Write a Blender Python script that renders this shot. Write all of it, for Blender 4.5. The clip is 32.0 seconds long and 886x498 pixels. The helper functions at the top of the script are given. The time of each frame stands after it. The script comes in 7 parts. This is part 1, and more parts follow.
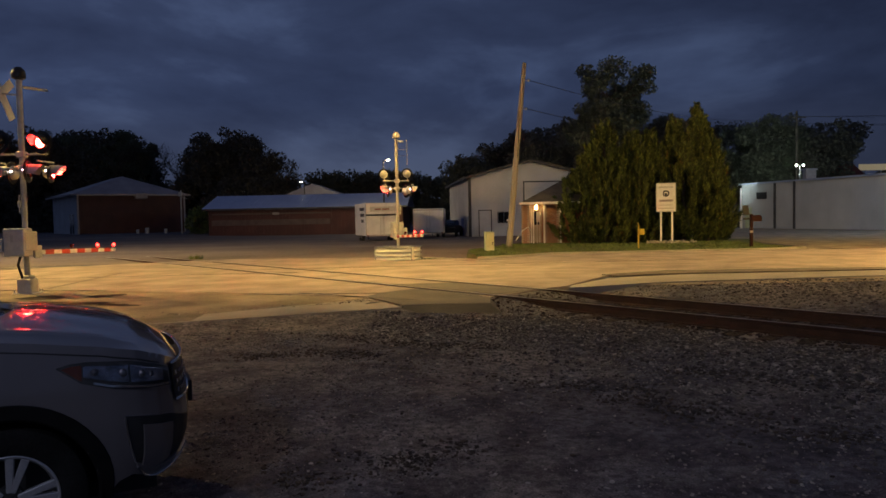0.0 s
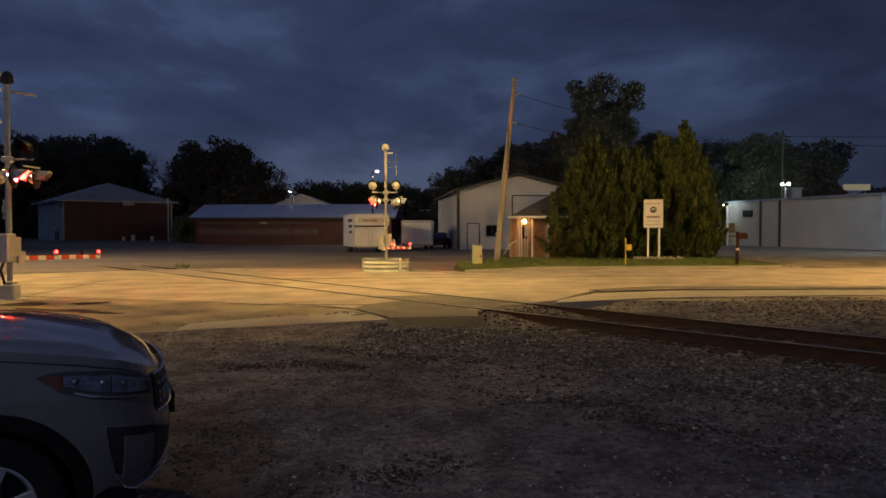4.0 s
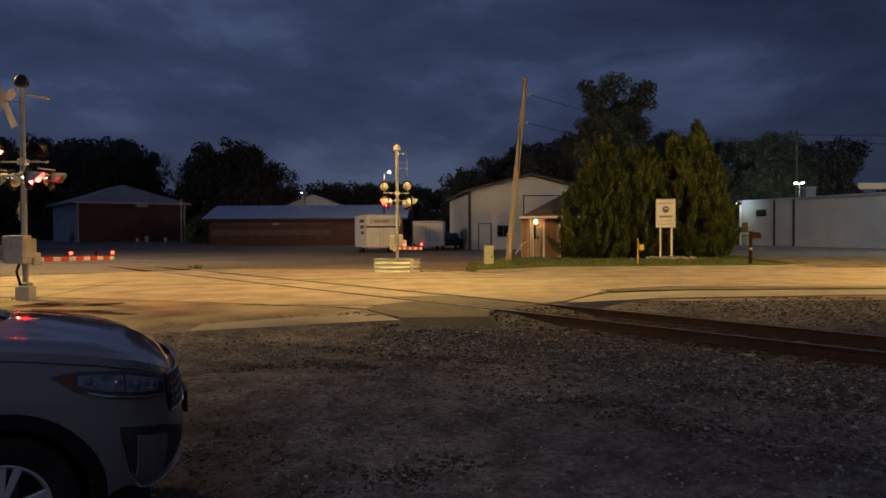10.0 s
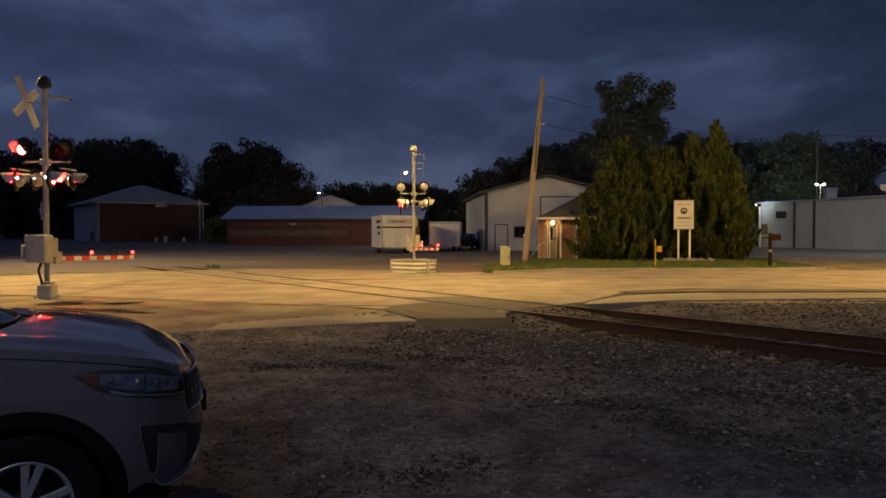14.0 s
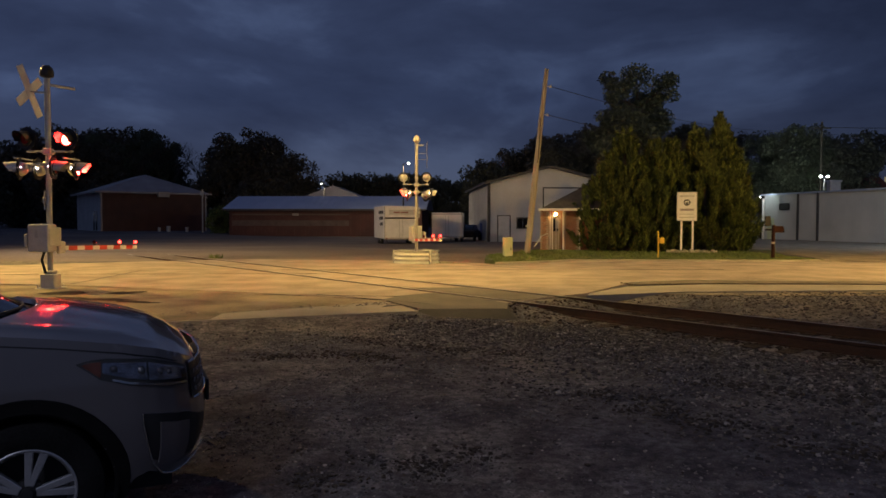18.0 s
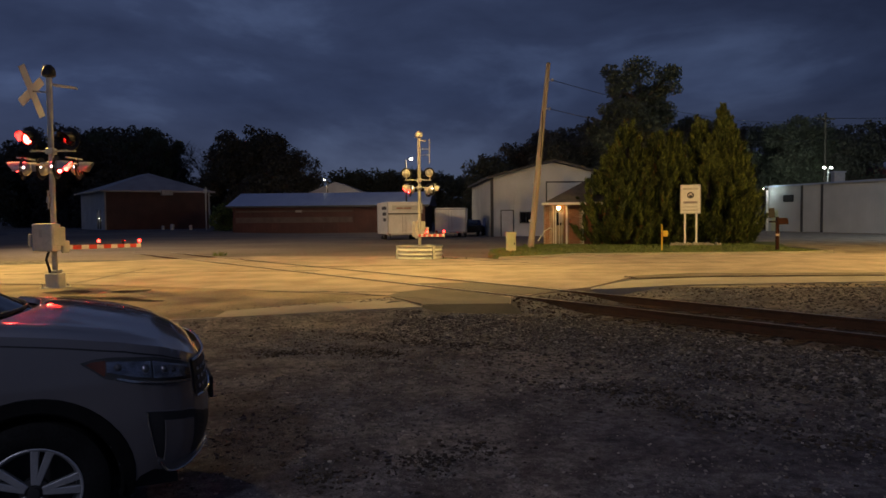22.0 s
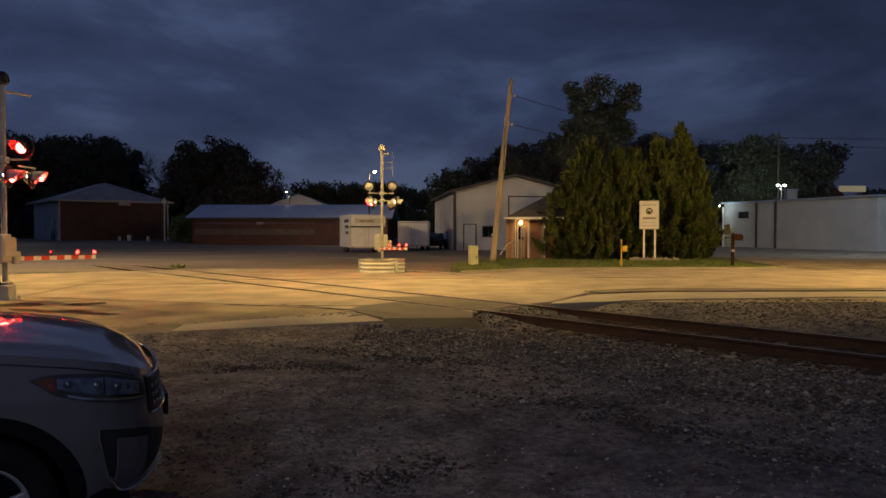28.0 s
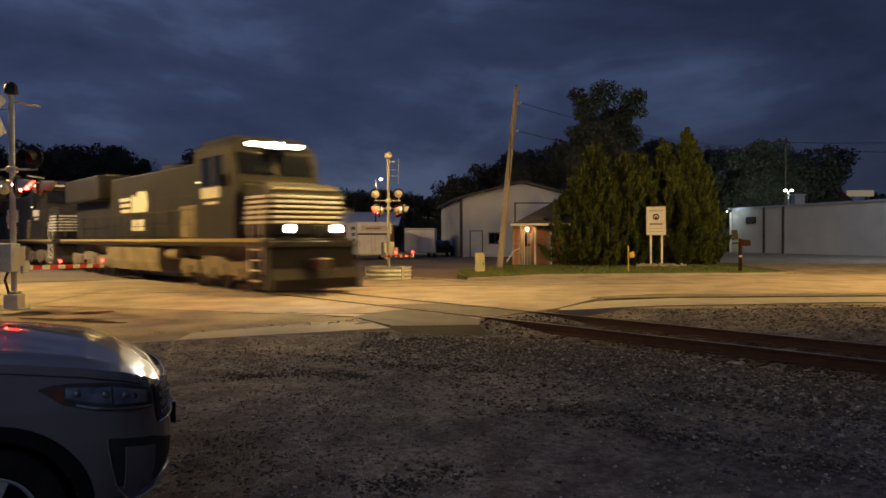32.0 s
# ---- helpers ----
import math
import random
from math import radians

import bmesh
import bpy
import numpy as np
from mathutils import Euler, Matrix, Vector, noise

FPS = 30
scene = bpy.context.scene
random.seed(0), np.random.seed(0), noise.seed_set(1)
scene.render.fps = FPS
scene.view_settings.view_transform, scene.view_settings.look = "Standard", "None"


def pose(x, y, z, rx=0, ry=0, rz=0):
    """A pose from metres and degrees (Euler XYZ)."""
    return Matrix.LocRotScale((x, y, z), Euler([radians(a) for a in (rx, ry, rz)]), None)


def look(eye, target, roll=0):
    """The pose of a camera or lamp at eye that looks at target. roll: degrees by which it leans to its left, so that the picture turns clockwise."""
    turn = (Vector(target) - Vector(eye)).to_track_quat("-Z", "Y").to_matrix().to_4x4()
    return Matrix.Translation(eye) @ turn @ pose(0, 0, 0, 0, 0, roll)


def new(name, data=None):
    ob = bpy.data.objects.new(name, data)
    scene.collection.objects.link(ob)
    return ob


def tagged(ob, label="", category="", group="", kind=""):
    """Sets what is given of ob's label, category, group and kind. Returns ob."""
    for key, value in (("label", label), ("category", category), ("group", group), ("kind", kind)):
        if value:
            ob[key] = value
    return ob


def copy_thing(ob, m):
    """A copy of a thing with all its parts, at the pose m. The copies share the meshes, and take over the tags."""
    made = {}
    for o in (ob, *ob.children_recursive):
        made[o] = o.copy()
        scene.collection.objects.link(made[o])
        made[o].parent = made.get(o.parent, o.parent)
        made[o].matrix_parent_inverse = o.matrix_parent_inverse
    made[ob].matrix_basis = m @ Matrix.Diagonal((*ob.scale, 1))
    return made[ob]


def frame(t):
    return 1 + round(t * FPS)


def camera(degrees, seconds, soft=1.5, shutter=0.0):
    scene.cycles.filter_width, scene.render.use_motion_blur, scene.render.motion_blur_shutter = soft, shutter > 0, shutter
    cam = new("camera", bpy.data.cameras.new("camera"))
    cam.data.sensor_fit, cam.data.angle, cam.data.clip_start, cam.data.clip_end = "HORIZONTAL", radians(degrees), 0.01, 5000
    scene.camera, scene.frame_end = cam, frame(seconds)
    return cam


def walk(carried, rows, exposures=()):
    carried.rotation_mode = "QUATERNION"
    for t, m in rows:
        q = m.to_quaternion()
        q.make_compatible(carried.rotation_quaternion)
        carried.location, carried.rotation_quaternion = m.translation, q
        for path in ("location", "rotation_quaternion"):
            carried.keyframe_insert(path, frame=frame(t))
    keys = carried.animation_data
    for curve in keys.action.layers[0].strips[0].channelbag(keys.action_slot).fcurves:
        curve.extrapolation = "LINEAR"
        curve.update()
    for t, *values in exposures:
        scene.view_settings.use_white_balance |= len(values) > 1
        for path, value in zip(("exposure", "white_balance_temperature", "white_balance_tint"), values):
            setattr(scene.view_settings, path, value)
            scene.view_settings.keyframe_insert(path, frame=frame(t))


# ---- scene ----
cam = camera(63.0, 32.0, soft=1.6, shutter=1.0)
PATH = [
    (0, (0.0, 0.0, 1.6), (0.0, 1.998, 1.513), -1.1),
    (0.5, (-0.002, 0.006, 1.597), (-0.004, 2.004, 1.507), -1.2),
    (1, (-0.006, 0.008, 1.599), (-0.005, 2.005, 1.503), -1.3),
    (1.5, (-0.003, 0.001, 1.6), (0.008, 1.999, 1.508), -0.9),
    (2, (-0.001, 0.007, 1.602), (0.022, 2.006, 1.527), -0.6),
    (2.5, (-0.003, 0.004, 1.61), (0.026, 2.002, 1.549), -0.4),
    (3, (0.0, 0.007, 1.61), (0.035, 2.006, 1.56), -0.2),
    (3.5, (-0.003, 0.011, 1.609), (0.033, 2.01, 1.56), -0.1),
    (5.5, (0.002, 0.018, 1.602), (0.025, 2.016, 1.522), -0.4),
    (6, (0.001, 0.014, 1.603), (0.023, 2.012, 1.522), -0.5),
    (6.5, (0.004, 0.015, 1.603), (0.024, 2.013, 1.523), -0.5),
    (7, (0.004, 0.018, 1.604), (0.024, 2.016, 1.527), -0.5),
    (7.5, (0.001, 0.019, 1.603), (0.021, 2.018, 1.528), -0.4),
    (8, (0.003, 0.012, 1.604), (0.021, 2.011, 1.534), -0.4),
    (8.5, (0.004, 0.015, 1.607), (0.02, 2.014, 1.542), -0.4),
    (9, (0.006, 0.018, 1.605), (0.019, 2.017, 1.545), -0.3),
    (9.5, (0.007, 0.011, 1.607), (0.016, 2.01, 1.551), -0.4),
    (10, (0.006, 0.003, 1.607), (0.008, 2.002, 1.555), -0.3),
    (10.5, (0.001, -0.002, 1.611), (-0.007, 1.998, 1.561), -0.2),
    (11, (-0.002, -0.004, 1.609), (-0.022, 1.995, 1.564), -0.2),
    (11.5, (-0.001, -0.006, 1.612), (-0.029, 1.993, 1.568), -0.0),
    (12, (0.0, -0.001, 1.611), (-0.035, 1.999, 1.566), 0.0),
    (12.5, (0.002, 0.001, 1.609), (-0.038, 2.0, 1.559), 0.0),
    (13, (-0.001, 0.008, 1.607), (-0.043, 2.007, 1.555), 0.0),
    (13.5, (-0.001, 0.007, 1.609), (-0.045, 2.006, 1.556), -0.0),
    (14, (-0.002, -0.002, 1.611), (-0.045, 1.997, 1.561), -0.1),
    (14.5, (-0.002, -0.004, 1.611), (-0.043, 1.995, 1.564), -0.1),
    (16.5, (0.005, 0.0, 1.609), (-0.029, 1.998, 1.548), -0.0),
    (17, (0.0, -0.001, 1.609), (-0.037, 1.997, 1.54), 0.0),
    (17.5, (0.001, -0.006, 1.609), (-0.043, 1.992, 1.537), 0.1),
    (18, (0.0, -0.001, 1.607), (-0.05, 1.997, 1.532), 0.1),
    (18.5, (-0.002, -0.001, 1.61), (-0.058, 1.996, 1.533), 0.1),
    (19, (-0.002, 0.0, 1.608), (-0.062, 1.998, 1.53), 0.0),
    (19.5, (-0.001, 0.005, 1.608), (-0.063, 2.002, 1.527), -0.0),
    (20, (0.003, 0.002, 1.607), (-0.061, 2.0, 1.522), -0.1),
    (20.5, (0.003, -0.002, 1.61), (-0.06, 1.995, 1.523), -0.2),
    (21, (0.004, -0.003, 1.608), (-0.056, 1.995, 1.521), -0.3),
    (21.5, (0.007, -0.001, 1.609), (-0.053, 1.996, 1.521), -0.4),
    (22, (0.009, 0.0, 1.609), (-0.051, 1.997, 1.521), -0.5),
    (22.5, (0.009, -0.002, 1.608), (-0.051, 1.995, 1.521), -0.5),
    (23, (0.009, 0.0, 1.607), (-0.046, 1.997, 1.521), -0.6),
    (23.5, (0.015, 0.0, 1.608), (-0.029, 1.998, 1.523), -0.6),
    (24, (0.022, 0.002, 1.608), (-0.002, 2.0, 1.526), -0.6),
    (24.5, (0.024, 0.001, 1.611), (0.024, 1.999, 1.535), -0.6),
    (25, (0.028, -0.009, 1.619), (0.049, 1.989, 1.553), -0.5),
    (25.5, (0.031, -0.015, 1.628), (0.069, 1.984, 1.574), -0.3),
    (27.5, (0.024, -0.017, 1.629), (0.069, 1.982, 1.582), 0.0),
    (28, (0.023, -0.015, 1.626), (0.066, 1.983, 1.574), 0.0),
    (28.5, (0.024, -0.015, 1.627), (0.064, 1.984, 1.57), -0.0),
    (29, (0.026, -0.011, 1.623), (0.061, 1.988, 1.561), -0.1),
    (29.5, (0.027, -0.006, 1.623), (0.055, 1.993, 1.559), -0.1),
    (30, (0.026, -0.006, 1.623), (0.046, 1.992, 1.559), -0.1),
    (30.5, (0.02, -0.021, 1.626), (0.034, 1.979, 1.567), -0.1),
    (31, (0.018, -0.026, 1.628), (0.031, 1.973, 1.577), -0.2),
    (31.5, (0.02, -0.026, 1.63), (0.038, 1.974, 1.589), -0.2),
    (32, (0.025, -0.02, 1.632), (0.05, 1.98, 1.599), -0.3),
]
walk(cam, [(t, look(eye, target, roll)) for t, eye, target, roll in PATH], exposures=[(0.0, 0.35), (32.0, 0.35)])

# ---- light ----
world = bpy.data.worlds.new("dusk")
scene.world = world
world.use_nodes = True


def dusk_sky():
    """Late dusk: blue air with torn, darker cloud."""
    nt = world.node_tree
    nt.nodes.clear()
    out = nt.nodes.new("ShaderNodeOutputWorld")
    bg = nt.nodes.new("ShaderNodeBackground")
    co = nt.nodes.new("ShaderNodeTexCoord")
    sep = nt.nodes.new("ShaderNodeSeparateXYZ")
    nt.links.new(co.outputs["Generated"], sep.inputs[0])
    grad = nt.nodes.new("ShaderNodeValToRGB")
    e = grad.color_ramp.elements
    e[0].position, e[0].color = 0.0, (0.033, 0.040, 0.066, 1)
    e[1].position, e[1].color = 1.0, (0.022, 0.031, 0.066, 1)
    m = e.new(0.16)
    m.color = (0.025, 0.036, 0.076, 1)
    nt.links.new(sep.outputs[2], grad.inputs[0])
    mp = nt.nodes.new("ShaderNodeMapping")
    mp.inputs["Scale"].default_value = (1.0, 1.0, 2.7)
    mp.inputs["Rotation"].default_value = (0.0, 0.05, 0.3)
    nt.links.new(co.outputs["Generated"], mp.inputs[0])
    n1 = nt.nodes.new("ShaderNodeTexNoise")
    n1.inputs["Scale"].default_value, n1.inputs["Detail"].default_value, n1.inputs["Roughness"].default_value = 2.9, 8, 0.55
    n1.inputs["Distortion"].default_value = 0.25
    nt.links.new(mp.outputs[0], n1.inputs["Vector"])
    cl = nt.nodes.new("ShaderNodeValToRGB")
    c = cl.color_ramp.elements
    c[0].position, c[0].color = 0.36, (0.62, 0.62, 0.66, 1)
    c[1].position, c[1].color = 0.66, (1.75, 1.75, 1.66, 1)
    k = c.new(0.52)
    k.color = (0.95, 0.95, 0.97, 1)
    nt.links.new(n1.outputs["Fac"], cl.inputs[0])
    mul = nt.nodes.new("ShaderNodeMix")
    mul.data_type, mul.blend_type = "RGBA", "MULTIPLY"
    mul.inputs[0].default_value = 1.0
    nt.links.new(grad.outputs[0], mul.inputs[6])
    nt.links.new(cl.outputs[0], mul.inputs[7])
    fall = nt.nodes.new("ShaderNodeMapRange")
    for key, v in (("From Min", -0.6), ("From Max", 0.6), ("To Min", 1.22), ("To Max", 0.72)):
        fall.inputs[key].default_value = v
    nt.links.new(sep.outputs[0], fall.inputs["Value"])
    dim = nt.nodes.new("ShaderNodeMix")
    dim.data_type, dim.blend_type = "RGBA", "MULTIPLY"
    dim.inputs[0].default_value = 1.0
    nt.links.new(mul.outputs[2], dim.inputs[6])
    nt.links.new(fall.outputs[0], dim.inputs[7])
    nt.links.new(dim.outputs[2], bg.inputs[0])
    bg.inputs[1].default_value = 1.0
    nt.links.new(bg.outputs[0], out.inputs[0])


dusk_sky()
SODIUM = (1.0, 0.64, 0.175)


def street_light(x, y, z, watts, cone, aim, color=SODIUM, size=0.3, blend=1.0):
    lamp = bpy.data.lights.new("street_light_beam", "SPOT")
    lamp.energy, lamp.color, lamp.shadow_soft_size = watts, color, size
    lamp.spot_size, lamp.spot_blend = radians(cone), blend
    ob = new("street_light_beam", lamp)
    ob.matrix_world = look((x, y, z), aim)
    return ob


# lamps over the road and of the lots beyond, with added unseen fills
# unseen middle lamp, added to light the crossing
street_light(-1.0, 21.5, 9.9, 5700, 151, (-1.0, 23.0, 0.0))
street_light(-19.0, 22.0, 9.9, 10400, 156, (-14.0, 23.5, 0.0))
street_light(19.0, 21.0, 9.9, 9800, 156, (15.0, 27.5, 0.0), (1.0, 0.61, 0.165))
# cool fill, added out of view to light the grey hall's wall
street_light(31.0, 40.0, 9.0, 2600, 165, (28.0, 54.0, 1.0), (0.75, 0.88, 1.0))
# warm fill, added out of view to brighten the yard
street_light(-25.0, 31.0, 10.0, 9500, 125, (-8.0, 48.0, 0.0), (1.0, 0.72, 0.44))
# bluish fill from behind the camera, added for the near gravel and the car
street_light(-5.0, -8.0, 9.0, 1250, 150, (-5.0, 7.5, 0.0), (0.76, 0.78, 1.0))
street_light(40.5, 82.7, 6.4, 3200, 178, (40.0, 90.0, 4.4), (0.80, 1.0, 0.88), 0.15)
street_light(-16.65, 86.0, 5.8, 320, 178, (-16.9, 89.0, 0.0), (1.0, 0.92, 0.75), 0.15)
street_light(-5.1, 70.0, 7.0, 700, 178, (-7.0, 76.0, 0.0), (1.0, 0.80, 0.50), 0.15)

# fill added close to the hall's corner so that the white post stands out
street_light(28.5, 69.9, 3.9, 22, 170, (28.9, 70.6, 0.0), (0.85, 1.0, 0.92), 0.05)

# ---- materials ----
def rgba(c):
    return (c[0], c[1], c[2], 1.0)


def mat(name, a, b, rough=0.8, metal=0.0, scale=1.5, fine=40.0, bump=0.15, depth=0.02, coat=0.0, per_piece=0.0, island=0.0, stretch=(1, 1, 1), mid=0.5, spec=0.5, tight=0.14):
    """Two colours mixed at two scales, with relief; per_piece or island varies the value from piece to piece."""
    m = bpy.data.materials.new(name)
    m.use_nodes = True
    nt = m.node_tree
    bsdf = nt.nodes["Principled BSDF"]
    co = nt.nodes.new("ShaderNodeTexCoord")
    mp = nt.nodes.new("ShaderNodeMapping")
    mp.inputs["Scale"].default_value = stretch
    nt.links.new(co.outputs["Object"], mp.inputs[0])
    big, small = nt.nodes.new("ShaderNodeTexNoise"), nt.nodes.new("ShaderNodeTexNoise")
    for n, s in ((big, scale), (small, fine)):
        n.inputs["Scale"].default_value, n.inputs["Detail"].default_value = s, 5
        nt.links.new(mp.outputs[0], n.inputs["Vector"])
    mixf = nt.nodes.new("ShaderNodeMath")
    mixf.operation = "MULTIPLY_ADD"
    mixf.inputs[1].default_value = 0.45
    nt.links.new(small.outputs["Fac"], mixf.inputs[0])
    sc = nt.nodes.new("ShaderNodeMath")
    sc.operation = "MULTIPLY"
    sc.inputs[1].default_value = 0.55
    nt.links.new(big.outputs["Fac"], sc.inputs[0])
    nt.links.new(sc.outputs[0], mixf.inputs[2])
    ramp = nt.nodes.new("ShaderNodeValToRGB")
    e = ramp.color_ramp.elements
    e[0].position, e[0].color = mid - tight, rgba(a)
    e[1].position, e[1].color = mid + tight, rgba(b)
    nt.links.new(mixf.outputs[0], ramp.inputs[0])
    col = ramp.outputs[0]
    if per_piece or island:
        src = nt.nodes.new("ShaderNodeObjectInfo" if per_piece else "ShaderNodeNewGeometry")
        rnd = src.outputs["Random" if per_piece else "Random Per Island"]
        mr = nt.nodes.new("ShaderNodeMapRange")
        amt = per_piece or island
        mr.inputs["To Min"].default_value, mr.inputs["To Max"].default_value = 1 - amt, 1 + amt
        nt.links.new(rnd, mr.inputs["Value"])
        hs = nt.nodes.new("ShaderNodeHueSaturation")
        nt.links.new(mr.outputs[0], hs.inputs["Value"])
        nt.links.new(col, hs.inputs["Color"])
        col = hs.outputs[0]
    nt.links.new(col, bsdf.inputs["Base Color"])
    bsdf.inputs["Roughness"].default_value, bsdf.inputs["Metallic"].default_value = rough, metal
    bsdf.inputs["Coat Weight"].default_value = coat
    bsdf.inputs["Coat Roughness"].default_value = 0.06
    bsdf.inputs["Specular IOR Level"].default_value = spec
    if bump:
        bp = nt.nodes.new("ShaderNodeBump")
        bp.inputs["Strength"].default_value, bp.inputs["Distance"].default_value = bump, depth
        nt.links.new(small.outputs["Fac"], bp.inputs["Height"])
        nt.links.new(bp.outputs[0], bsdf.inputs["Normal"])
    return m


def glow(name, color, strength):
    m = bpy.data.materials.new(name)
    m.use_nodes = True
    b = m.node_tree.nodes["Principled BSDF"]
    b.inputs["Base Color"].default_value = rgba([0.5 * v for v in color])
    b.inputs["Emission Color"].default_value = rgba(color)
    b.inputs["Emission Strength"].default_value = strength
    b.inputs["Roughness"].default_value = 0.3
    return m


def glass(name, tint=(0.9, 0.93, 0.95), rough=0.02):
    m = bpy.data.materials.new(name)
    m.use_nodes = True
    b = m.node_tree.nodes["Principled BSDF"]
    b.inputs["Base Color"].default_value = rgba(tint)
    b.inputs["Transmission Weight"].default_value = 1.0
    b.inputs["Roughness"].default_value, b.inputs["IOR"].default_value = rough, 1.45
    return m


M = {}
def gravel_lot():
    """Compacted crushed stone: dark damp dirt and paler dusty ground in wide patches, with a fine grain."""
    m = bpy.data.materials.new("gravel_lot")
    m.use_nodes = True
    nt = m.node_tree
    bsdf = nt.nodes["Principled BSDF"]
    co = nt.nodes.new("ShaderNodeTexCoord")

    def cloud(scale, detail, lo, hi, c0, c1):
        n, r = nt.nodes.new("ShaderNodeTexNoise"), nt.nodes.new("ShaderNodeValToRGB")
        n.inputs["Scale"].default_value, n.inputs["Detail"].default_value = scale, detail
        nt.links.new(co.outputs["Object"], n.inputs["Vector"])
        e = r.color_ramp.elements
        e[0].position, e[0].color = lo, rgba(c0)
        e[1].position, e[1].color = hi, rgba(c1)
        nt.links.new(n.outputs["Fac"], r.inputs[0])
        return n, r.outputs[0]

    def times(a, b):
        k = nt.nodes.new("ShaderNodeMix")
        k.data_type, k.blend_type = "RGBA", "MULTIPLY"
        k.inputs[0].default_value = 1.0
        nt.links.new(a, k.inputs[6])
        nt.links.new(b, k.inputs[7])
        return k.outputs[2]

    wide = cloud(0.33, 4, 0.42, 0.60, (0.115, 0.116, 0.134), (0.205, 0.192, 0.182))[1]
    mid = cloud(2.6, 6, 0.36, 0.62, (0.60, 0.58, 0.60), (1.22, 1.22, 1.2))[1]
    lumps = cloud(13, 5, 0.36, 0.64, (0.62, 0.61, 0.62), (1.28, 1.27, 1.25))[1]
    fine, grain = cloud(75, 4, 0.34, 0.66, (0.62, 0.60, 0.60), (1.35, 1.35, 1.35))
    nt.links.new(times(times(times(wide, mid), lumps), grain), bsdf.inputs["Base Color"])
    bsdf.inputs["Roughness"].default_value = 0.95
    bsdf.inputs["Specular IOR Level"].default_value = 0.2
    bp = nt.nodes.new("ShaderNodeBump")
    bp.inputs["Strength"].default_value, bp.inputs["Distance"].default_value = 0.9, 0.018
    nt.links.new(fine.outputs["Fac"], bp.inputs["Height"])
    nt.links.new(bp.outputs[0], bsdf.inputs["Normal"])
    return m


def mixed_stone(name, tones):
    """Stones of several tones: each loose piece takes one of them by chance."""
    m = mat(name, (0.8, 0.8, 0.8), (1.15, 1.15, 1.15), 0.85, scale=9, fine=60, bump=0.3)
    nt = m.node_tree
    bsdf = nt.nodes["Principled BSDF"]
    geo, ramp, mul = nt.nodes.new("ShaderNodeNewGeometry"), nt.nodes.new("ShaderNodeValToRGB"), nt.nodes.new("ShaderNodeMix")
    ramp.color_ramp.interpolation = "CONSTANT"
    e = ramp.color_ramp.elements
    e[0].position, e[0].color = 0.0, rgba(tones[0][1])
    e[1].position, e[1].color = tones[1][0], rgba(tones[1][1])
    for at, c in tones[2:]:
        e.new(at).color = rgba(c)
    nt.links.new(geo.outputs["Random Per Island"], ramp.inputs[0])
    mul.data_type, mul.blend_type = "RGBA", "MULTIPLY"
    mul.inputs[0].default_value = 1.0
    nt.links.new(bsdf.inputs["Base Color"].links[0].from_socket, mul.inputs[6])
    nt.links.new(ramp.outputs[0], mul.inputs[7])
    nt.links.new(mul.outputs[2], bsdf.inputs["Base Color"])
    return m


M["gravel"] = gravel_lot()
M["stone"] = mixed_stone("crushed_stone", [(0, (0.075, 0.07, 0.07)), (0.25, (0.13, 0.122, 0.118)), (0.6, (0.20, 0.187, 0.176)), (0.84, (0.28, 0.26, 0.245)), (0.96, (0.38, 0.36, 0.335))])
M["ballast"] = mixed_stone("ballast_stone", [(0, (0.045, 0.040, 0.037)), (0.28, (0.08, 0.072, 0.066)), (0.58, (0.135, 0.123, 0.113)), (0.84, (0.21, 0.194, 0.178)), (0.95, (0.34, 0.32, 0.295))])
# dark asphalt, with the fading of the light put into its grey
M["greyasphalt"] = mat("grey_asphalt", (0.078, 0.072, 0.064), (0.150, 0.138, 0.120), 0.85, scale=1.1, fine=70, bump=0.35, depth=0.008)
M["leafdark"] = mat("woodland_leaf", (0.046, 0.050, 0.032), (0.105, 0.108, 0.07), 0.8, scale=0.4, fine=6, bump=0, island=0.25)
M["asphalt"] = mat("old_asphalt", (0.195, 0.162, 0.138), (0.36, 0.298, 0.255), 0.85, scale=0.9, fine=70, bump=0.35, depth=0.008, tight=0.10)
M["patch"] = mat("dark_asphalt", (0.038, 0.036, 0.034), (0.085, 0.08, 0.074), 0.9, scale=0.8, fine=70, bump=0.3, depth=0.01)
M["concrete"] = mat("worn_concrete", (0.24, 0.22, 0.185), (0.38, 0.35, 0.30), 0.88, scale=1.0, fine=50, bump=0.2, depth=0.006)
M["tar"] = mat("tar_seal", (0.018, 0.017, 0.016), (0.05, 0.046, 0.042), 0.6, scale=3, fine=40, bump=0.2)
M["grass"] = mat("grass_blade", (0.055, 0.095, 0.020), (0.15, 0.185, 0.048), 0.8, scale=1.2, fine=30, bump=0, island=0.5)
M["lawn"] = mat("lawn_soil", (0.055, 0.08, 0.022), (0.12, 0.14, 0.045), 0.95, scale=1.2, fine=60, bump=0.6)
M["rail"] = mat("rusty_rail", (0.032, 0.014, 0.008), (0.070, 0.033, 0.019), 0.8, metal=0.1, scale=4, fine=50, bump=0.2)
M["railhead"] = mat("polished_rail_head", (0.30, 0.29, 0.28), (0.45, 0.44, 0.42), 0.28, metal=1.0, scale=6, fine=80, bump=0.02)
M["tie"] = mat("creosoted_tie", (0.014, 0.009, 0.006), (0.042, 0.026, 0.017), 0.9, scale=3, fine=40, bump=0.5, per_piece=0.35, stretch=(1, 6, 6))
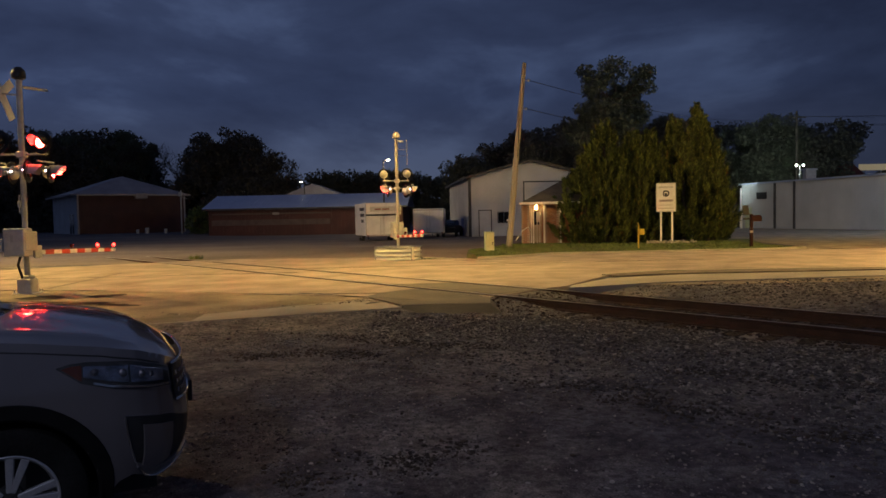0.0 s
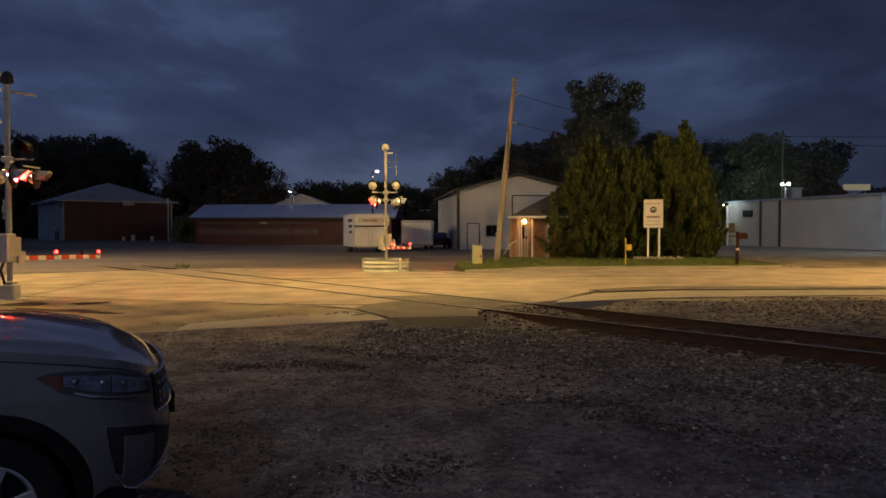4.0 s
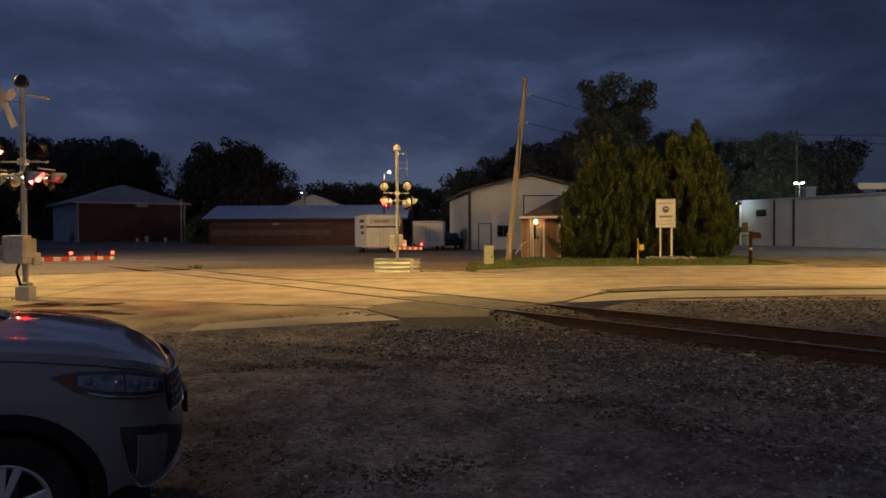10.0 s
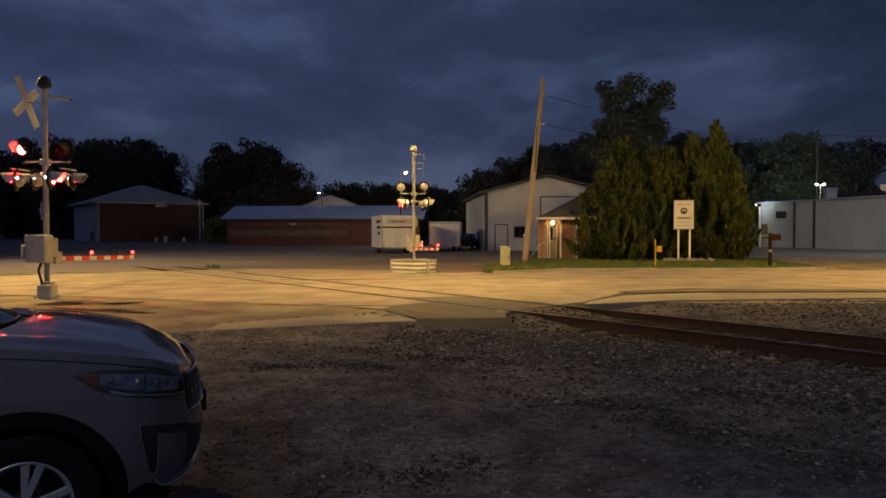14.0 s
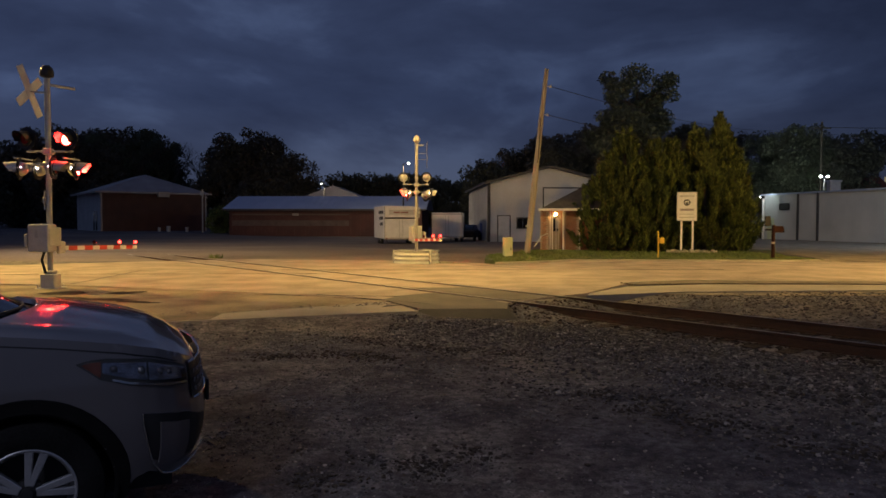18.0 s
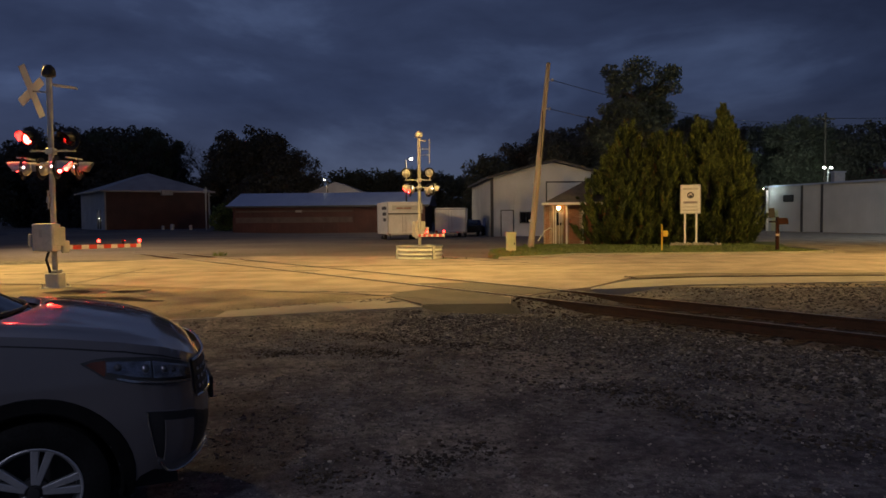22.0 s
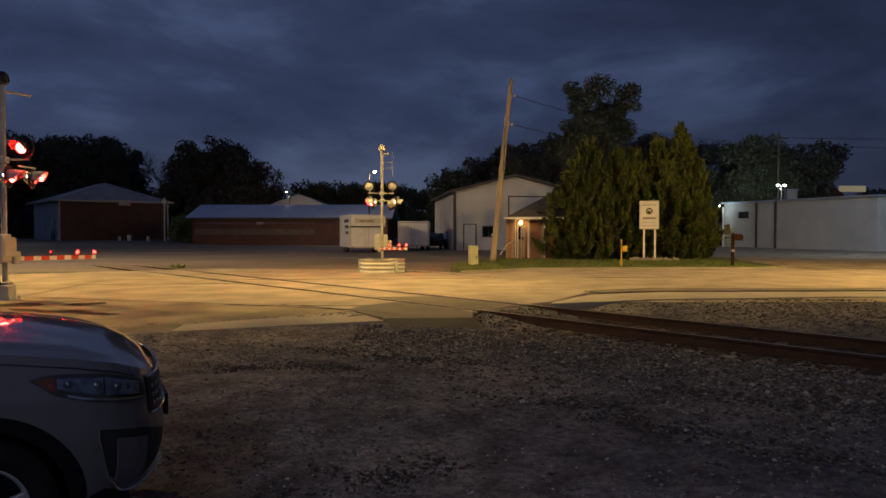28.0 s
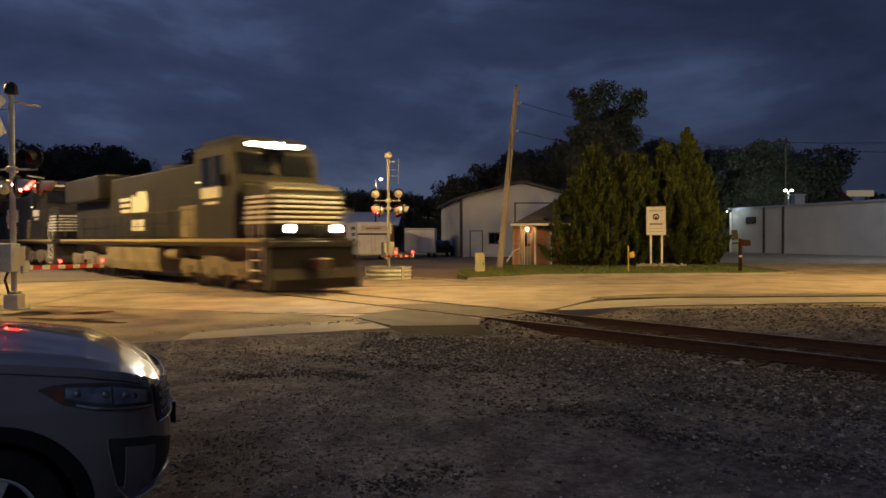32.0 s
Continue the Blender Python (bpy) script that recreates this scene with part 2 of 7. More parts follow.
M["steel"] = mat("galvanised_steel", (0.34, 0.33, 0.31), (0.52, 0.51, 0.48), 0.5, metal=0.55, scale=3, fine=50, bump=0.06)
M["castgrey"] = mat("painted_aluminium_grey", (0.42, 0.41, 0.38), (0.60, 0.585, 0.54), 0.45, metal=0.25, scale=3, fine=40, bump=0.05)
M["black"] = mat("black_paint", (0.005, 0.005, 0.006), (0.012, 0.012, 0.013), 0.5, scale=3, fine=40, bump=0.05)
M["white"] = mat("white_paint", (0.62, 0.61, 0.57), (0.80, 0.79, 0.76), 0.5, scale=2, fine=40, bump=0.05)
M["red"] = mat("red_reflective", (0.50, 0.035, 0.02), (0.66, 0.06, 0.035), 0.4, scale=4, fine=60, bump=0.03)
M["rubber"] = mat("rubber", (0.012, 0.012, 0.012), (0.03, 0.03, 0.03), 0.85, scale=6, fine=60, bump=0.3)
M["wood"] = mat("weathered_pole", (0.22, 0.185, 0.14), (0.42, 0.37, 0.29), 0.9, scale=1.2, fine=26, bump=0.5, stretch=(6, 6, 0.5))
M["cable"] = mat("cable", (0.01, 0.01, 0.01), (0.025, 0.025, 0.025), 0.6, bump=0)
M["bark"] = mat("bark", (0.035, 0.027, 0.02), (0.10, 0.08, 0.06), 0.95, scale=3, fine=30, bump=0.6)
# paler than the woodland leaf: lamplight on the tall tree put into the colour
M["leaf"] = mat("lamplit_leaf_tone", (0.06, 0.075, 0.045), (0.12, 0.14, 0.085), 0.7, scale=0.4, fine=6, bump=0, island=0.3)
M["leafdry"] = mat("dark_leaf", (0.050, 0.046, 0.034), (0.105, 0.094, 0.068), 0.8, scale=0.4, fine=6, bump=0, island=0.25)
M["cedar"] = mat("juniper_spray", (0.033, 0.049, 0.010), (0.122, 0.152, 0.030), 0.75, scale=1.6, fine=8, bump=0, island=0.45, stretch=(1, 1, 0.45), tight=0.10)
M["metalwall"] = mat("white_metal_siding", (0.42, 0.43, 0.44), (0.57, 0.58, 0.59), 0.55, metal=0.1, scale=0.6, fine=12, bump=0.03)
M["greywall"] = mat("grey_metal_siding", (0.40, 0.42, 0.43), (0.53, 0.55, 0.555), 0.5, metal=0.1, scale=0.5, fine=12, bump=0.03)
M["redwall"] = mat("red_barn_metal", (0.055, 0.016, 0.013), (0.10, 0.03, 0.024), 0.6, scale=0.7, fine=14, bump=0.04)
M["roofmetal"] = mat("pale_metal_roof", (0.42, 0.50, 0.68), (0.54, 0.61, 0.78), 0.45, metal=0.6, scale=0.6, fine=10, bump=0.04)
M["rooftin"] = mat("brownish_tin_roof", (0.26, 0.23, 0.23), (0.40, 0.36, 0.35), 0.5, metal=0.3, scale=0.6, fine=10, bump=0.04)
M["roofdark"] = mat("dark_trim", (0.03, 0.03, 0.032), (0.07, 0.068, 0.068), 0.6, scale=2, fine=20, bump=0.05)
M["shingle"] = mat("asphalt_shingle", (0.05, 0.045, 0.04), (0.12, 0.11, 0.095), 0.95, scale=2, fine=30, bump=0.4)
M["brick"] = mat("red_brown_brick", (0.20, 0.085, 0.045), (0.36, 0.17, 0.095), 0.85, scale=3, fine=40, bump=0.3, per_piece=0.25)
M["mortar"] = mat("mortar", (0.30, 0.27, 0.22), (0.42, 0.38, 0.32), 0.95, scale=5, fine=60, bump=0.3)
M["darkglass"] = mat("dark_window", (0.008, 0.009, 0.011), (0.016, 0.018, 0.02), 0.06, scale=1, fine=5, bump=0)
M["glass"] = glass("clear_glass")
M["yellow"] = mat("yellow_paint", (0.52, 0.34, 0.03), (0.68, 0.48, 0.06), 0.5, scale=3, fine=40, bump=0.04)
M["mailred"] = mat("dark_red_paint", (0.022, 0.010, 0.008), (0.036, 0.015, 0.012), 0.85, scale=3, fine=30, bump=0.1, spec=0.08)
M["dirt"] = mat("tan_dirt", (0.10, 0.085, 0.06), (0.24, 0.20, 0.15), 0.95, scale=1.5, fine=50, bump=0.5)
M["dust"] = mat("pale_tan_dirt", (0.15, 0.125, 0.09), (0.33, 0.28, 0.205), 0.95, scale=0.9, fine=45, bump=0.6, tight=0.10)
M["yarddirt"] = mat("brown_yard_dirt", (0.10, 0.08, 0.068), (0.21, 0.175, 0.15), 0.95, scale=0.22, fine=9, bump=0.4, tight=0.12, stretch=(0.6, 1, 1))
M["oily"] = mat("oil_soaked_dirt", (0.014, 0.009, 0.008), (0.034, 0.022, 0.018), 0.8, scale=2, fine=50, bump=0.4, spec=0.2)
M["brownstone"] = mat("dark_brown_stone", (0.016, 0.010, 0.007), (0.048, 0.031, 0.021), 0.9, scale=9, fine=60, bump=0.3, island=0.5)
M["clod"] = mat("dark_clod", (0.026, 0.021, 0.017), (0.075, 0.06, 0.046), 0.95, scale=9, fine=60, bump=0.5, island=0.5)
M["utilitygreen"] = mat("pale_green_cabinet", (0.40, 0.45, 0.28), (0.52, 0.56, 0.38), 0.55, scale=3, fine=30, bump=0.04)
M["rustred"] = mat("faded_red_paint", (0.20, 0.05, 0.035), (0.32, 0.09, 0.06), 0.6, scale=3, fine=30, bump=0.1)
M["planter"] = mat("galvanised_ring", (0.45, 0.46, 0.42), (0.62, 0.62, 0.57), 0.5, metal=0.2, scale=2, fine=30, bump=0.05)
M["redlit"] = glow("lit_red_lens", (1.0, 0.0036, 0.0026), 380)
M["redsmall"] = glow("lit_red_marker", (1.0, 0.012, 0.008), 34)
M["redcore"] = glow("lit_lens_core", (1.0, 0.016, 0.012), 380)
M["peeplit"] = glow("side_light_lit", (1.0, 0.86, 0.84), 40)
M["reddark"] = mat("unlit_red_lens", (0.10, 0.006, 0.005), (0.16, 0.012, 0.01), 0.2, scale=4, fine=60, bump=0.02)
M["sodiumlit"] = glow("sodium_lamp_lit", (1.0, 0.80, 0.48), 260)
M["whitelit"] = glow("white_lamp_lit", (0.85, 1.0, 0.92), 420)
M["porchlit"] = glow("porch_lamp_lit", (1.0, 0.60, 0.20), 110)

# ---- building helpers ----
def box(bm, x0, x1, y0, y1, z0, z1, m=None):
    v = [bm.verts.new((x, y, z)) for z in (z0, z1) for y in (y0, y1) for x in (x0, x1)]
    if m is not None:
        for w in v:
            w.co = m @ w.co
    for f in ((0, 2, 3, 1), (4, 5, 7, 6), (0, 1, 5, 4), (2, 6, 7, 3), (0, 4, 6, 2), (1, 3, 7, 5)):
        bm.faces.new([v[i] for i in f])
    return v


def rbox(bm, x0, x1, y0, y1, z0, z1, r=0.01, m=None, seg=1):
    """A box with rounded edges."""
    t = bmesh.new()
    box(t, x0, x1, y0, y1, z0, z1)
    bmesh.ops.bevel(t, geom=t.edges[:], offset=r, segments=seg, affect="EDGES", profile=0.5)
    merge(bm, t, m)


def merge(bm, t, m=None):
    if m is not None:
        t.transform(m)
    me = bpy.data.meshes.new("tmp")
    t.to_mesh(me)
    t.free()
    bm.from_mesh(me)
    bpy.data.meshes.remove(me)


def tube(bm, points, radii, seg=10, cap=True):
    """A round bar through points with a radius at each."""
    pts = [Vector(p) for p in points]
    if not hasattr(radii, "__len__"):
        radii = [radii] * len(pts)
    rings = []
    for i, p in enumerate(pts):
        d = (pts[min(i + 1, len(pts) - 1)] - pts[max(i - 1, 0)]).normalized()
        ref = Vector((0, 0, 1)) if abs(d.z) < 0.9 else Vector((1, 0, 0))
        a = d.cross(ref).normalized()
        b = d.cross(a)
        rings.append([bm.verts.new(p + radii[i] * (math.cos(2 * math.pi * k / seg) * a + math.sin(2 * math.pi * k / seg) * b)) for k in range(seg)])
    for r0, r1 in zip(rings, rings[1:]):
        for k in range(seg):
            bm.faces.new((r0[k], r0[(k + 1) % seg], r1[(k + 1) % seg], r1[k]))
    if cap:
        bm.faces.new(rings[0][::-1])
        bm.faces.new(rings[-1])


def lathe(bm, profile, seg=24, m=None):
    """A turned form: rows of (radius, height) about z."""
    t = bmesh.new()
    rings = [[t.verts.new((max(r, 1e-4) * math.cos(2 * math.pi * k / seg), max(r, 1e-4) * math.sin(2 * math.pi * k / seg), z)) for k in range(seg)] for r, z in profile]
    for r0, r1 in zip(rings, rings[1:]):
        for k in range(seg):
            t.faces.new((r0[k], r0[(k + 1) % seg], r1[(k + 1) % seg], r1[k]))
    merge(bm, t, m)


def prism(bm, outline, y0, y1, m=None):
    """An outline of (x, z), drawn out from y0 to y1."""
    t = bmesh.new()
    a = [t.verts.new((x, y0, z)) for x, z in outline]
    b = [t.verts.new((x, y1, z)) for x, z in outline]
    t.faces.new(a)
    t.faces.new(b[::-1])
    for i in range(len(a)):
        j = (i + 1) % len(a)
        t.faces.new((a[j], a[i], b[i], b[j]))
    bmesh.ops.recalc_face_normals(t, faces=t.faces[:])
    merge(bm, t, m)


def slab(bm, outline, z0, z1):
    """An outline of (x, y) with thickness."""
    a = [bm.verts.new((x, y, z0)) for x, y in outline]
    b = [bm.verts.new((x, y, z1)) for x, y in outline]
    fs = [bm.faces.new(b), bm.faces.new(a[::-1])]
    for i in range(len(a)):
        j = (i + 1) % len(a)
        fs.append(bm.faces.new((a[i], a[j], b[j], b[i])))
    bmesh.ops.recalc_face_normals(bm, faces=fs)


def part(name, bm, material, parent=None, label="", smooth=False, m=None):
    me = bpy.data.meshes.new(name)
    bm.to_mesh(me)
    bm.free()
    me.materials.append(material)
    if smooth:
        for p in me.polygons:
            p.use_smooth = True
        me.set_sharp_from_angle(angle=radians(40))
    ob = new(name, me)
    if parent is not None:
        ob.parent = parent
    if m is not None:
        ob.matrix_basis = m
    if label:
        ob["label"] = label
    return ob


def piece(name, mesh, parent, m):
    """One more object on a mesh that others share."""
    ob = new(name, mesh)
    ob.parent, ob.matrix_basis = parent, m
    return ob


def thing(name, m, label, category, group="", kind=""):
    ob = new(name)
    ob.matrix_basis = m
    return tagged(ob, label, category, group, kind)


def soup(name, verts, faces, material, parent=None, m=None):
    me = bpy.data.meshes.new(name)
    me.from_pydata(verts.tolist() if hasattr(verts, "tolist") else verts, [], faces.tolist() if hasattr(faces, "tolist") else faces)
    me.materials.append(material)
    ob = new(name, me)
    if parent is not None:
        ob.parent = parent
    if m is not None:
        ob.matrix_basis = m
    return ob

# ---- plan: the railway runs along U, the road along x ----
N, U = Vector((0.757, 0.653, 0)), Vector((0.653, -0.757, 0))
TRACK = 11.18
RAILTURN = math.degrees(math.atan2(U.y, U.x))


def on_track(s, off=0.0, z=0.0):
    return N * (TRACK + off) + U * s + Vector((0, 0, z))


def ease(v, a, b):
    t = min(1.0, max(0.0, (v - a) / (b - a)))
    return t * t * (3 - 2 * t)


def lie(x, y):
    """Height of the ground sheet."""
    d = abs(N.x * x + N.y * y - TRACK)
    s, across = U.x * x + U.y * y, N.x * x + N.y * y - TRACK
    z = -0.13 - 0.052 * (1 - ease(d, 1.3, 3.0)) * ease(s, -11.5, -9.5) + 0.115 * ease(y, 31.0, 34.0)
    z += 0.095 * ease(y - 13.3 - 0.4 * x, -0.6, 0.2) * ease(-x, 0.2, 1.0) * (1 - ease(y, 29.0, 31.0))
    z += 0.095 * ease(across, 1.6, 3.6) * ease(x, 2.6, 3.6) * (1 - ease(y, 29.0, 31.0))
    z += 0.13 * (1 - ease(s, -10.2, -8.4)) * ease(s, -11.6, -10.9) * (1 - ease(d, 1.2, 1.9))
    z += 0.42 * ease(y, 60, 85) * ease(-x, 18, 32)
    near = 1 - ease(math.hypot(x, y - 8), 14, 24)
    return z + near * 0.018 * noise.noise((x * 0.8, y * 0.8, 0)) + near * 0.008 * noise.noise((x * 3.1, y * 3.1, 4))


def ground():
    far = [60, 70, 85, 105, 140, 200, 320, 600, 1200, 2600]
    xs = [-v for v in far[::-1]] + list(np.arange(-58, -13, 3.0)) + list(np.arange(-13, 13, 0.33)) + list(np.arange(13, 59, 3.0)) + far
    ys = [-v for v in far[::-1]] + list(np.arange(-58, 1, 4.0)) + list(np.arange(1, 19, 0.33)) + list(np.arange(19, 59, 2.0)) + far
    v = [(x, y, lie(x, y)) for y in ys for x in xs]
    w = len(xs)
    f = [(j * w + i, j * w + i + 1, (j + 1) * w + i + 1, (j + 1) * w + i) for j in range(len(ys) - 1) for i in range(w - 1)]
    ob = soup("ground", v, f, M["gravel"])
    for p in ob.data.polygons:
        p.use_smooth = True
    tagged(ob, "dark grey crushed gravel ground with dirt patches", "ground", kind="structure")


ground()

# the road, with its mouth of the yard drive
bm = bmesh.new()
slab(bm, [(-120, 19.5), (-30, 19.2), (-14, 18.6), (-9.5, 17.9), (-5, 16.4), (-1.45, 14.9), (-0.75, 13.35), (0.86, 13.45), (0.93, 14.5), (2.30, 15.98), (2.85, 16.5), (4.3, 19.0), (6.1, 20.1), (11.5, 19.9), (120, 20.3),
          (120, 30.6), (14, 30.1), (4.4, 29.8), (2.9, 28.5), (1.3, 27.7), (-0.5, 29.8), (-9, 31.0), (-12.0, 29.5), (-16.4, 26.3), (-30, 26.0), (-120, 26.5)], -0.4, -0.012)
tagged(part("road", bm, M["asphalt"]), "worn pale asphalt road over the railway crossing", "road", kind="structure")

bm = bmesh.new()
slab(bm, [(-9.6, 9.75), (-4.4, 11.75), (-0.78, 13.2), (-1.5, 14.75), (-4.6, 12.5), (-9.6, 10.6)], -0.3, -0.03)
tagged(part("pavement", bm, M["concrete"]), "pale concrete apron strip beside dark gravel", "pavement", kind="structure")
bm = bmesh.new()
slab(bm, [(2.75, 15.9), (3.2, 16.05), (5.1, 16.85), (10.1, 17.45), (60, 17.9), (60, 19.2), (10.9, 18.95), (6.3, 18.9), (4.2, 18.2), (2.95, 16.5)], -0.3, -0.004)
tagged(part("pavement", bm, M["concrete"]), "pale concrete pavement with a worn edge", "pavement", kind="structure")
bm = bmesh.new()
slab(bm, [(4.3, 19.1), (6.2, 20.0), (11.5, 19.75), (60, 20.1), (60, 20.25), (11.5, 19.93), (6.15, 20.16), (4.22, 19.2)], -0.3, 0.018)
tagged(part("kerb", bm, M["concrete"]), "low worn concrete kerb along the road", "kerb", kind="structure")
bm = bmesh.new()
slab(bm, [(4.45, 18.75), (6.3, 19.2), (11, 19.25), (60, 19.5), (60, 20.1), (11.5, 19.75), (6.2, 20.0), (4.35, 19.1)], -0.3, 0.004)
tagged(part("verge", bm, M["dirt"]), "tan dirt verge between pavement and kerb", "verge", kind="structure")

# dark asphalt shoulder that falls away to the gravel at the rails
bm = bmesh.new()
top = [(-0.78, 13.35), (0.0, 13.36), (0.86, 13.45), (0.93, 14.45)]
low = [(-0.85, 12.75), (0.1, 12.7), (1.15, 12.95), (1.25, 14.1)]
a = [bm.verts.new((x, y, -0.013)) for x, y in top]
b = [bm.verts.new((x, y, -0.24)) for x, y in low]
for k in range(3):
    bm.faces.new((b[k], b[k + 1], a[k + 1], a[k]))
tagged(part("road_shoulder", bm, M["patch"]), "dark broken asphalt shoulder falling to the gravel", "road shoulder", kind="structure")


bm = bmesh.new()
rows = 14
edge = [((-14.0, 18.45), (-14.0, 9.6)), ((-9.5, 17.75), (-9.6, 10.72)), ((-7.2, 17.1), (-7.0, 11.7)), ((-5.0, 16.3), (-4.7, 12.5)), ((-3.4, 15.65), (-3.4, 13.4)), ((-2.4, 15.2), (-2.4, 14.1)), ((-1.5, 14.8), (-1.52, 14.72))]
cols = []
for j in range(len(edge) * 4 - 3):
    i, f = min(j // 4, len(edge) - 2), (j - 4 * min(j // 4, len(edge) - 2)) / 4
    a, b = Vector(edge[i][0]).lerp(Vector(edge[i + 1][0]), f), Vector(edge[i][1]).lerp(Vector(edge[i + 1][1]), f)
    line = []
    for k in range(rows + 1):
        p = a.lerp(b, k / rows)
        z, s = lie(*p) + 0.019, min(1.0, k / 3)
        z = -0.013 * (1 - s) + z * s
        s = min(1.0, (rows - k) / 3)
        line.append(bm.verts.new((*p, -0.034 * (1 - s) + z * s)))
    cols.append(line)
for a, b in zip(cols, cols[1:]):
    for k in range(rows):
        bm.faces.new((a[k], a[k + 1], b[k + 1], b[k]))
tagged(part("dirt_shoulder", bm, M["dust"]), "pale tan dirt shoulder with loose stones", "shoulder", kind="structure")


def blot(x, y, rx, ry, seed, material, label, turn=0.0):
    """A thin stain with an uneven outline."""
    rnd = random.Random(seed)
    pts = []
    for k in range(30):
        a = 2 * math.pi * k / 30
        r = 1 + 0.35 * noise.noise((2 * math.cos(a), 2 * math.sin(a), seed)) + rnd.uniform(-0.12, 0.12)
        px, py = rx * r * math.cos(a), ry * r * math.sin(a)
        pts.append((x + px * math.cos(turn) - py * math.sin(turn), y + px * math.sin(turn) + py * math.cos(turn)))
    bm = bmesh.new()
    hub = bm.verts.new((x, y, lie(x, y) + 0.038))
    ring = [bm.verts.new((*p, lie(*p) + 0.033)) for p in pts]
    half = [bm.verts.new(((p[0] + x) / 2, (p[1] + y) / 2, lie((p[0] + x) / 2, (p[1] + y) / 2) + 0.038)) for p in pts]
    for k in range(30):
        n = (k + 1) % 30
        bm.faces.new((half[k], ring[k], ring[n], half[n]))
        bm.faces.new((hub, half[k], half[n]))
    tagged(part("stain", bm, material), label, "stain", kind="structure")


blot(-7.55, 16.12, 0.42, 0.30, 1, M["oily"], "dark oil stain on the pale ground")
blot(-7.3, 14.62, 0.62, 0.22, 2, M["oily"], "dark damp stain on the pale ground", turn=-0.2)
blot(-6.45, 14.22, 0.5, 0.13, 3, M["oily"], "dark damp stain on the pale ground", turn=-0.25)
blot(-8.9, 15.95, 0.55, 0.40, 4, M["oily"], "dark oil stain at the mast's foot")
blot(-8.2, 15.0, 0.5, 0.16, 6, M["oily"], "dark damp stain on the pale ground", turn=-0.3)
# tarred cracks; the first strip is the gate arm's shadow painted on the road
for k, (p, q, w) in enumerate([((-10.05, 18.4), (-10.5, 23.4), 0.05), ((0.4, 27.2), (2.2, 25.4), 0.07), ((-4.4, 15.9), (-1.2, 15.6), 0.05), ((-3.2, 16.0), (-0.6, 14.2), 0.05), ((-6.0, 24.0), (9.0, 25.0), 0.03), ((-14.0, 21.5), (-4.5, 22.4), 0.03)]):
    bm = bmesh.new()
    p, q = Vector((*p, 0)), Vector((*q, 0))
    side = Vector((-(q - p).y, (q - p).x, 0)).normalized() * w * 0.5
    rnd = random.Random(k)
    left, right = [], []
    for j in range(13):
        c = p.lerp(q, j / 12) + side * rnd.uniform(-1.2, 1.2)
        left.append((c + side).xy)
        right.append((c - side).xy)
    slab(bm, left + right[::-1], -0.03, -0.007)
    tagged(part("road_seam", bm, M["tar"]), "dark road lines: tarred cracks and one painted gate-arm shadow", "road seam", kind="structure")

bm = bmesh.new()
slab(bm, [(-5.05, 11.6), (-4.2, 11.95), (-4.25, 12.7), (-4.5, 12.95), (-5.0, 12.6), (-5.3, 12.0)], -0.06, -0.0265)
tagged(part("dirt_patch", bm, M["dirt"]), "brown dirt washed over the concrete apron", "dirt", kind="structure")

bm = bmesh.new()
slab(bm, [(4.6, 16.52), (5.2, 16.8), (10.1, 17.4), (60, 17.85), (60, 16.4), (30, 16.35), (18, 16.5), (11, 16.42), (8, 16.35), (6.2, 16.35)], -0.3, -0.026)
tagged(part("gravel_strip", bm, M["dust"]), "pale dusty gravel strip between pavement and ballast", "gravel strip", kind="structure")

# darker asphalt at the end of the crossing, outside and between the rails; its grey also holds the light's falloff
for outline in ([(-1.62, 14.95), (-0.74, 13.36), (0.0, 13.40), (0.85, 13.47), (0.92, 14.42), on_track(-11.3, -0.9).xy, on_track(-12.9, -0.9).xy, (-1.35, 15.75)],
                [on_track(-10.52, -0.58).xy, on_track(-10.62, 0.58).xy, on_track(-13.4, 0.58).xy, on_track(-14.2, -0.58).xy]):
    bm = bmesh.new()
    slab(bm, [tuple(p) for p in outline], -0.05, -0.0085)
    tagged(part("asphalt_patch", bm, M["greyasphalt"]), "dark grey asphalt patch beside the rails, with light falloff painted in", "asphalt patch", kind="structure")

# dirt of the yard before the sheds
bm = bmesh.new()
cols = []
for i in range(22):
    line = []
    for j in range(20):
        f = j / 19
        y = (30.8 if -9 < -31 + 1.7 * i < 3 else 30.2) + f * 47 + 1.5 * f * noise.noise((i * 0.5, 3.0, 1.0))
        x = (-31 + 1.7 * i) * (1 + 0.55 * f)
        line.append(bm.verts.new((x, y, lie(x, y) + 0.006 + 0.03 * min(1.0, 6 * f))))
    cols.append(line)
for a, b in zip(cols, cols[1:]):
    for k in range(19):
        bm.faces.new((a[k], a[k + 1], b[k + 1], b[k]))
bmesh.ops.recalc_face_normals(bm, faces=bm.faces[:])
tagged(part("yard_ground", bm, M["yarddirt"]), "worn brown dirt and gravel yard before the sheds", "yard ground", kind="structure")

bm = bmesh.new()
cols = []
for i in range(16):
    line = []
    for j in range(16):
        f = j / 15
        x = 15.7 + 3.4 * i * (1 + 0.3 * f) + 1.8 * f
        y = 30.3 + 40 * f * f + 0.012 * i + 2 * f * noise.noise((i * 0.6, 7.0, 2.0))
        line.append(bm.verts.new((x, y, -0.011 if j == 0 else lie(x, y) + 0.03)))
    cols.append(line)
for a, b in zip(cols, cols[1:]):
    for k in range(15):
        bm.faces.new((a[k], a[k + 1], b[k + 1], b[k]))
bmesh.ops.recalc_face_normals(bm, faces=bm.faces[:])
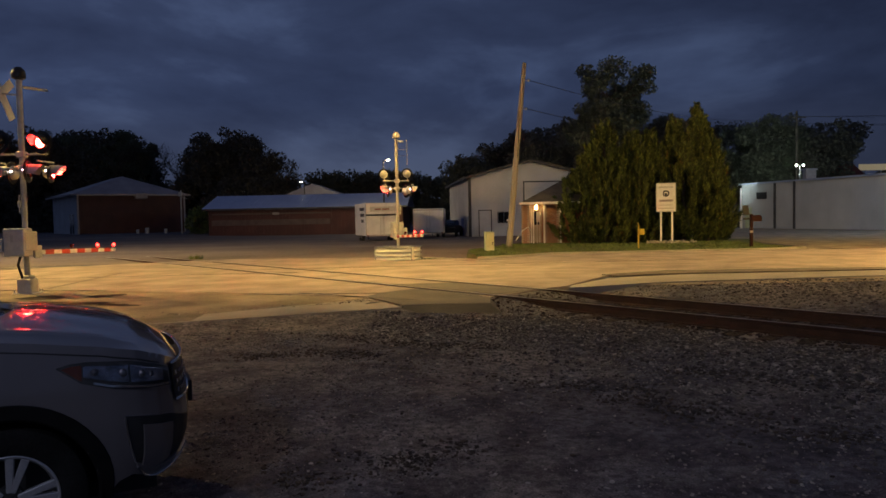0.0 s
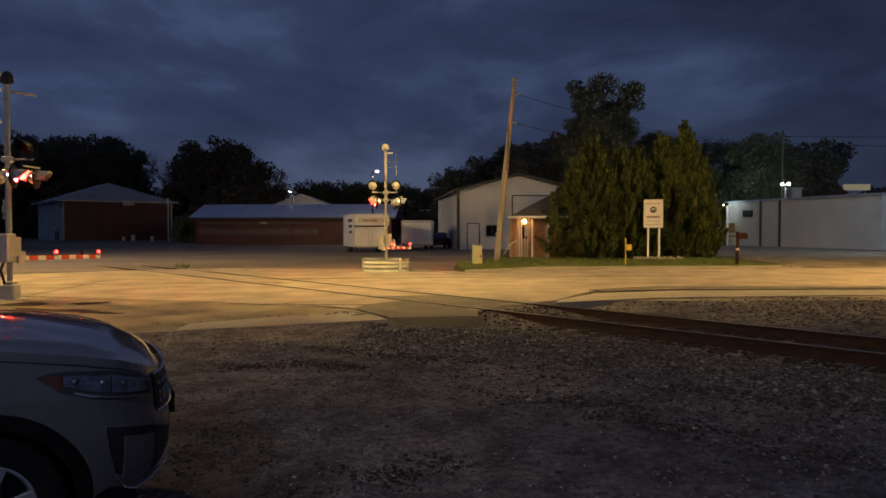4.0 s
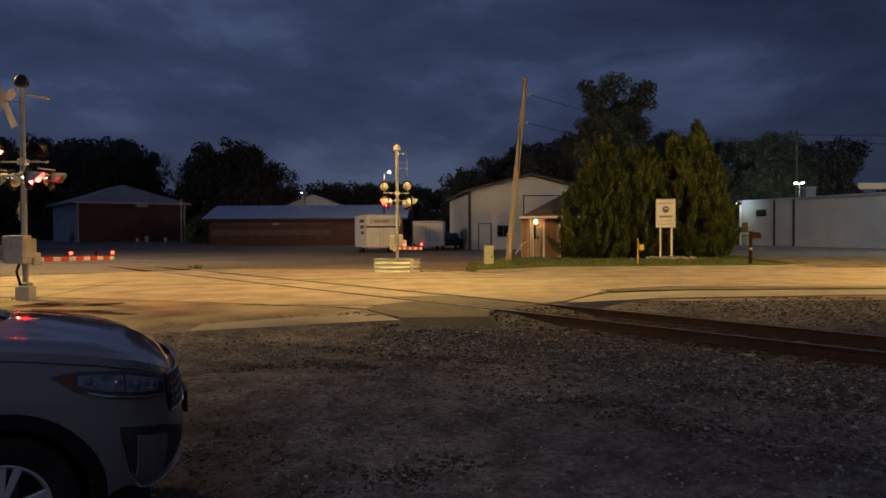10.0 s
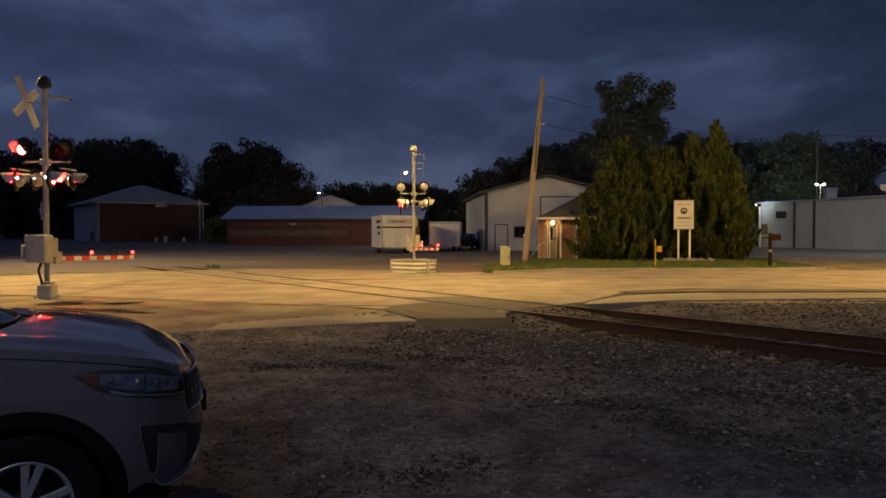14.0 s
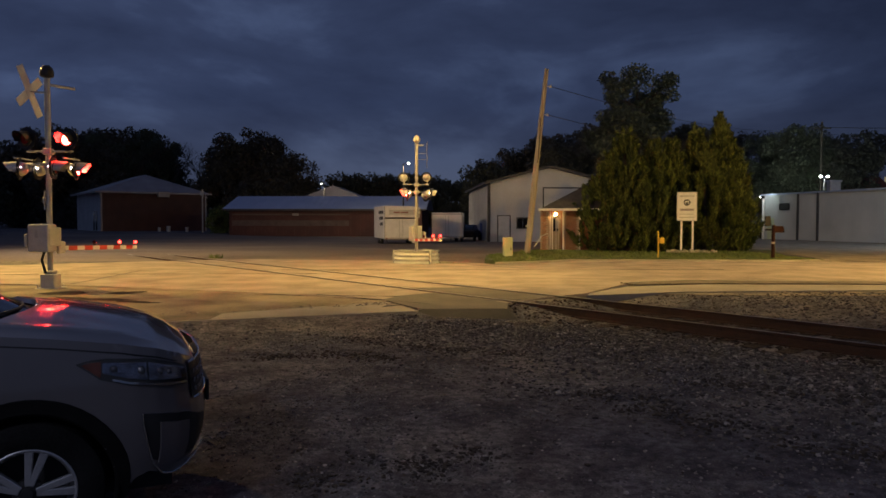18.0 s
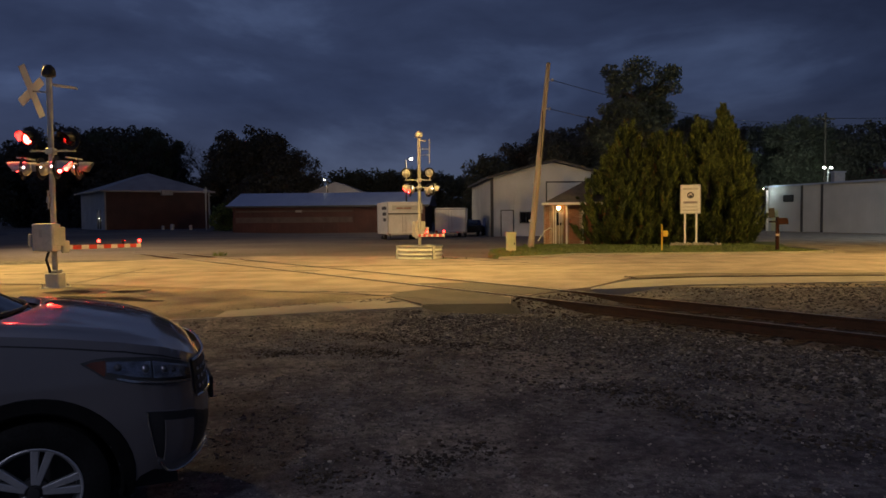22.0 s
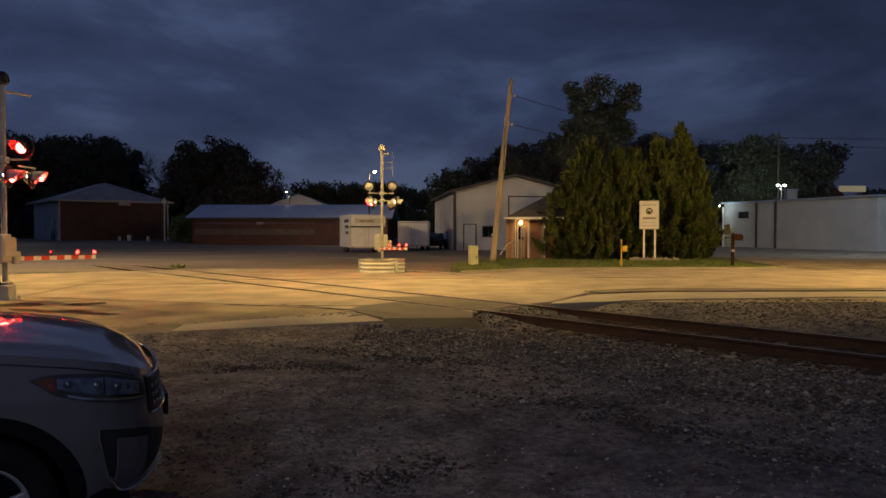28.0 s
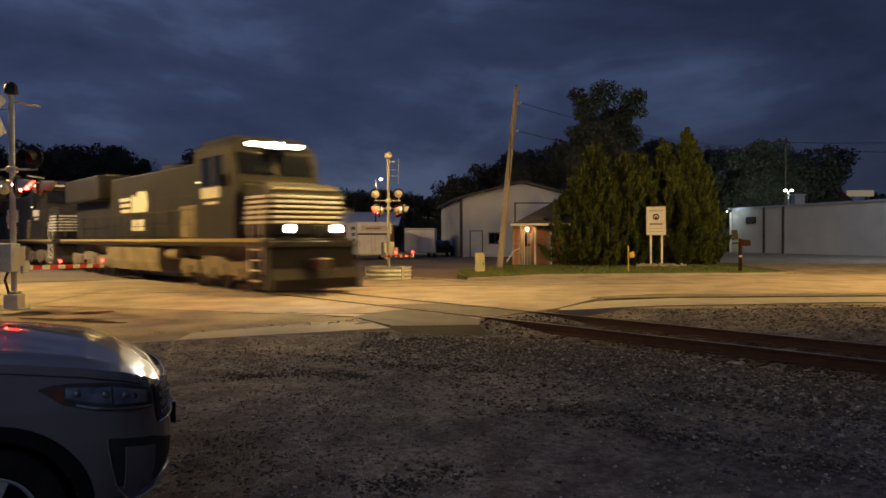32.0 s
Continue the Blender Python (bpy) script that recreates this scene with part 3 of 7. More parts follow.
tagged(part("yard_ground", bm, M["dust"]), "pale dusty gravel drive beside the lawn", "yard ground", kind="structure")

# lawn and its kerb on the far side
LAWN = [(1.55, 27.95), (3.0, 28.75), (4.45, 30.05), (14.0, 30.35), (15.4, 31.2), (15.0, 33.5), (17.5, 41), (15, 46), (5, 44), (3.2, 38.5), (1.2, 34.2), (1.0, 30.5)]
bm = bmesh.new()
slab(bm, LAWN, -0.4, 0.05)
tagged(part("lawn", bm, M["lawn"]), "short green lawn under the junipers", "lawn", kind="structure")
bm = bmesh.new()
slab(bm, [(1.3, 27.7), (2.9, 28.5), (4.4, 29.8), (14.0, 30.1), (15.6, 31.0), (15.4, 31.2), (14.0, 30.35), (4.45, 30.05), (3.0, 28.75), (1.55, 27.95)], -0.4, 0.065)
tagged(part("kerb", bm, M["concrete"]), "pale concrete kerb round the lawn", "kerb", kind="structure")


def grass_blades():
    rnd = random.Random(5)
    v, f = [], []
    while len(f) < 9000:
        x, y = rnd.uniform(1.2, 16), rnd.uniform(28.2, 40)
        if y < 30.1 and (x < 1.3 or y < 27.4 + (x - 1.0) * 0.78 or x > 4.6):
            continue
        if x > 15.2 or (x < 3.2 and y > 34.2 + (x - 1.2) * 2.1) or (y < 30.42 and x > 4.3):
            continue
        a, h = rnd.uniform(0, 6.28), rnd.uniform(0.02, 0.06)
        dx, dy = 0.035 * math.cos(a), 0.035 * math.sin(a)
        i = len(v)
        v += [(x - dx, y - dy, 0.045), (x + dx, y + dy, 0.045), (x + rnd.uniform(-0.04, 0.04), y + rnd.uniform(-0.04, 0.04), 0.05 + h)]
        f.append((i, i + 1, i + 2))
    tagged(soup("grass", v, f, M["grass"]), "short green grass blades on the lawn", "grass", kind="stuff")


grass_blades()


# ---- railway ----
def railway():
    track = thing("railway_track", Matrix.Translation(on_track(0)) @ pose(0, 0, 0, 0, 0, RAILTURN), "rusty rails with polished heads on dark wooden ties", "railway track")
    for side in (-0.755, 0.755):
        bm = bmesh.new()
        prof = [(-0.07, -0.17), (0.07, -0.17), (0.07, -0.155), (0.012, -0.14), (0.010, -0.045), (0.034, -0.035), (0.036, -0.004), (0.026, -0.002), (-0.026, -0.002), (-0.036, -0.004), (-0.034, -0.035), (-0.010, -0.045), (-0.012, -0.14), (-0.07, -0.155)]
        prism(bm, prof, -620, 60, pose(0, side, 0, 0, 0, -90))
        r = part("rail", bm, M["rail"], track)
        bm = bmesh.new()
        box(bm, -620, 60, side - 0.028, side + 0.028, -0.003, 0.002)
        part("rail_head", bm, M["railhead"], r, "polished running surface")
    tie = bmesh.new()
    rbox(tie, -0.115, 0.115, -1.3, 1.3, -0.36, -0.172, 0.012)
    me = bpy.data.meshes.new("tie")
    tie.to_mesh(me)
    tie.free()
    me.materials.append(M["tie"])
    plate = bmesh.new()
    box(plate, -0.09, 0.09, -0.17, 0.17, -0.175, -0.163)
    pm = bpy.data.meshes.new("tie_plate")
    plate.to_mesh(pm)
    plate.free()
    pm.materials.append(M["rail"])
    rnd = random.Random(3)
    for k in list(range(-20, 50)) + list(range(-110, -64)):
        s = k * 0.52
        t = piece("tie", me, track, pose(s + rnd.uniform(-0.03, 0.03), rnd.uniform(-0.05, 0.05), rnd.uniform(-0.012, 0.004), 0, 0, rnd.uniform(-1.2, 1.2)))
        if -18 <= k < 24:
            for side in (-0.755, 0.755):
                piece("tie_plate", pm, t, pose(0, side, 0))
    # flangeway seams in the road
    for side in (-0.755, 0.755):
        for a in (-0.11, 0.05):
            bm = bmesh.new()
            box(bm, -27, -10.3, side + a, side + a + 0.06, -0.02, -0.008)
            part("flangeway", bm, M["tar"], track, "dark rubber seam in the road")


railway()


def stones():
    """Loose crushed stone: a few sizes, thicker towards the rails."""
    rng = np.random.default_rng(11)
    cube = np.array([(x, y, z) for z in (-1, 1) for y in (-1, 1) for x in (-1, 1)], float)
    quads = np.array([(0, 2, 3, 1), (4, 5, 7, 6), (0, 1, 5, 4), (2, 6, 7, 3), (0, 4, 6, 2), (1, 3, 7, 5)])

    def scatter(name, count, x0, x1, y0, y1, keep, lo, hi, label, material="stone"):
        v, f, k = [], [], 0
        while k < count:
            x, y = rng.uniform(x0, x1), rng.uniform(y0, y1)
            p = keep(x, y)
            if rng.random() > p:
                continue
            size = lo + (hi - lo) * rng.random() ** 3.2
            c = cube * rng.uniform(0.55, 1.0, (8, 3)) * size * rng.uniform(0.6, 1.15, 3) * (1.1, 1.1, 0.62)
            a, b = rng.uniform(0, 6.28), rng.uniform(-0.6, 0.6)
            r = np.array([[math.cos(a), -math.sin(a), 0], [math.sin(a), math.cos(a), 0], [0, 0, 1]]) @ np.array([[1, 0, 0], [0, math.cos(b), -math.sin(b)], [0, math.sin(b), math.cos(b)]])
            v.append(c @ r.T + (x, y, lie(x, y) + size * 0.16))
            f.append(quads + 8 * k)
            k += 1
        ob = soup(name, np.concatenate(v), np.concatenate(f), M[material])
        tagged(ob, label, "gravel", kind="stuff")

    def lot(x, y):
        d = N.x * x + N.y * y - TRACK
        if abs(x) > 0.75 * y + 0.6 or d > -1.3 or y > 13.35 + 0.4 * x - (0.25 if x > -0.7 else 0):
            return 0.0
        heavy = ease(d, -5.0, -2.0)
        clump = 0.5 + 0.9 * noise.noise((x * 0.6, y * 0.6, 2.0))
        return min(1.0, (0.3 + 0.7 * heavy) * max(0.15, clump))

    def bank(x, y):
        d = N.x * x + N.y * y - TRACK
        if d > -1.45 or y > 13.3 + 0.4 * min(x, 0) - (0.62 if x > -0.8 else 0):
            return 0.0
        return (0.12 + 0.88 * ease(d + 0.9 * noise.noise((x * 0.5, y * 0.5, 5.0)), -4.6, -2.4)) * (ease(d, -6.2, -3.6) > 0) * (1.0 if d > -5.4 else 0.4)

    def beyond(x, y):
        d = N.x * x + N.y * y - TRACK
        return 0.0 if d < 1.25 or y > 14.6 + 0.42 * x or (y > 17.3 and x > 4) or (x > 9 and y > 16.9) else 1.0

    def bed(x, y):
        d = abs(N.x * x + N.y * y - TRACK)
        s = U.x * x + U.y * y
        return 1.0 if s > -10.3 and d < 1.72 else 0.0

    def apron_gap(x, y):
        if not 15.0 + 0.52 * x < y < 14.6 - 0.42 * (x + 1.2):
            return 0.0
        return min(1.0, max(0.1, 0.55 + noise.noise((x * 0.9, y * 0.9, 3.0)))) * (0.25 + 0.75 * ease(x, -8.0, -6.0))

    def scruff(x, y):
        band = math.exp(-(((y - (15.6 + 0.52 * x) - 0.35) / 0.55) ** 2))
        return band * max(0.0, 0.2 + 1.5 * noise.noise((x * 1.4, y * 1.4, 9.0))) if 15.0 + 0.52 * x < y else 0.0

    bands = [[(1.67, 6.71), (2.3, 6.12), (2.94, 5.5), (3.6, 5.1)], [(-0.96, 4.79), (-0.61, 5.0), (-0.22, 5.08), (0.11, 5.29)], [(0.6, 7.6), (1.17, 7.22), (1.82, 7.08)], [(-2.54, 9.18), (-1.88, 9.46), (-0.95, 9.11)], [(-1.6, 10.6), (-0.6, 9.9), (0.5, 9.5)], [(2.6, 7.9), (4.2, 6.9), (5.4, 6.0)]]

    def litter(x, y):
        if not lot(x, y):
            return 0.0
        best = 9.0
        for line in bands:
            for (ax, ay), (bx, by) in zip(line, line[1:]):
                t = min(1.0, max(0.0, ((x - ax) * (bx - ax) + (y - ay) * (by - ay)) / ((bx - ax) ** 2 + (by - ay) ** 2)))
                best = min(best, math.hypot(x - ax - t * (bx - ax), y - ay - t * (by - ay)))
        return math.exp(-((best / 0.22) ** 2)) * max(0.0, 0.55 + noise.noise((x * 2.3, y * 2.3, 7)))

    scatter("leaf_litter", 5200, -3, 6.5, 3.6, 11.5, litter, 0.005, 0.022, "dark band of dead leaves on the gravel", "clod")
    scatter("gravel_stones", 66000, -6, 10, 2.6, 14.5, lot, 0.003, 0.017, "loose grey crushed stones on the lot")
    scatter("ballast_stones", 27000, -1.2, 13, 2.6, 13.4, bank, 0.012, 0.032, "pale and dark crushed ballast banked along the rails", "ballast")
    scatter("ballast_stones", 12000, 2, 16, 6, 17.4, beyond, 0.012, 0.036, "grey ballast stones beside the rails", "ballast")
    scatter("ballast_stones", 9000, 0, 18, -2, 15.5, bed, 0.012, 0.036, "dark brown ballast stones between the ties", "brownstone")
    scatter("dirt_clods", 520, -5, 9, 2.8, 12.5, lot, 0.005, 0.028, "dark clods of dirt on the gravel", "clod")
    scatter("gravel_stones", 9000, -9.5, -1.2, 11.0, 17.6, apron_gap, 0.005, 0.020, "loose stones beside the concrete apron")
    scatter("dirt_clods", 1300, -8.5, -1.8, 12.2, 16.5, scruff, 0.006, 0.022, "small dirt crumbs on the pale shoulder", "stone")


stones()


# ---- trees ----
def leaf_cloud(rng, centres, radii, count, size, flat=0.8):
    """Small leaf clumps round centres: each a bent pair of triangles."""
    which = rng.choice(len(centres), count, p=np.array(radii) ** 2 / sum(np.array(radii) ** 2))
    c, r = np.array(centres)[which], np.array(radii)[which]
    d = rng.normal(size=(count, 3))
    d /= np.linalg.norm(d, axis=1)[:, None]
    pos = c + d * (r * rng.uniform(0.45, 1.08, count))[:, None] * (1, 1, flat)
    a = rng.normal(size=(count, 3))
    a /= np.linalg.norm(a, axis=1)[:, None]
    b = np.cross(a, rng.normal(size=(count, 3)))
    b /= np.linalg.norm(b, axis=1)[:, None]
    s = size * rng.uniform(0.5, 1.3, count)[:, None]
    v = np.stack([pos - a * s, pos + b * s * 0.55, pos + a * s, pos - b * s * 0.55], 1).reshape(-1, 3)
    i = np.arange(count)[:, None] * 4
    return v, np.concatenate([i + (0, 1, 2), i + (0, 2, 3)])


def broad_tree(seed, height, width, leaves, size, material, trunk=0.42, bare=0.25, name="tree"):
    rng, rnd = np.random.default_rng(seed), random.Random(seed)
    root = new(name)
    bm = bmesh.new()
    top = height * 0.8
    tube(bm, [(0, 0, -0.3), (0.1, 0, height * 0.2), (rnd.uniform(-0.3, 0.3), 0.1, height * 0.45), (rnd.uniform(-0.5, 0.5), 0, top)], [trunk, trunk * 0.8, trunk * 0.55, 0.06], 8)
    part("trunk", bm, M["bark"], root)
    bm = bmesh.new()
    centres, radii = [], []
    levels = [(j + 0.5) / 26 for j in range(26)]
    rnd.shuffle(levels)
    for k in range(26):
        z = height * (bare + 0.06 + (0.88 - bare) * levels[k])
        reach = width * 0.5 * math.sqrt(max(0.05, 1 - ((z / height - 0.55) / 0.5) ** 2)) * rnd.uniform(0.3, 0.92)
        a = k * 2.4 + rnd.uniform(-0.4, 0.4)
        tip = Vector((reach * math.cos(a), reach * math.sin(a), z))
        start = Vector((0, 0, max(height * 0.15, z - reach * 0.9)))
        mid = (tip + start) / 2 + Vector((0, 0, -0.1 * reach))
        tube(bm, [start, mid, tip], [trunk * 0.35, trunk * 0.2, 0.02], 5, False)
        centres.append(tip)
        radii.append(width * rnd.uniform(0.13, 0.20))
        for _ in range(2):
            sub = tip + Vector((rnd.uniform(-1, 1), rnd.uniform(-1, 1), rnd.uniform(-0.6, 0.9))) * width * 0.14
            tube(bm, [mid, sub], [trunk * 0.12, 0.015], 4, False)
            centres.append(sub)
            radii.append(width * rnd.uniform(0.06, 0.12))
    part("branchwork", bm, M["bark"], root)
    v, f = leaf_cloud(rng, [tuple(c) for c in centres], radii, leaves, size)
    soup("crown", v, f, material, root)
    return root


def bare_tree(seed, height, width, name="bare_tree"):
    """Thin leafless crown of forking twigs."""
    rnd = random.Random(seed)
    root = new(name)
    bm, tw = bmesh.new(), bmesh.new()

    def grow(p, d, length, r, level):
        q = p + d * length
        tube(bm if level < 2 else tw, [p, (p + q) / 2 + Vector((rnd.uniform(-1, 1), rnd.uniform(-1, 1), 0)) * length * 0.06, q], [r, r * 0.8, r * 0.62], 4 if level else 7, False)
        if level < 5:
            for _ in range(3 if level < 4 else 2):
                e = (d + Vector((rnd.uniform(-1, 1), rnd.uniform(-1, 1), rnd.uniform(-0.1, 0.7))) * 0.62 * width / height * 2).normalized()
                grow(p + d * length * rnd.uniform(0.55, 1.0), e, length * rnd.uniform(0.58, 0.78), r * 0.55, level + 1)

    grow(Vector((0, 0, -0.3)), Vector((0, 0, 1)), height * 0.36, height * 0.016, 0)
    part("trunk", bm, M["bark"], root)
    part("branchwork", tw, M["bark"], root)
    return root


def juniper(seed, height, width, name="juniper"):
    """A dense evergreen of upright flame-like plumes with dark gaps between, ragged at the top."""
    rng, rnd = np.random.default_rng(seed), random.Random(seed)
    root = new(name)
    bm = bmesh.new()
    tube(bm, [(0, 0, -0.2), (0, 0, height * 0.5), (0, 0, height * 0.93)], [0.2, 0.13, 0.02], 8)
    part("trunk", bm, M["bark"], root)
    vs, fs, base = [], [], 0
    plumes = int(width * height * 5.6)
    for k in range(plumes):
        t = rnd.random() ** 1.05
        a = rnd.uniform(0, 6.283)
        body = width * 0.5 * (0.86 + 0.14 * math.sin(t / 0.3 * 1.5708) if t < 0.3 else (1 - ((t - 0.3) / 0.7) ** 1.25))
        rad = body * (0.84 + 0.34 * noise.noise((2.2 * math.cos(a), 2.2 * math.sin(a), t * 6 + seed))) * rnd.uniform(0.5, 1.0) ** 0.5
        foot = np.array([rad * math.cos(a), rad * math.sin(a), -0.12 + t * height * 0.9])
        length = rnd.uniform(0.55, 1.15) * (0.75 + 0.45 * (1 - t))
        out = np.array([math.cos(a), math.sin(a), 0])
        lean = out * rnd.uniform(0.2, 0.95) * (1.15 - 0.75 * t) + (rnd.uniform(-0.25, 0.25), rnd.uniform(-0.25, 0.25), 1)
        lean /= np.linalg.norm(lean)
        n = 170
        u = rng.random(n) ** 0.75
        swell = rnd.uniform(0.17, 0.30)
        spread = swell * np.minimum(1.0, 0.45 + 2.2 * u) * (1 - u) ** 0.75 + 0.015
        side = rng.normal(size=(n, 3))
        side /= np.linalg.norm(side, axis=1)[:, None]
        pos = foot + lean * (u * length)[:, None] + side * (spread * rng.uniform(0.35, 1.25, n))[:, None]
        d = lean + side * 0.35 + rng.normal(size=(n, 3)) * 0.28
        d /= np.linalg.norm(d, axis=1)[:, None]
        w = np.cross(d, side + rng.normal(size=(n, 3)) * 0.35)
        w /= np.linalg.norm(w, axis=1)[:, None]
        s = rng.uniform(0.05, 0.12, n)[:, None]
        vs.append(np.stack([pos - w * s * 0.5, pos + w * s * 0.5, pos + d * s * 2.2], 1).reshape(-1, 3))
        fs.append(np.arange(n * 3).reshape(-1, 3) + base)
        base += n * 3
    soup("crown", np.concatenate(vs), np.concatenate(fs), M["cedar"], root)
    return root


def placed(ob, x, y, label, category, group="", turn=0.0, size=1.0, z=None):
    ob.matrix_basis = pose(x, y, lie(x, y) if z is None else z, 0, 0, turn) @ Matrix.Scale(size, 4)
    return tagged(ob, label, category, group)


JUN = "tall dense dark green juniper on the lawn"
for k, (x, y, h, w) in enumerate([(9.1, 40.6, 6.9, 5.0), (7.95, 40.2, 4.9, 3.5), (10.7, 40.3, 6.2, 4.0), (11.7, 40.9, 6.5, 3.2), (9.0, 39.6, 4.3, 3.6), (10.7, 40.0, 4.4, 3.2), (13.3, 41.2, 7.3, 3.4), (14.5, 41.0, 7.9, 3.1), (15.1, 40.5, 5.6, 2.5), (13.3, 39.9, 5.4, 3.4), (12.0, 40.2, 4.6, 2.8), (14.5, 39.8, 4.3, 2.8)]):
    placed(juniper(20 + k, h, w), x, y, JUN, "juniper", "junipers on the lawn", z=0.02)

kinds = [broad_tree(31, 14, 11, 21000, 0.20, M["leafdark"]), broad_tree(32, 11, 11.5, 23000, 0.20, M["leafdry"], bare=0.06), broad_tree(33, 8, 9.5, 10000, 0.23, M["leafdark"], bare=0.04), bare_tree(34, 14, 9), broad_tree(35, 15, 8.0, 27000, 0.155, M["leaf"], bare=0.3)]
placed(kinds[4], 14.9, 62, "tall broad-leaved tree standing above the junipers", "tree", size=0.97)
placed(kinds[0], 31, 108, "large dark leafy tree behind the buildings", "tree", "trees behind the yard", size=1.12)
placed(kinds[1], -30.0, 104, "broad dark rounded tree behind the sheds", "tree", "trees behind the yard", size=1.22)
placed(kinds[2], -14, 118, "low dark leafy tree behind the sheds", "tree", "trees behind the yard", size=1.12)
placed(kinds[3], -53, 116, "leafless tree with fine grey twigs", "tree", "bare trees", size=1.15)
WOOD = [(1, -25.6, 105, 0.98, 40), (1, -31, 108, 1.2, 90), (1, -33.5, 105, 0.98, 200), (2, -19, 116, 1.12, 10), (2, -9, 120, 1.15, 70), (2, -4, 122, 1.1, 200), (2, 1.0, 118, 1.0, 300), (1, 8, 100, 1.02, 20), (1, 13, 98, 1.2, 120), (2, 4.0, 96, 1.1, 250),
        (1, 19, 100, 1.3, 33), (0, 11.0, 71, 0.62, 140), (1, 11, 82, 0.85, 80), (0, 37, 112, 1.1, 75), (0, 45.5, 104, 1.06, 310), (4, 50.5, 106, 0.95, 200), (1, 56, 108, 1.3, 100), (1, 43, 118, 1.35, 15), (1, 51, 114, 1.15, 190), (0, 33, 100, 0.98, 260), (2, 60, 124, 1.25, 45), (2, 68, 128, 1.1, 145), (2, 78, 124, 1.05, 245), (2, 88, 130, 1.0, 5),
        (1, -55, 124, 1.2, 66), (4, -50.6, 121, 1.0, 20), (4, -54.8, 122, 1.12, 140), (4, -60.3, 122, 1.08, 260), (1, -62, 128, 1.58, 166), (1, -70, 124, 1.5, 26), (3, -48, 118, 1.25, 90), (3, -43, 122, 1.15, 200), (3, -58, 118, 1.22, 310), (1, -56, 126, 1.42, 50), (1, -74, 134, 1.4, 99), (0, -68, 134, 1.1, 12), (1, -62, 116, 1.28, 220), (2, -112, 108, 1.2, 30), (1, -128, 112, 1.2, 70), (1, -36, 124, 0.9, 140), (1, -84, 134, 1.35, 20), (2, -79, 128, 1.5, 100), (1, -132, 150, 1.5, 200), (2, -120, 126, 1.6, 300), (1, -100, 160, 1.4, 60)]
for k, x, y, s, turn in WOOD:
    c = copy_thing(kinds[k], pose(x, y, lie(x, y), 0, 0, turn))
    c.scale = (s, s, s)

bush = broad_tree(41, 2.9, 3.6, 2600, 0.14, M["grass"], trunk=0.08, bare=0.0, name="shrub")
placed(bush, -27.6, 82.0, "ragged yellow-green shrub beside the long shed", "shrub")


def tuft(x, y, n, h, spread, label):
    rnd = random.Random(n)
    v, f = [], []
    for _ in range(n):
        a, r = rnd.uniform(0, 6.28), spread * rnd.random()
        px, py = x + r * math.cos(a), y + 0.5 * r * math.sin(a)
        b, t = rnd.uniform(0, 6.28), rnd.uniform(0.4, 1.0) * h
        i = len(v)
        v += [(px - 0.012 * math.cos(b), py - 0.012 * math.sin(b), lie(px, py) - 0.01), (px + 0.012 * math.cos(b), py + 0.012 * math.sin(b), lie(px, py) - 0.01), (px + 0.4 * t * math.cos(a), py + 0.3 * t * math.sin(a), lie(px, py) + t)]
        f.append((i, i + 1, i + 2))
    tagged(soup("weed_tuft", v, f, M["grass"]), label, "weeds", kind="stuff")


tuft(-11.1, 32.4, 170, 0.28, 0.32, "low tuft of weeds at the road's edge")
tuft(-0.4, 28.2, 160, 0.22, 0.7, "thin dry weeds beside the ring guard")
tuft(3.4, 35.6, 240, 0.3, 0.6, "grass tuft at the foot of the pole")

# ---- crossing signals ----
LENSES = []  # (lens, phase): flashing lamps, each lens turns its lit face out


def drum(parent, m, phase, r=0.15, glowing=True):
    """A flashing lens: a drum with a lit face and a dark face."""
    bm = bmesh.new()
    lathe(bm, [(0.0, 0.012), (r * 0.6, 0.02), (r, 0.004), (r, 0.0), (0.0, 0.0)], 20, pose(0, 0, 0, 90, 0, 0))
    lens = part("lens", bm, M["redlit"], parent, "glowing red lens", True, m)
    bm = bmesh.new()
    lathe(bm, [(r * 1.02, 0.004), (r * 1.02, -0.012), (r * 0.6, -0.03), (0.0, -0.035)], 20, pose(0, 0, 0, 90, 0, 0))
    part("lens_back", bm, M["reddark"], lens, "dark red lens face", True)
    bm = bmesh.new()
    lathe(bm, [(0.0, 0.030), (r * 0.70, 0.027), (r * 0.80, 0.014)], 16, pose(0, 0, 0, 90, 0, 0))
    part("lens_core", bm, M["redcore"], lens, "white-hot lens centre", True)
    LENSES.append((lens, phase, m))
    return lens


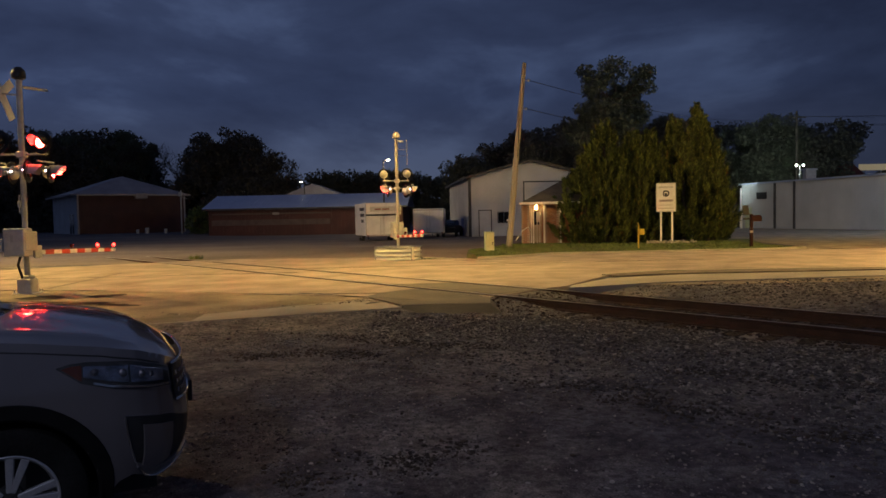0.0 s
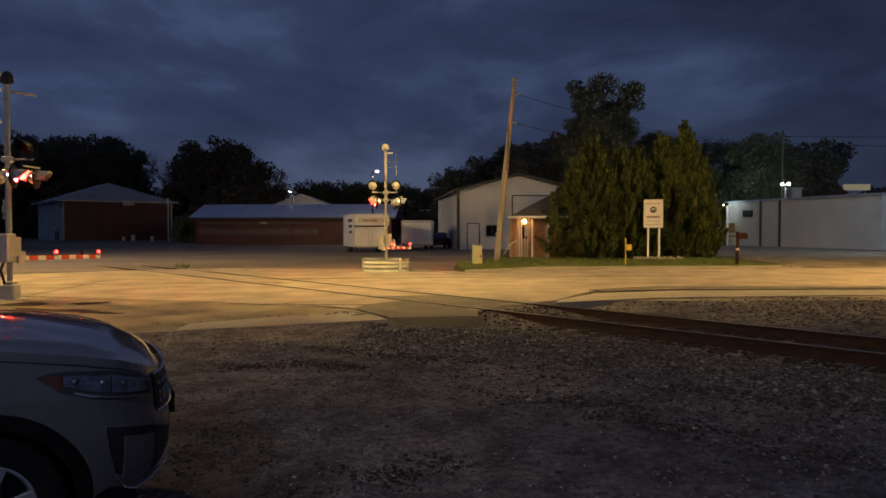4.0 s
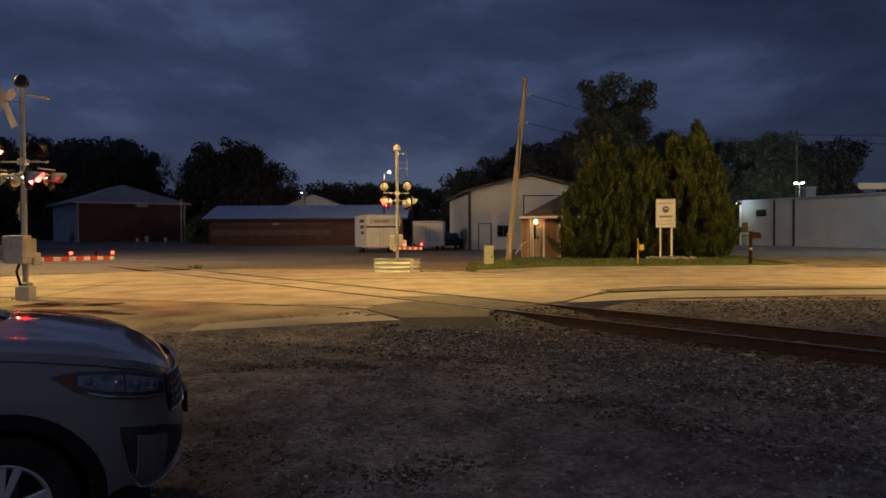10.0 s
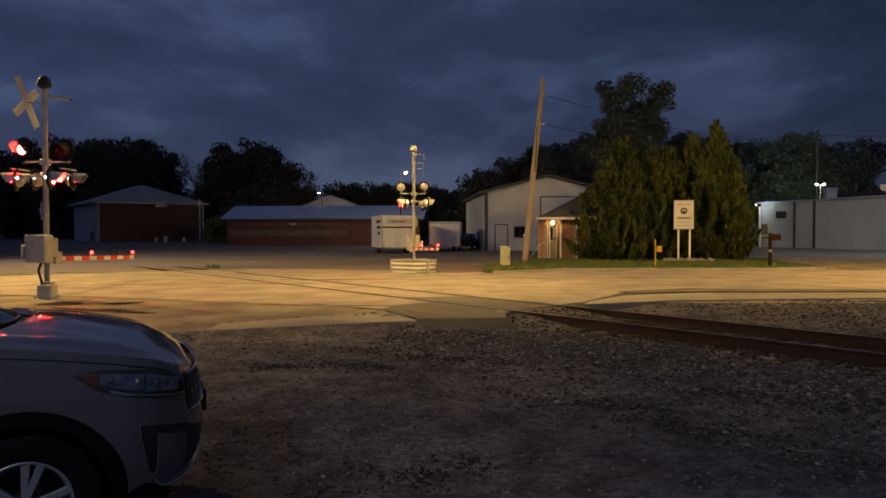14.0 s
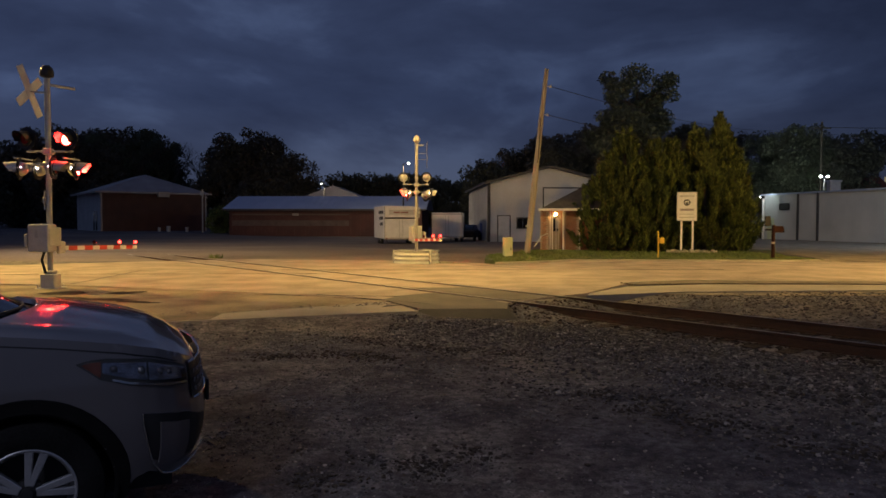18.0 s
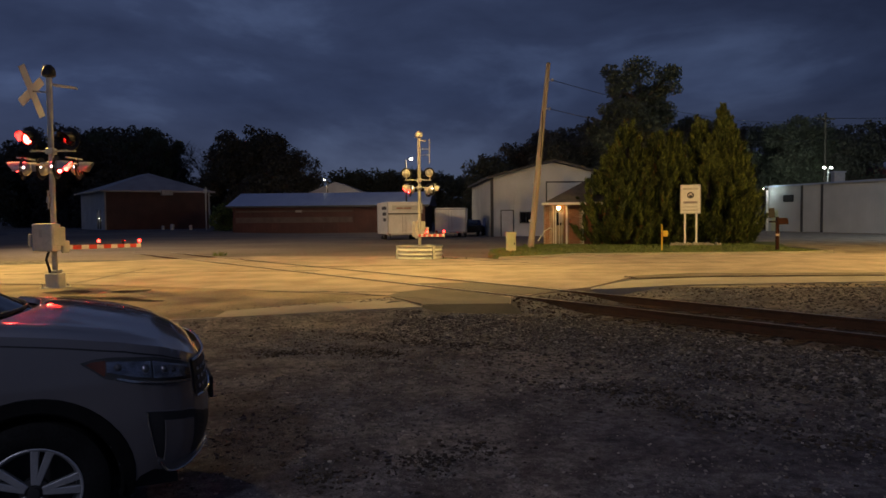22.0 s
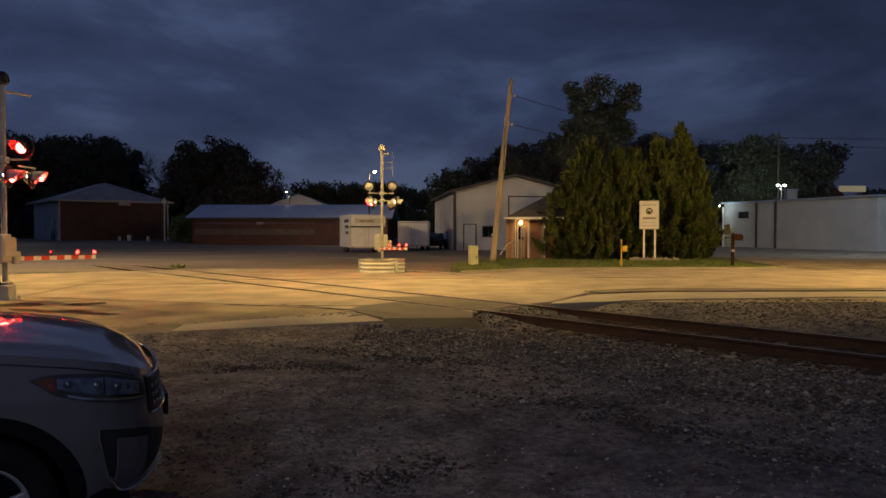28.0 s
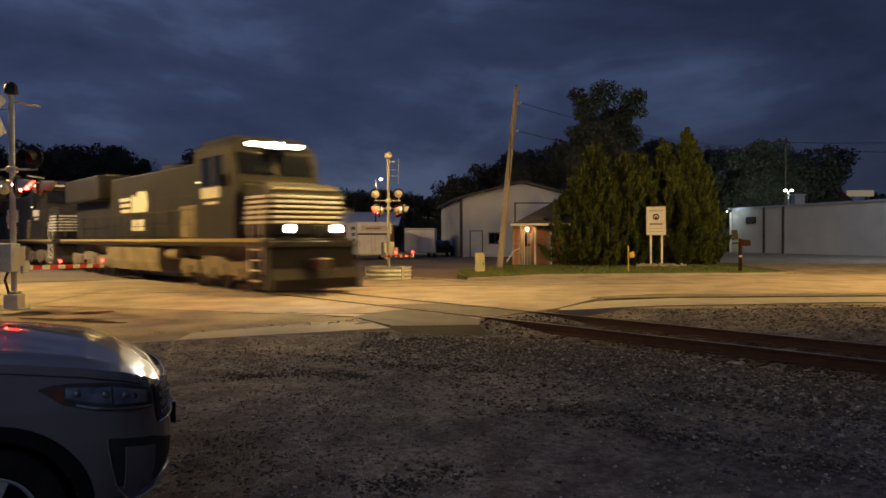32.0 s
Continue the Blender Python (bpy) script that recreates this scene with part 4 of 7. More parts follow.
def signal_head(parent, m, phase, back=0.27, dark=False, peeps=()):
    """A round black backplate with visor, housing and lens. The lamp looks along its own -y."""
    head = new("signal_head")
    head.parent, head.matrix_basis = parent, m
    bm = bmesh.new()
    lathe(bm, [(0.165, -0.01), (back, -0.008), (back, 0.008), (0.165, 0.008)], 28, pose(0, 0, 0, 90, 0, 0))
    part("backplate", bm, M["black"], head, "round black backplate", True)
    bm = bmesh.new()
    lathe(bm, [(0.165, 0.05), (0.17, -0.02), (0.155, -0.10), (0.10, -0.16), (0.0, -0.175)], 22, pose(0, 0, 0, 90, 0, 0))
    part("housing", bm, M["castgrey"], head, "grey domed housing", True)
    bm = bmesh.new()
    lathe(bm, [(0.139, 0.052), (0.1725, 0.030), (0.1725, 0.044), (0.139, 0.066), (0.139, 0.052)], 28, pose(0, 0, 0, 90, 0, 0))
    part("bezel", bm, M["black"], head, "black lens ring", True)
    bm = bmesh.new()
    seg, ln = 16, 0.34
    for rr in (0.172, 0.166):
        ring = []
        for k in range(seg + 1):
            a = radians(-20 + 220 * k / seg)
            cut = ln * (0.58 + 0.42 * max(0.0, math.sin(a)) ** 0.7)
            ring.append((bm.verts.new((rr * math.cos(a), -0.01, rr * math.sin(a))), bm.verts.new((rr * math.cos(a), -cut, rr * math.sin(a) - 0.02))))
        for (a0, b0), (a1, b1) in zip(ring, ring[1:]):
            bm.faces.new((a0, a1, b1, b0))
    part("visor", bm, M["black"] if dark else M["castgrey"], head, "black half-round visor" if dark else "grey half-round visor", True)
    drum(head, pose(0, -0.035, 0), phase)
    for side in peeps:
        # a small side light that shows the lamp is burning
        bm = bmesh.new()
        lathe(bm, [(0.024, -0.02), (0.026, 0.012), (0.02, 0.014)], 10, pose(0.15 * side, 0.05, 0.02, 0, 90 * side, 0))
        part("side_light_rim", bm, M["castgrey"], head, "", True)
        bm = bmesh.new()
        lathe(bm, [(0.0, 0.018), (0.02, 0.01), (0.02, 0.0), (0.0, 0.0)], 10, pose(0, 0, 0, 0, 90, 0))
        home = pose(0.16 * side, 0.05, 0.02, 0, 0, 0 if side > 0 else 180)
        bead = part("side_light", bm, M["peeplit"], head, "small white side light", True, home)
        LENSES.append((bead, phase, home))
    return head


def crossing_signal(m, label, planter=False, crossbuck=True):
    sig = thing("crossing_signal", m, label, "crossing signal", "crossing signals")
    bm = bmesh.new()
    tube(bm, [(0, 0, 0.02), (0, 0, 5.05)], 0.065, 18)
    part("mast", bm, M["steel"], sig, "galvanised steel mast", True)
    bm = bmesh.new()
    rbox(bm, -0.17, 0.17, -0.17, 0.17, 0.02, 0.36, 0.02)
    rbox(bm, -0.12, 0.12, -0.12, 0.12, 0.36, 0.44, 0.02)
    for a in (-0.2, 0.2):
        for b in (-0.2, 0.2):
            tube(bm, [(a, b, 0), (a, b, 0.1)], 0.018, 6)
    rbox(bm, -0.25, 0.25, -0.25, 0.25, -0.1, 0.03, 0.015)
    part("base", bm, M["castgrey"], sig, "cast grey junction box base")
    # bell
    bm = bmesh.new()
    lathe(bm, [(0.0, 5.36), (0.06, 5.35), (0.13, 5.28), (0.16, 5.17), (0.15, 5.09), (0.07, 5.05), (0.0, 5.04)], 22)
    part("bell", bm, M["castgrey"] if planter else M["black"], sig, "round bell", True)
    # gate mechanism
    bm = bmesh.new()
    rbox(bm, -0.28, 0.22, -0.46, -0.08, 0.90, 1.56, 0.035, seg=2)
    box_ = part("gate_mechanism", bm, M["castgrey"], sig, "grey metal gate motor box")
    bm = bmesh.new()
    rbox(bm, -0.10, -0.02, -0.468, -0.458, 1.24, 1.42, 0.004)
    part("latch", bm, M["steel"], box_)
    bm = bmesh.new()
    rbox(bm, 0.15, 0.235, -0.42, 0.10, 1.02, 1.48, 0.03, seg=2)
    rbox(bm, 0.13, 0.21, 0.02, 0.32, 0.84, 1.14, 0.02)
    part("gate_arm_bracket", bm, M["castgrey"], sig)
    bm = bmesh.new()
    rbox(bm, -0.34, -0.26, -0.5, 0.30, 1.02, 1.32, 0.02)
    part("counterweight", bm, M["castgrey"], sig)
    bm = bmesh.new()
    tube(bm, [(-0.02, -0.2, 0.9), (-0.08, -0.22, 0.7), (-0.06, -0.16, 0.5), (-0.05, -0.12, 0.38)], 0.03, 8)
    part("conduit", bm, M["rubber"], sig, "black flexible conduit", True)
    arm = new("gate_arm")
    arm.parent, arm.matrix_basis = sig, pose(0.17, 0.24, 0.97, 1.4 if planter else -1.5, 0, 0)
    bm = bmesh.new()
    rbox(bm, -0.012, 0.012, 0, 4.05, -0.055, 0.055, 0.006)
    part("boom", bm, M["white"], arm, "white gate boom")
    stripe = bmesh.new()
    for y0, y1 in ((0, 0.2),):
        box(stripe, -0.0145, 0.0145, y0, y1 + 0.2, -0.0565, 0.0565)
    me = bpy.data.meshes.new("stripe")
    stripe.to_mesh(me)
    stripe.free()
    me.materials.append(M["red"])
    for k in range(5):
        piece("stripe", me, arm, pose(0, 0.26 + 0.77 * k, 0))
    for y, ph in ((1.55, "L"), (2.95, "R"), (3.95, None)):
        lamp = new("arm_lamp")
        lamp.parent, lamp.matrix_basis = arm, pose(0, y, 0.11)
        bm = bmesh.new()
        lathe(bm, [(0.03, -0.055), (0.032, -0.03), (0.052, -0.02), (0.052, -0.012), (0.0, -0.012)], 12)
        part("lamp_base", bm, M["black"], lamp)
        bm = bmesh.new()
        lathe(bm, [(0.0, 0.036), (0.03, 0.026), (0.045, -0.01), (0.0, -0.011)], 12, pose(0, 0, 0, 90, 0, 0))
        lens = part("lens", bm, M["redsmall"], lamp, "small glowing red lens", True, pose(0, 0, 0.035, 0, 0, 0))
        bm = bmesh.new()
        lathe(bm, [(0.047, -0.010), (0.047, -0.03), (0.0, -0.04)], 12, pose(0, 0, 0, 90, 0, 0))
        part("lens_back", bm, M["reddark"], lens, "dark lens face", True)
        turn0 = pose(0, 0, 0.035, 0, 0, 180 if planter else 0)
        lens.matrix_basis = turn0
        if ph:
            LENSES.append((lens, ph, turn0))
    # two lamps towards the lot, and two pairs along the road
    bm = bmesh.new()
    tube(bm, [(-0.52, 0, 3.30), (0.60, 0, 3.30)], 0.025, 10)
    tube(bm, [(-0.46, 0, 3.30), (-0.46, 0.0, 3.5)], 0.022, 8)
    tube(bm, [(0.54, 0, 3.30), (0.54, 0.0, 3.5)], 0.022, 8)
    tube(bm, [(-0.62, 0, 2.98), (0.62, 0, 2.98)], 0.025, 10)
    tube(bm, [(0, -0.40, 2.98), (0, 0.40, 2.98)], 0.025, 10)
    tube(bm, [(-0.62, -0.36, 3.12), (-0.62, 0.36, 3.12)], 0.022, 8)
    tube(bm, [(0.55, -0.36, 3.12), (0.55, 0.36, 3.12)], 0.022, 8)
    rbox(bm, -0.1, 0.1, -0.1, 0.1, 2.9, 3.05, 0.02)
    rbox(bm, -0.1, 0.1, -0.1, 0.1, 3.22, 3.37, 0.02)
    part("crossarm", bm, M["castgrey"], sig, "grey lamp crossarm", True)
    turn = -14 if not planter else -4
    signal_head(sig, pose(-0.46, -0.10, 3.60, 0, 0, turn), "L", back=0.235 if planter else 0.27, dark=not planter)
    signal_head(sig, pose(0.54, -0.10, 3.57, 0, 0, turn), "R", back=0.235 if planter else 0.27, dark=not planter)
    signal_head(sig, pose(-0.49, -0.34, 2.86, 0, 0, -72), "L", peeps=(1,))
    signal_head(sig, pose(-0.46, 0.36, 2.9, 0, 0, -86), "R", peeps=(1, -1))
    signal_head(sig, pose(0.32, -0.34, 2.88, 0, 0, 84 if planter else 99), "L", peeps=(1, -1))
    signal_head(sig, pose(0.47, 0.36, 2.9, 0, 0, 84 if planter else 99), "R", peeps=(1, -1))
    if crossbuck:
        buck = new("crossbuck")
        buck.parent, buck.matrix_basis = sig, pose(-0.37, -0.10, 4.71, 0, 0, 78)
        for a, ln in ((-28, 0.64), (47, 0.47)):
            bm = bmesh.new()
            rbox(bm, -0.105, 0.105, -0.006, 0.006, -ln, ln, 0.004)
            part("blade", bm, M["white"], buck, "", False, pose(0, 0.008 if a > 0 else -0.008, 0, 0, a, 0))
        bm = bmesh.new()
        tube(bm, [(0, 0, 4.70), (-0.37, -0.08, 4.72)], 0.02, 8)
        part("crossbuck_bracket", bm, M["steel"], sig)
        bm = bmesh.new()
        rbox(bm, 0.0, 0.60, -0.01, 0.01, -0.045, 0.045, 0.004)
        part("side_plate", bm, M["castgrey"], sig, "pale sign blade seen edge on", False, pose(0.03, 0.1, 4.90, 62, 9, 0))
    else:
        bm = bmesh.new()
        tube(bm, [(-0.45, 0, 4.0), (-0.45, 0, 5.05)], 0.014, 6)
        tube(bm, [(0, 0, 4.35), (-0.45, 0, 4.35)], 0.01, 6)
        tube(bm, [(0, 0, 4.6), (-0.45, 0, 4.6)], 0.01, 6)
        part("antenna", bm, M["steel"], sig, "thin pale whip antenna on brackets")
        bm = bmesh.new()
        rbox(bm, -0.3, 0.02, -0.05, 0.05, 4.92, 4.98, 0.01)
        part("bell_bracket", bm, M["castgrey"], sig)
    bm = bmesh.new()
    tube(bm, [(-0.11, 0, 1.9), (-0.11, 0, 2.35)], 0.02, 6)
    rbox(bm, -0.15, -0.09, -0.03, 0.03, 2.05, 2.2, 0.01)
    part("cable_clamp", bm, M["steel"], sig)
    return sig


near_signal = crossing_signal(pose(-9.92, 17.2, -0.02), "grey crossing signal with lowered striped gate and red flashers")
far_signal = crossing_signal(pose(-1.75, 28.35, 0.0, 0, 0, 198), "pale crossing signal with lowered gate inside a round ring", True, False)
far_signal.scale = (0.93, 0.93, 0.93)

# corrugated ring round the far mast
ring = thing("ring_guard", pose(-1.75, 28.35, -0.01), "pale corrugated steel ring guard round the signal mast", "ring guard")
bm = bmesh.new()
prof = []
for k in range(31):
    z = 0.02 + 0.48 * k / 30
    prof.append((0.88 + 0.03 * math.cos(2 * math.pi * 3 * k / 30), z))
lathe(bm, prof + [(0.92, 0.51), (0.86, 0.51)] + [(r - 0.02, z) for r, z in prof[::-1]], 40)
part("ring_wall", bm, M["planter"], ring, "", True)
bm = bmesh.new()
lathe(bm, [(0.0, 0.3), (0.84, 0.26)], 24)
part("fill", bm, M["gravel"], ring, "gravel fill")
for k in range(3):
    bm = bmesh.new()
    a = 1.2 + 2.1 * k
    rbox(bm, -0.06, 0.06, -0.02, 0.03, 0.0, 0.52, 0.006)
    part("seam_strap", bm, M["planter"], ring, "", False, pose(0.9 * math.cos(a), 0.9 * math.sin(a), 0, 0, 0, math.degrees(a) - 90))

# small thin marker at the lot's edge
rod = thing("marker_rod", pose(-11.2, 16.4, -0.13, 0, -4, 0), "thin dark bent marker rod in the gravel", "marker rod")
bm = bmesh.new()
tube(bm, [(0, 0, 0), (0.01, 0, 0.4), (-0.02, 0, 0.75)], 0.012, 6)
part("rod", bm, M["black"], rod)

# ---- buildings ----
def ribbed(bm, x0, x1, z0, z1, y, step=0.3, depth=0.02, top=None):
    """A ribbed metal sheet facing -y; top(x) gives a sloping upper edge."""
    x = x0
    while x < x1 - 0.01:
        w = min(step, x1 - x)
        for a, b, d in ((0, 0.72, 0.0), (0.72, 1.0, depth)):
            p, q = x + a * w, x + b * w
            t0, t1 = (top(p), top(q)) if top else (z1, z1)
            v = [bm.verts.new(c) for c in ((p, y - d, z0), (q, y - d, z0), (q, y - d, t1), (p, y - d, t0))]
            bm.faces.new(v)
            e = [bm.verts.new(c) for c in ((p, y, z0), (p, y - depth, z0), (p, y - depth, t0), (p, y, t0))]
            bm.faces.new(e)
        x += w


def window(parent, x0, x1, z0, z1, y, material=None, frame_w=0.06, panes=2):
    w = new("window")
    w.parent = parent
    bm = bmesh.new()
    box(bm, x0 - frame_w, x0, y - 0.06, y + 0.02, z0 - frame_w, z1 + frame_w)
    box(bm, x1, x1 + frame_w, y - 0.06, y + 0.02, z0 - frame_w, z1 + frame_w)
    box(bm, x0, x1, y - 0.06, y + 0.02, z1, z1 + frame_w)
    box(bm, x0, x1, y - 0.07, y + 0.02, z0 - frame_w, z0)
    part("frame", bm, M["white"] if material is None else material, w)
    for k in range(panes):
        bm = bmesh.new()
        a, b = x0 + (x1 - x0) * k / panes, x0 + (x1 - x0) * (k + 1) / panes
        box(bm, a + 0.015, b - 0.015, y - 0.035, y - 0.02, z0 + 0.01, z1 - 0.01)
        part("pane", bm, M["darkglass"], w, "dark glass")
    return w


def metal_hall():
    """White gabled metal hall with dark trim."""
    b = thing("metal_hall", pose(2.15, 58.0, 0.0, 0, 0, 4.5), "white metal-clad hall with dark trim and low gable", "building")
    W, D, eave, ridge = 10.0, 17.0, 4.7, 5.95
    roofz = lambda x: eave + (ridge - eave) * (1 - abs(x - W / 2) / (W / 2))
    bm = bmesh.new()
    ribbed(bm, 0, W, -0.2, eave, 0.0, 0.28, 0.015, roofz)
    part("wall", bm, M["metalwall"], b, "ribbed white front wall")
    bm = bmesh.new()
    ribbed(bm, -D, 0, -0.2, eave, 0.0, 0.28, 0.015)
    part("wall", bm, M["metalwall"], b, "", False, pose(0, 0, 0, 0, 0, -90))
    bm = bmesh.new()
    box(bm, 0.02, W, 0.03, 0.12, -0.2, eave)
    box(bm, W - 0.1, W, 0.12, D, -0.2, eave)
    box(bm, 0.02, W, D - 0.1, D, -0.2, eave)
    box(bm, 0.03, 0.1, 0.12, D - 0.1, -0.2, eave)
    part("wall_core", bm, M["metalwall"], b)
    for sgn in (0, 1):
        bm = bmesh.new()
        out = [(-0.4, eave - 0.1), (W / 2, ridge + 0.03), (W / 2, ridge + 0.2), (-0.4, eave + 0.1)]
        if sgn:
            out = [(W - x, z) for x, z in out]
        prism(bm, out, -0.45, D + 0.3)
        part("roof", bm, M["roofdark"], b, "dark roof slope with trim")
    for x in (-0.02, W - 0.16):
        bm = bmesh.new()
        box(bm, x - 0.03, x + 0.2, -0.06, 0.06, -0.2, eave)
        part("corner_trim", bm, M["roofdark"], b)
    d = new("door")
    d.parent = b
    bm = bmesh.new()
    for x in (0.75, 1.75):
        box(bm, x, x + 0.07, -0.05, 0.02, -0.05, 2.08)
    box(bm, 0.75, 1.82, -0.05, 0.02, 2.08, 2.15)
    part("frame", bm, M["roofdark"], d)
    bm = bmesh.new()
    rbox(bm, 0.83, 1.74, -0.04, 0.0, -0.05, 2.07, 0.008)
    part("leaf", bm, M["metalwall"], d, "white door leaf")
    bm = bmesh.new()
    rbox(bm, 1.62, 1.68, -0.09, -0.04, 0.95, 1.08, 0.008)
    part("handle", bm, M["steel"], d)
    window(b, 2.35, 3.25, 1.12, 1.92, -0.02, M["roofdark"])
    g = new("garage_door")
    g.parent = b
    for k in range(6):
        bm = bmesh.new()
        rbox(bm, 4.5, 8.0, -0.05, 0.0, -0.05 + 0.72 * k, 0.65 + 0.72 * k, 0.01)
        part("panel", bm, M["metalwall"], g)
    bm = bmesh.new()
    box(bm, 4.4, 4.5, -0.06, 0.0, -0.05, 4.4)
    box(bm, 8.0, 8.1, -0.06, 0.0, -0.05, 4.4)
    box(bm, 4.4, 8.1, -0.06, 0.0, 4.3, 4.4)
    part("frame", bm, M["roofdark"], g)
    bm = bmesh.new()
    rbox(bm, -0.04, -0.02, 4.0, 6.0, 0.0, 1.5, 0.005)
    part("tarpaulin", bm, mat("blue_tarp", (0.05, 0.09, 0.25), (0.09, 0.15, 0.36), 0.6), b, "blue sheet leaning on the side wall")


metal_hall()


def brick_wall(parent, x0, x1, z0, z1, y, m=None, limit=150, gap=None):
    """Running bond: each brick its own piece on one mesh; mortar behind."""
    bm = bmesh.new()
    box(bm, x0, x1, y, y + 0.1, z0, z1)
    w = part("brick_wall", bm, M["mortar"], parent, "", False, m)
    bm = bmesh.new()
    rbox(bm, -0.098, 0.098, -0.012, 0.03, -0.028, 0.028, 0.004)
    me = bpy.data.meshes.new("brick")
    bm.to_mesh(me)
    bm.free()
    me.materials.append(M["brick"])
    row, z = 0, z0 + 0.04
    while z < z1 - 0.03:
        x = x0 + (0.105 if row % 2 else 0.0) + 0.105
        while x < x1 - 0.09:
            if not (gap and gap[0] < x < gap[1] and z < gap[2]):
                piece("brick", me, w, pose(x, y, z))
            x += 0.21
        z += 0.067
        row += 1
    return w


def office():
    """Small brick office with a porch lamp and shingled hip roof."""
    b = thing("brick_office", pose(4.9, 41.0, 0.03, 0, 0, -8), "small brown brick office with lit porch and white posts", "building")
    bm = bmesh.new()
    box(bm, 0.1, 5.0, 1.2, 6.0, 0, 2.35)
    part("wall_core", bm, M["mortar"], b)
    brick_wall(b, -0.42, 0.04, 0.0, 2.25, -0.06)
    brick_wall(b, 0.92, 1.74, 0.0, 2.25, -0.06)
    brick_wall(b, 0.04, 0.92, 0.0, 2.25, 1.06)
    for x0, x1 in ((-0.42, 0.04), (0.92, 5.0)):
        bm = bmesh.new()
        box(bm, x0, x1, 0.042, 1.2, 0, 2.29)
        part("pier", bm, M["brick"], b, "brown brick pier")
    d = new("door")
    d.parent = b
    bm = bmesh.new()
    rbox(bm, 0.12, 0.72, 0.99, 1.045, 0.05, 2.0, 0.01)
    part("leaf", bm, M["wood"], d, "brown wooden door leaf")
    bm = bmesh.new()
    rbox(bm, 0.24, 0.60, 0.975, 0.988, 1.05, 1.8, 0.005)
    part("pane", bm, M["darkglass"], d)
    bm = bmesh.new()
    rbox(bm, 0.63, 0.68, 0.94, 0.985, 0.95, 1.05, 0.006)
    part("handle", bm, M["steel"], d)
    for x, y, w in ((0.13, -0.12, 0.022), (0.26, -0.14, 0.03), (0.86, -0.13, 0.05), (1.77, -0.1, 0.04)):
        bm = bmesh.new()
        rbox(bm, x - w, x + w, y - w, y + w, 0.0, 2.26, 0.008)
        part("porch_post", bm, M["white"], b, "white porch post")
    bm = bmesh.new()
    rbox(bm, 0.42, 0.64, -0.18, -0.02, 1.22, 1.78, 0.015)
    part("meter_cabinet", bm, M["castgrey"], b, "grey meter cabinet")
    for x in (0.46, 0.60):
        bm = bmesh.new()
        tube(bm, [(x, -0.10, 0.0), (x, -0.10, 1.24)], 0.03, 8)
        part("conduit", bm, M["steel"], b, "grey meter conduit", True)
    bm = bmesh.new()
    v = [bm.verts.new(c) for c in ((-0.45, -0.6, 2.3), (5.3, -0.6, 2.3), (5.3, 6.4, 2.3), (-0.45, 6.4, 2.3), (2.4, 2.4, 3.9), (2.4, 3.6, 3.9))]
    for f in ((0, 1, 4), (1, 2, 5, 4), (2, 3, 5), (3, 0, 4, 5), (3, 2, 1, 0)):
        bm.faces.new([v[i] for i in f])
    part("roof", bm, M["shingle"], b, "dark shingled hip roof")
    bm = bmesh.new()
    rbox(bm, -0.47, 5.3, -0.66, -0.56, 2.2, 2.34, 0.02)
    rbox(bm, -0.52, -0.42, -0.6, 6.4, 2.2, 2.34, 0.02)
    part("gutter", bm, M["white"], b, "white eaves gutter")
    lampm = new("porch_lamp")
    lampm.parent, lampm.matrix_basis = b, pose(0.42, 0.30, 2.05)
    bm = bmesh.new()
    lathe(bm, [(0.0, -0.12), (0.06, -0.09), (0.085, 0.0), (0.05, 0.07), (0.0, 0.08)], 14)
    part("globe", bm, M["porchlit"], lampm, "glowing warm globe", True)
    bm = bmesh.new()
    lathe(bm, [(0.09, 0.085), (0.05, 0.12), (0.0, 0.13)], 12)
    part("cap", bm, M["black"], lampm)


office()


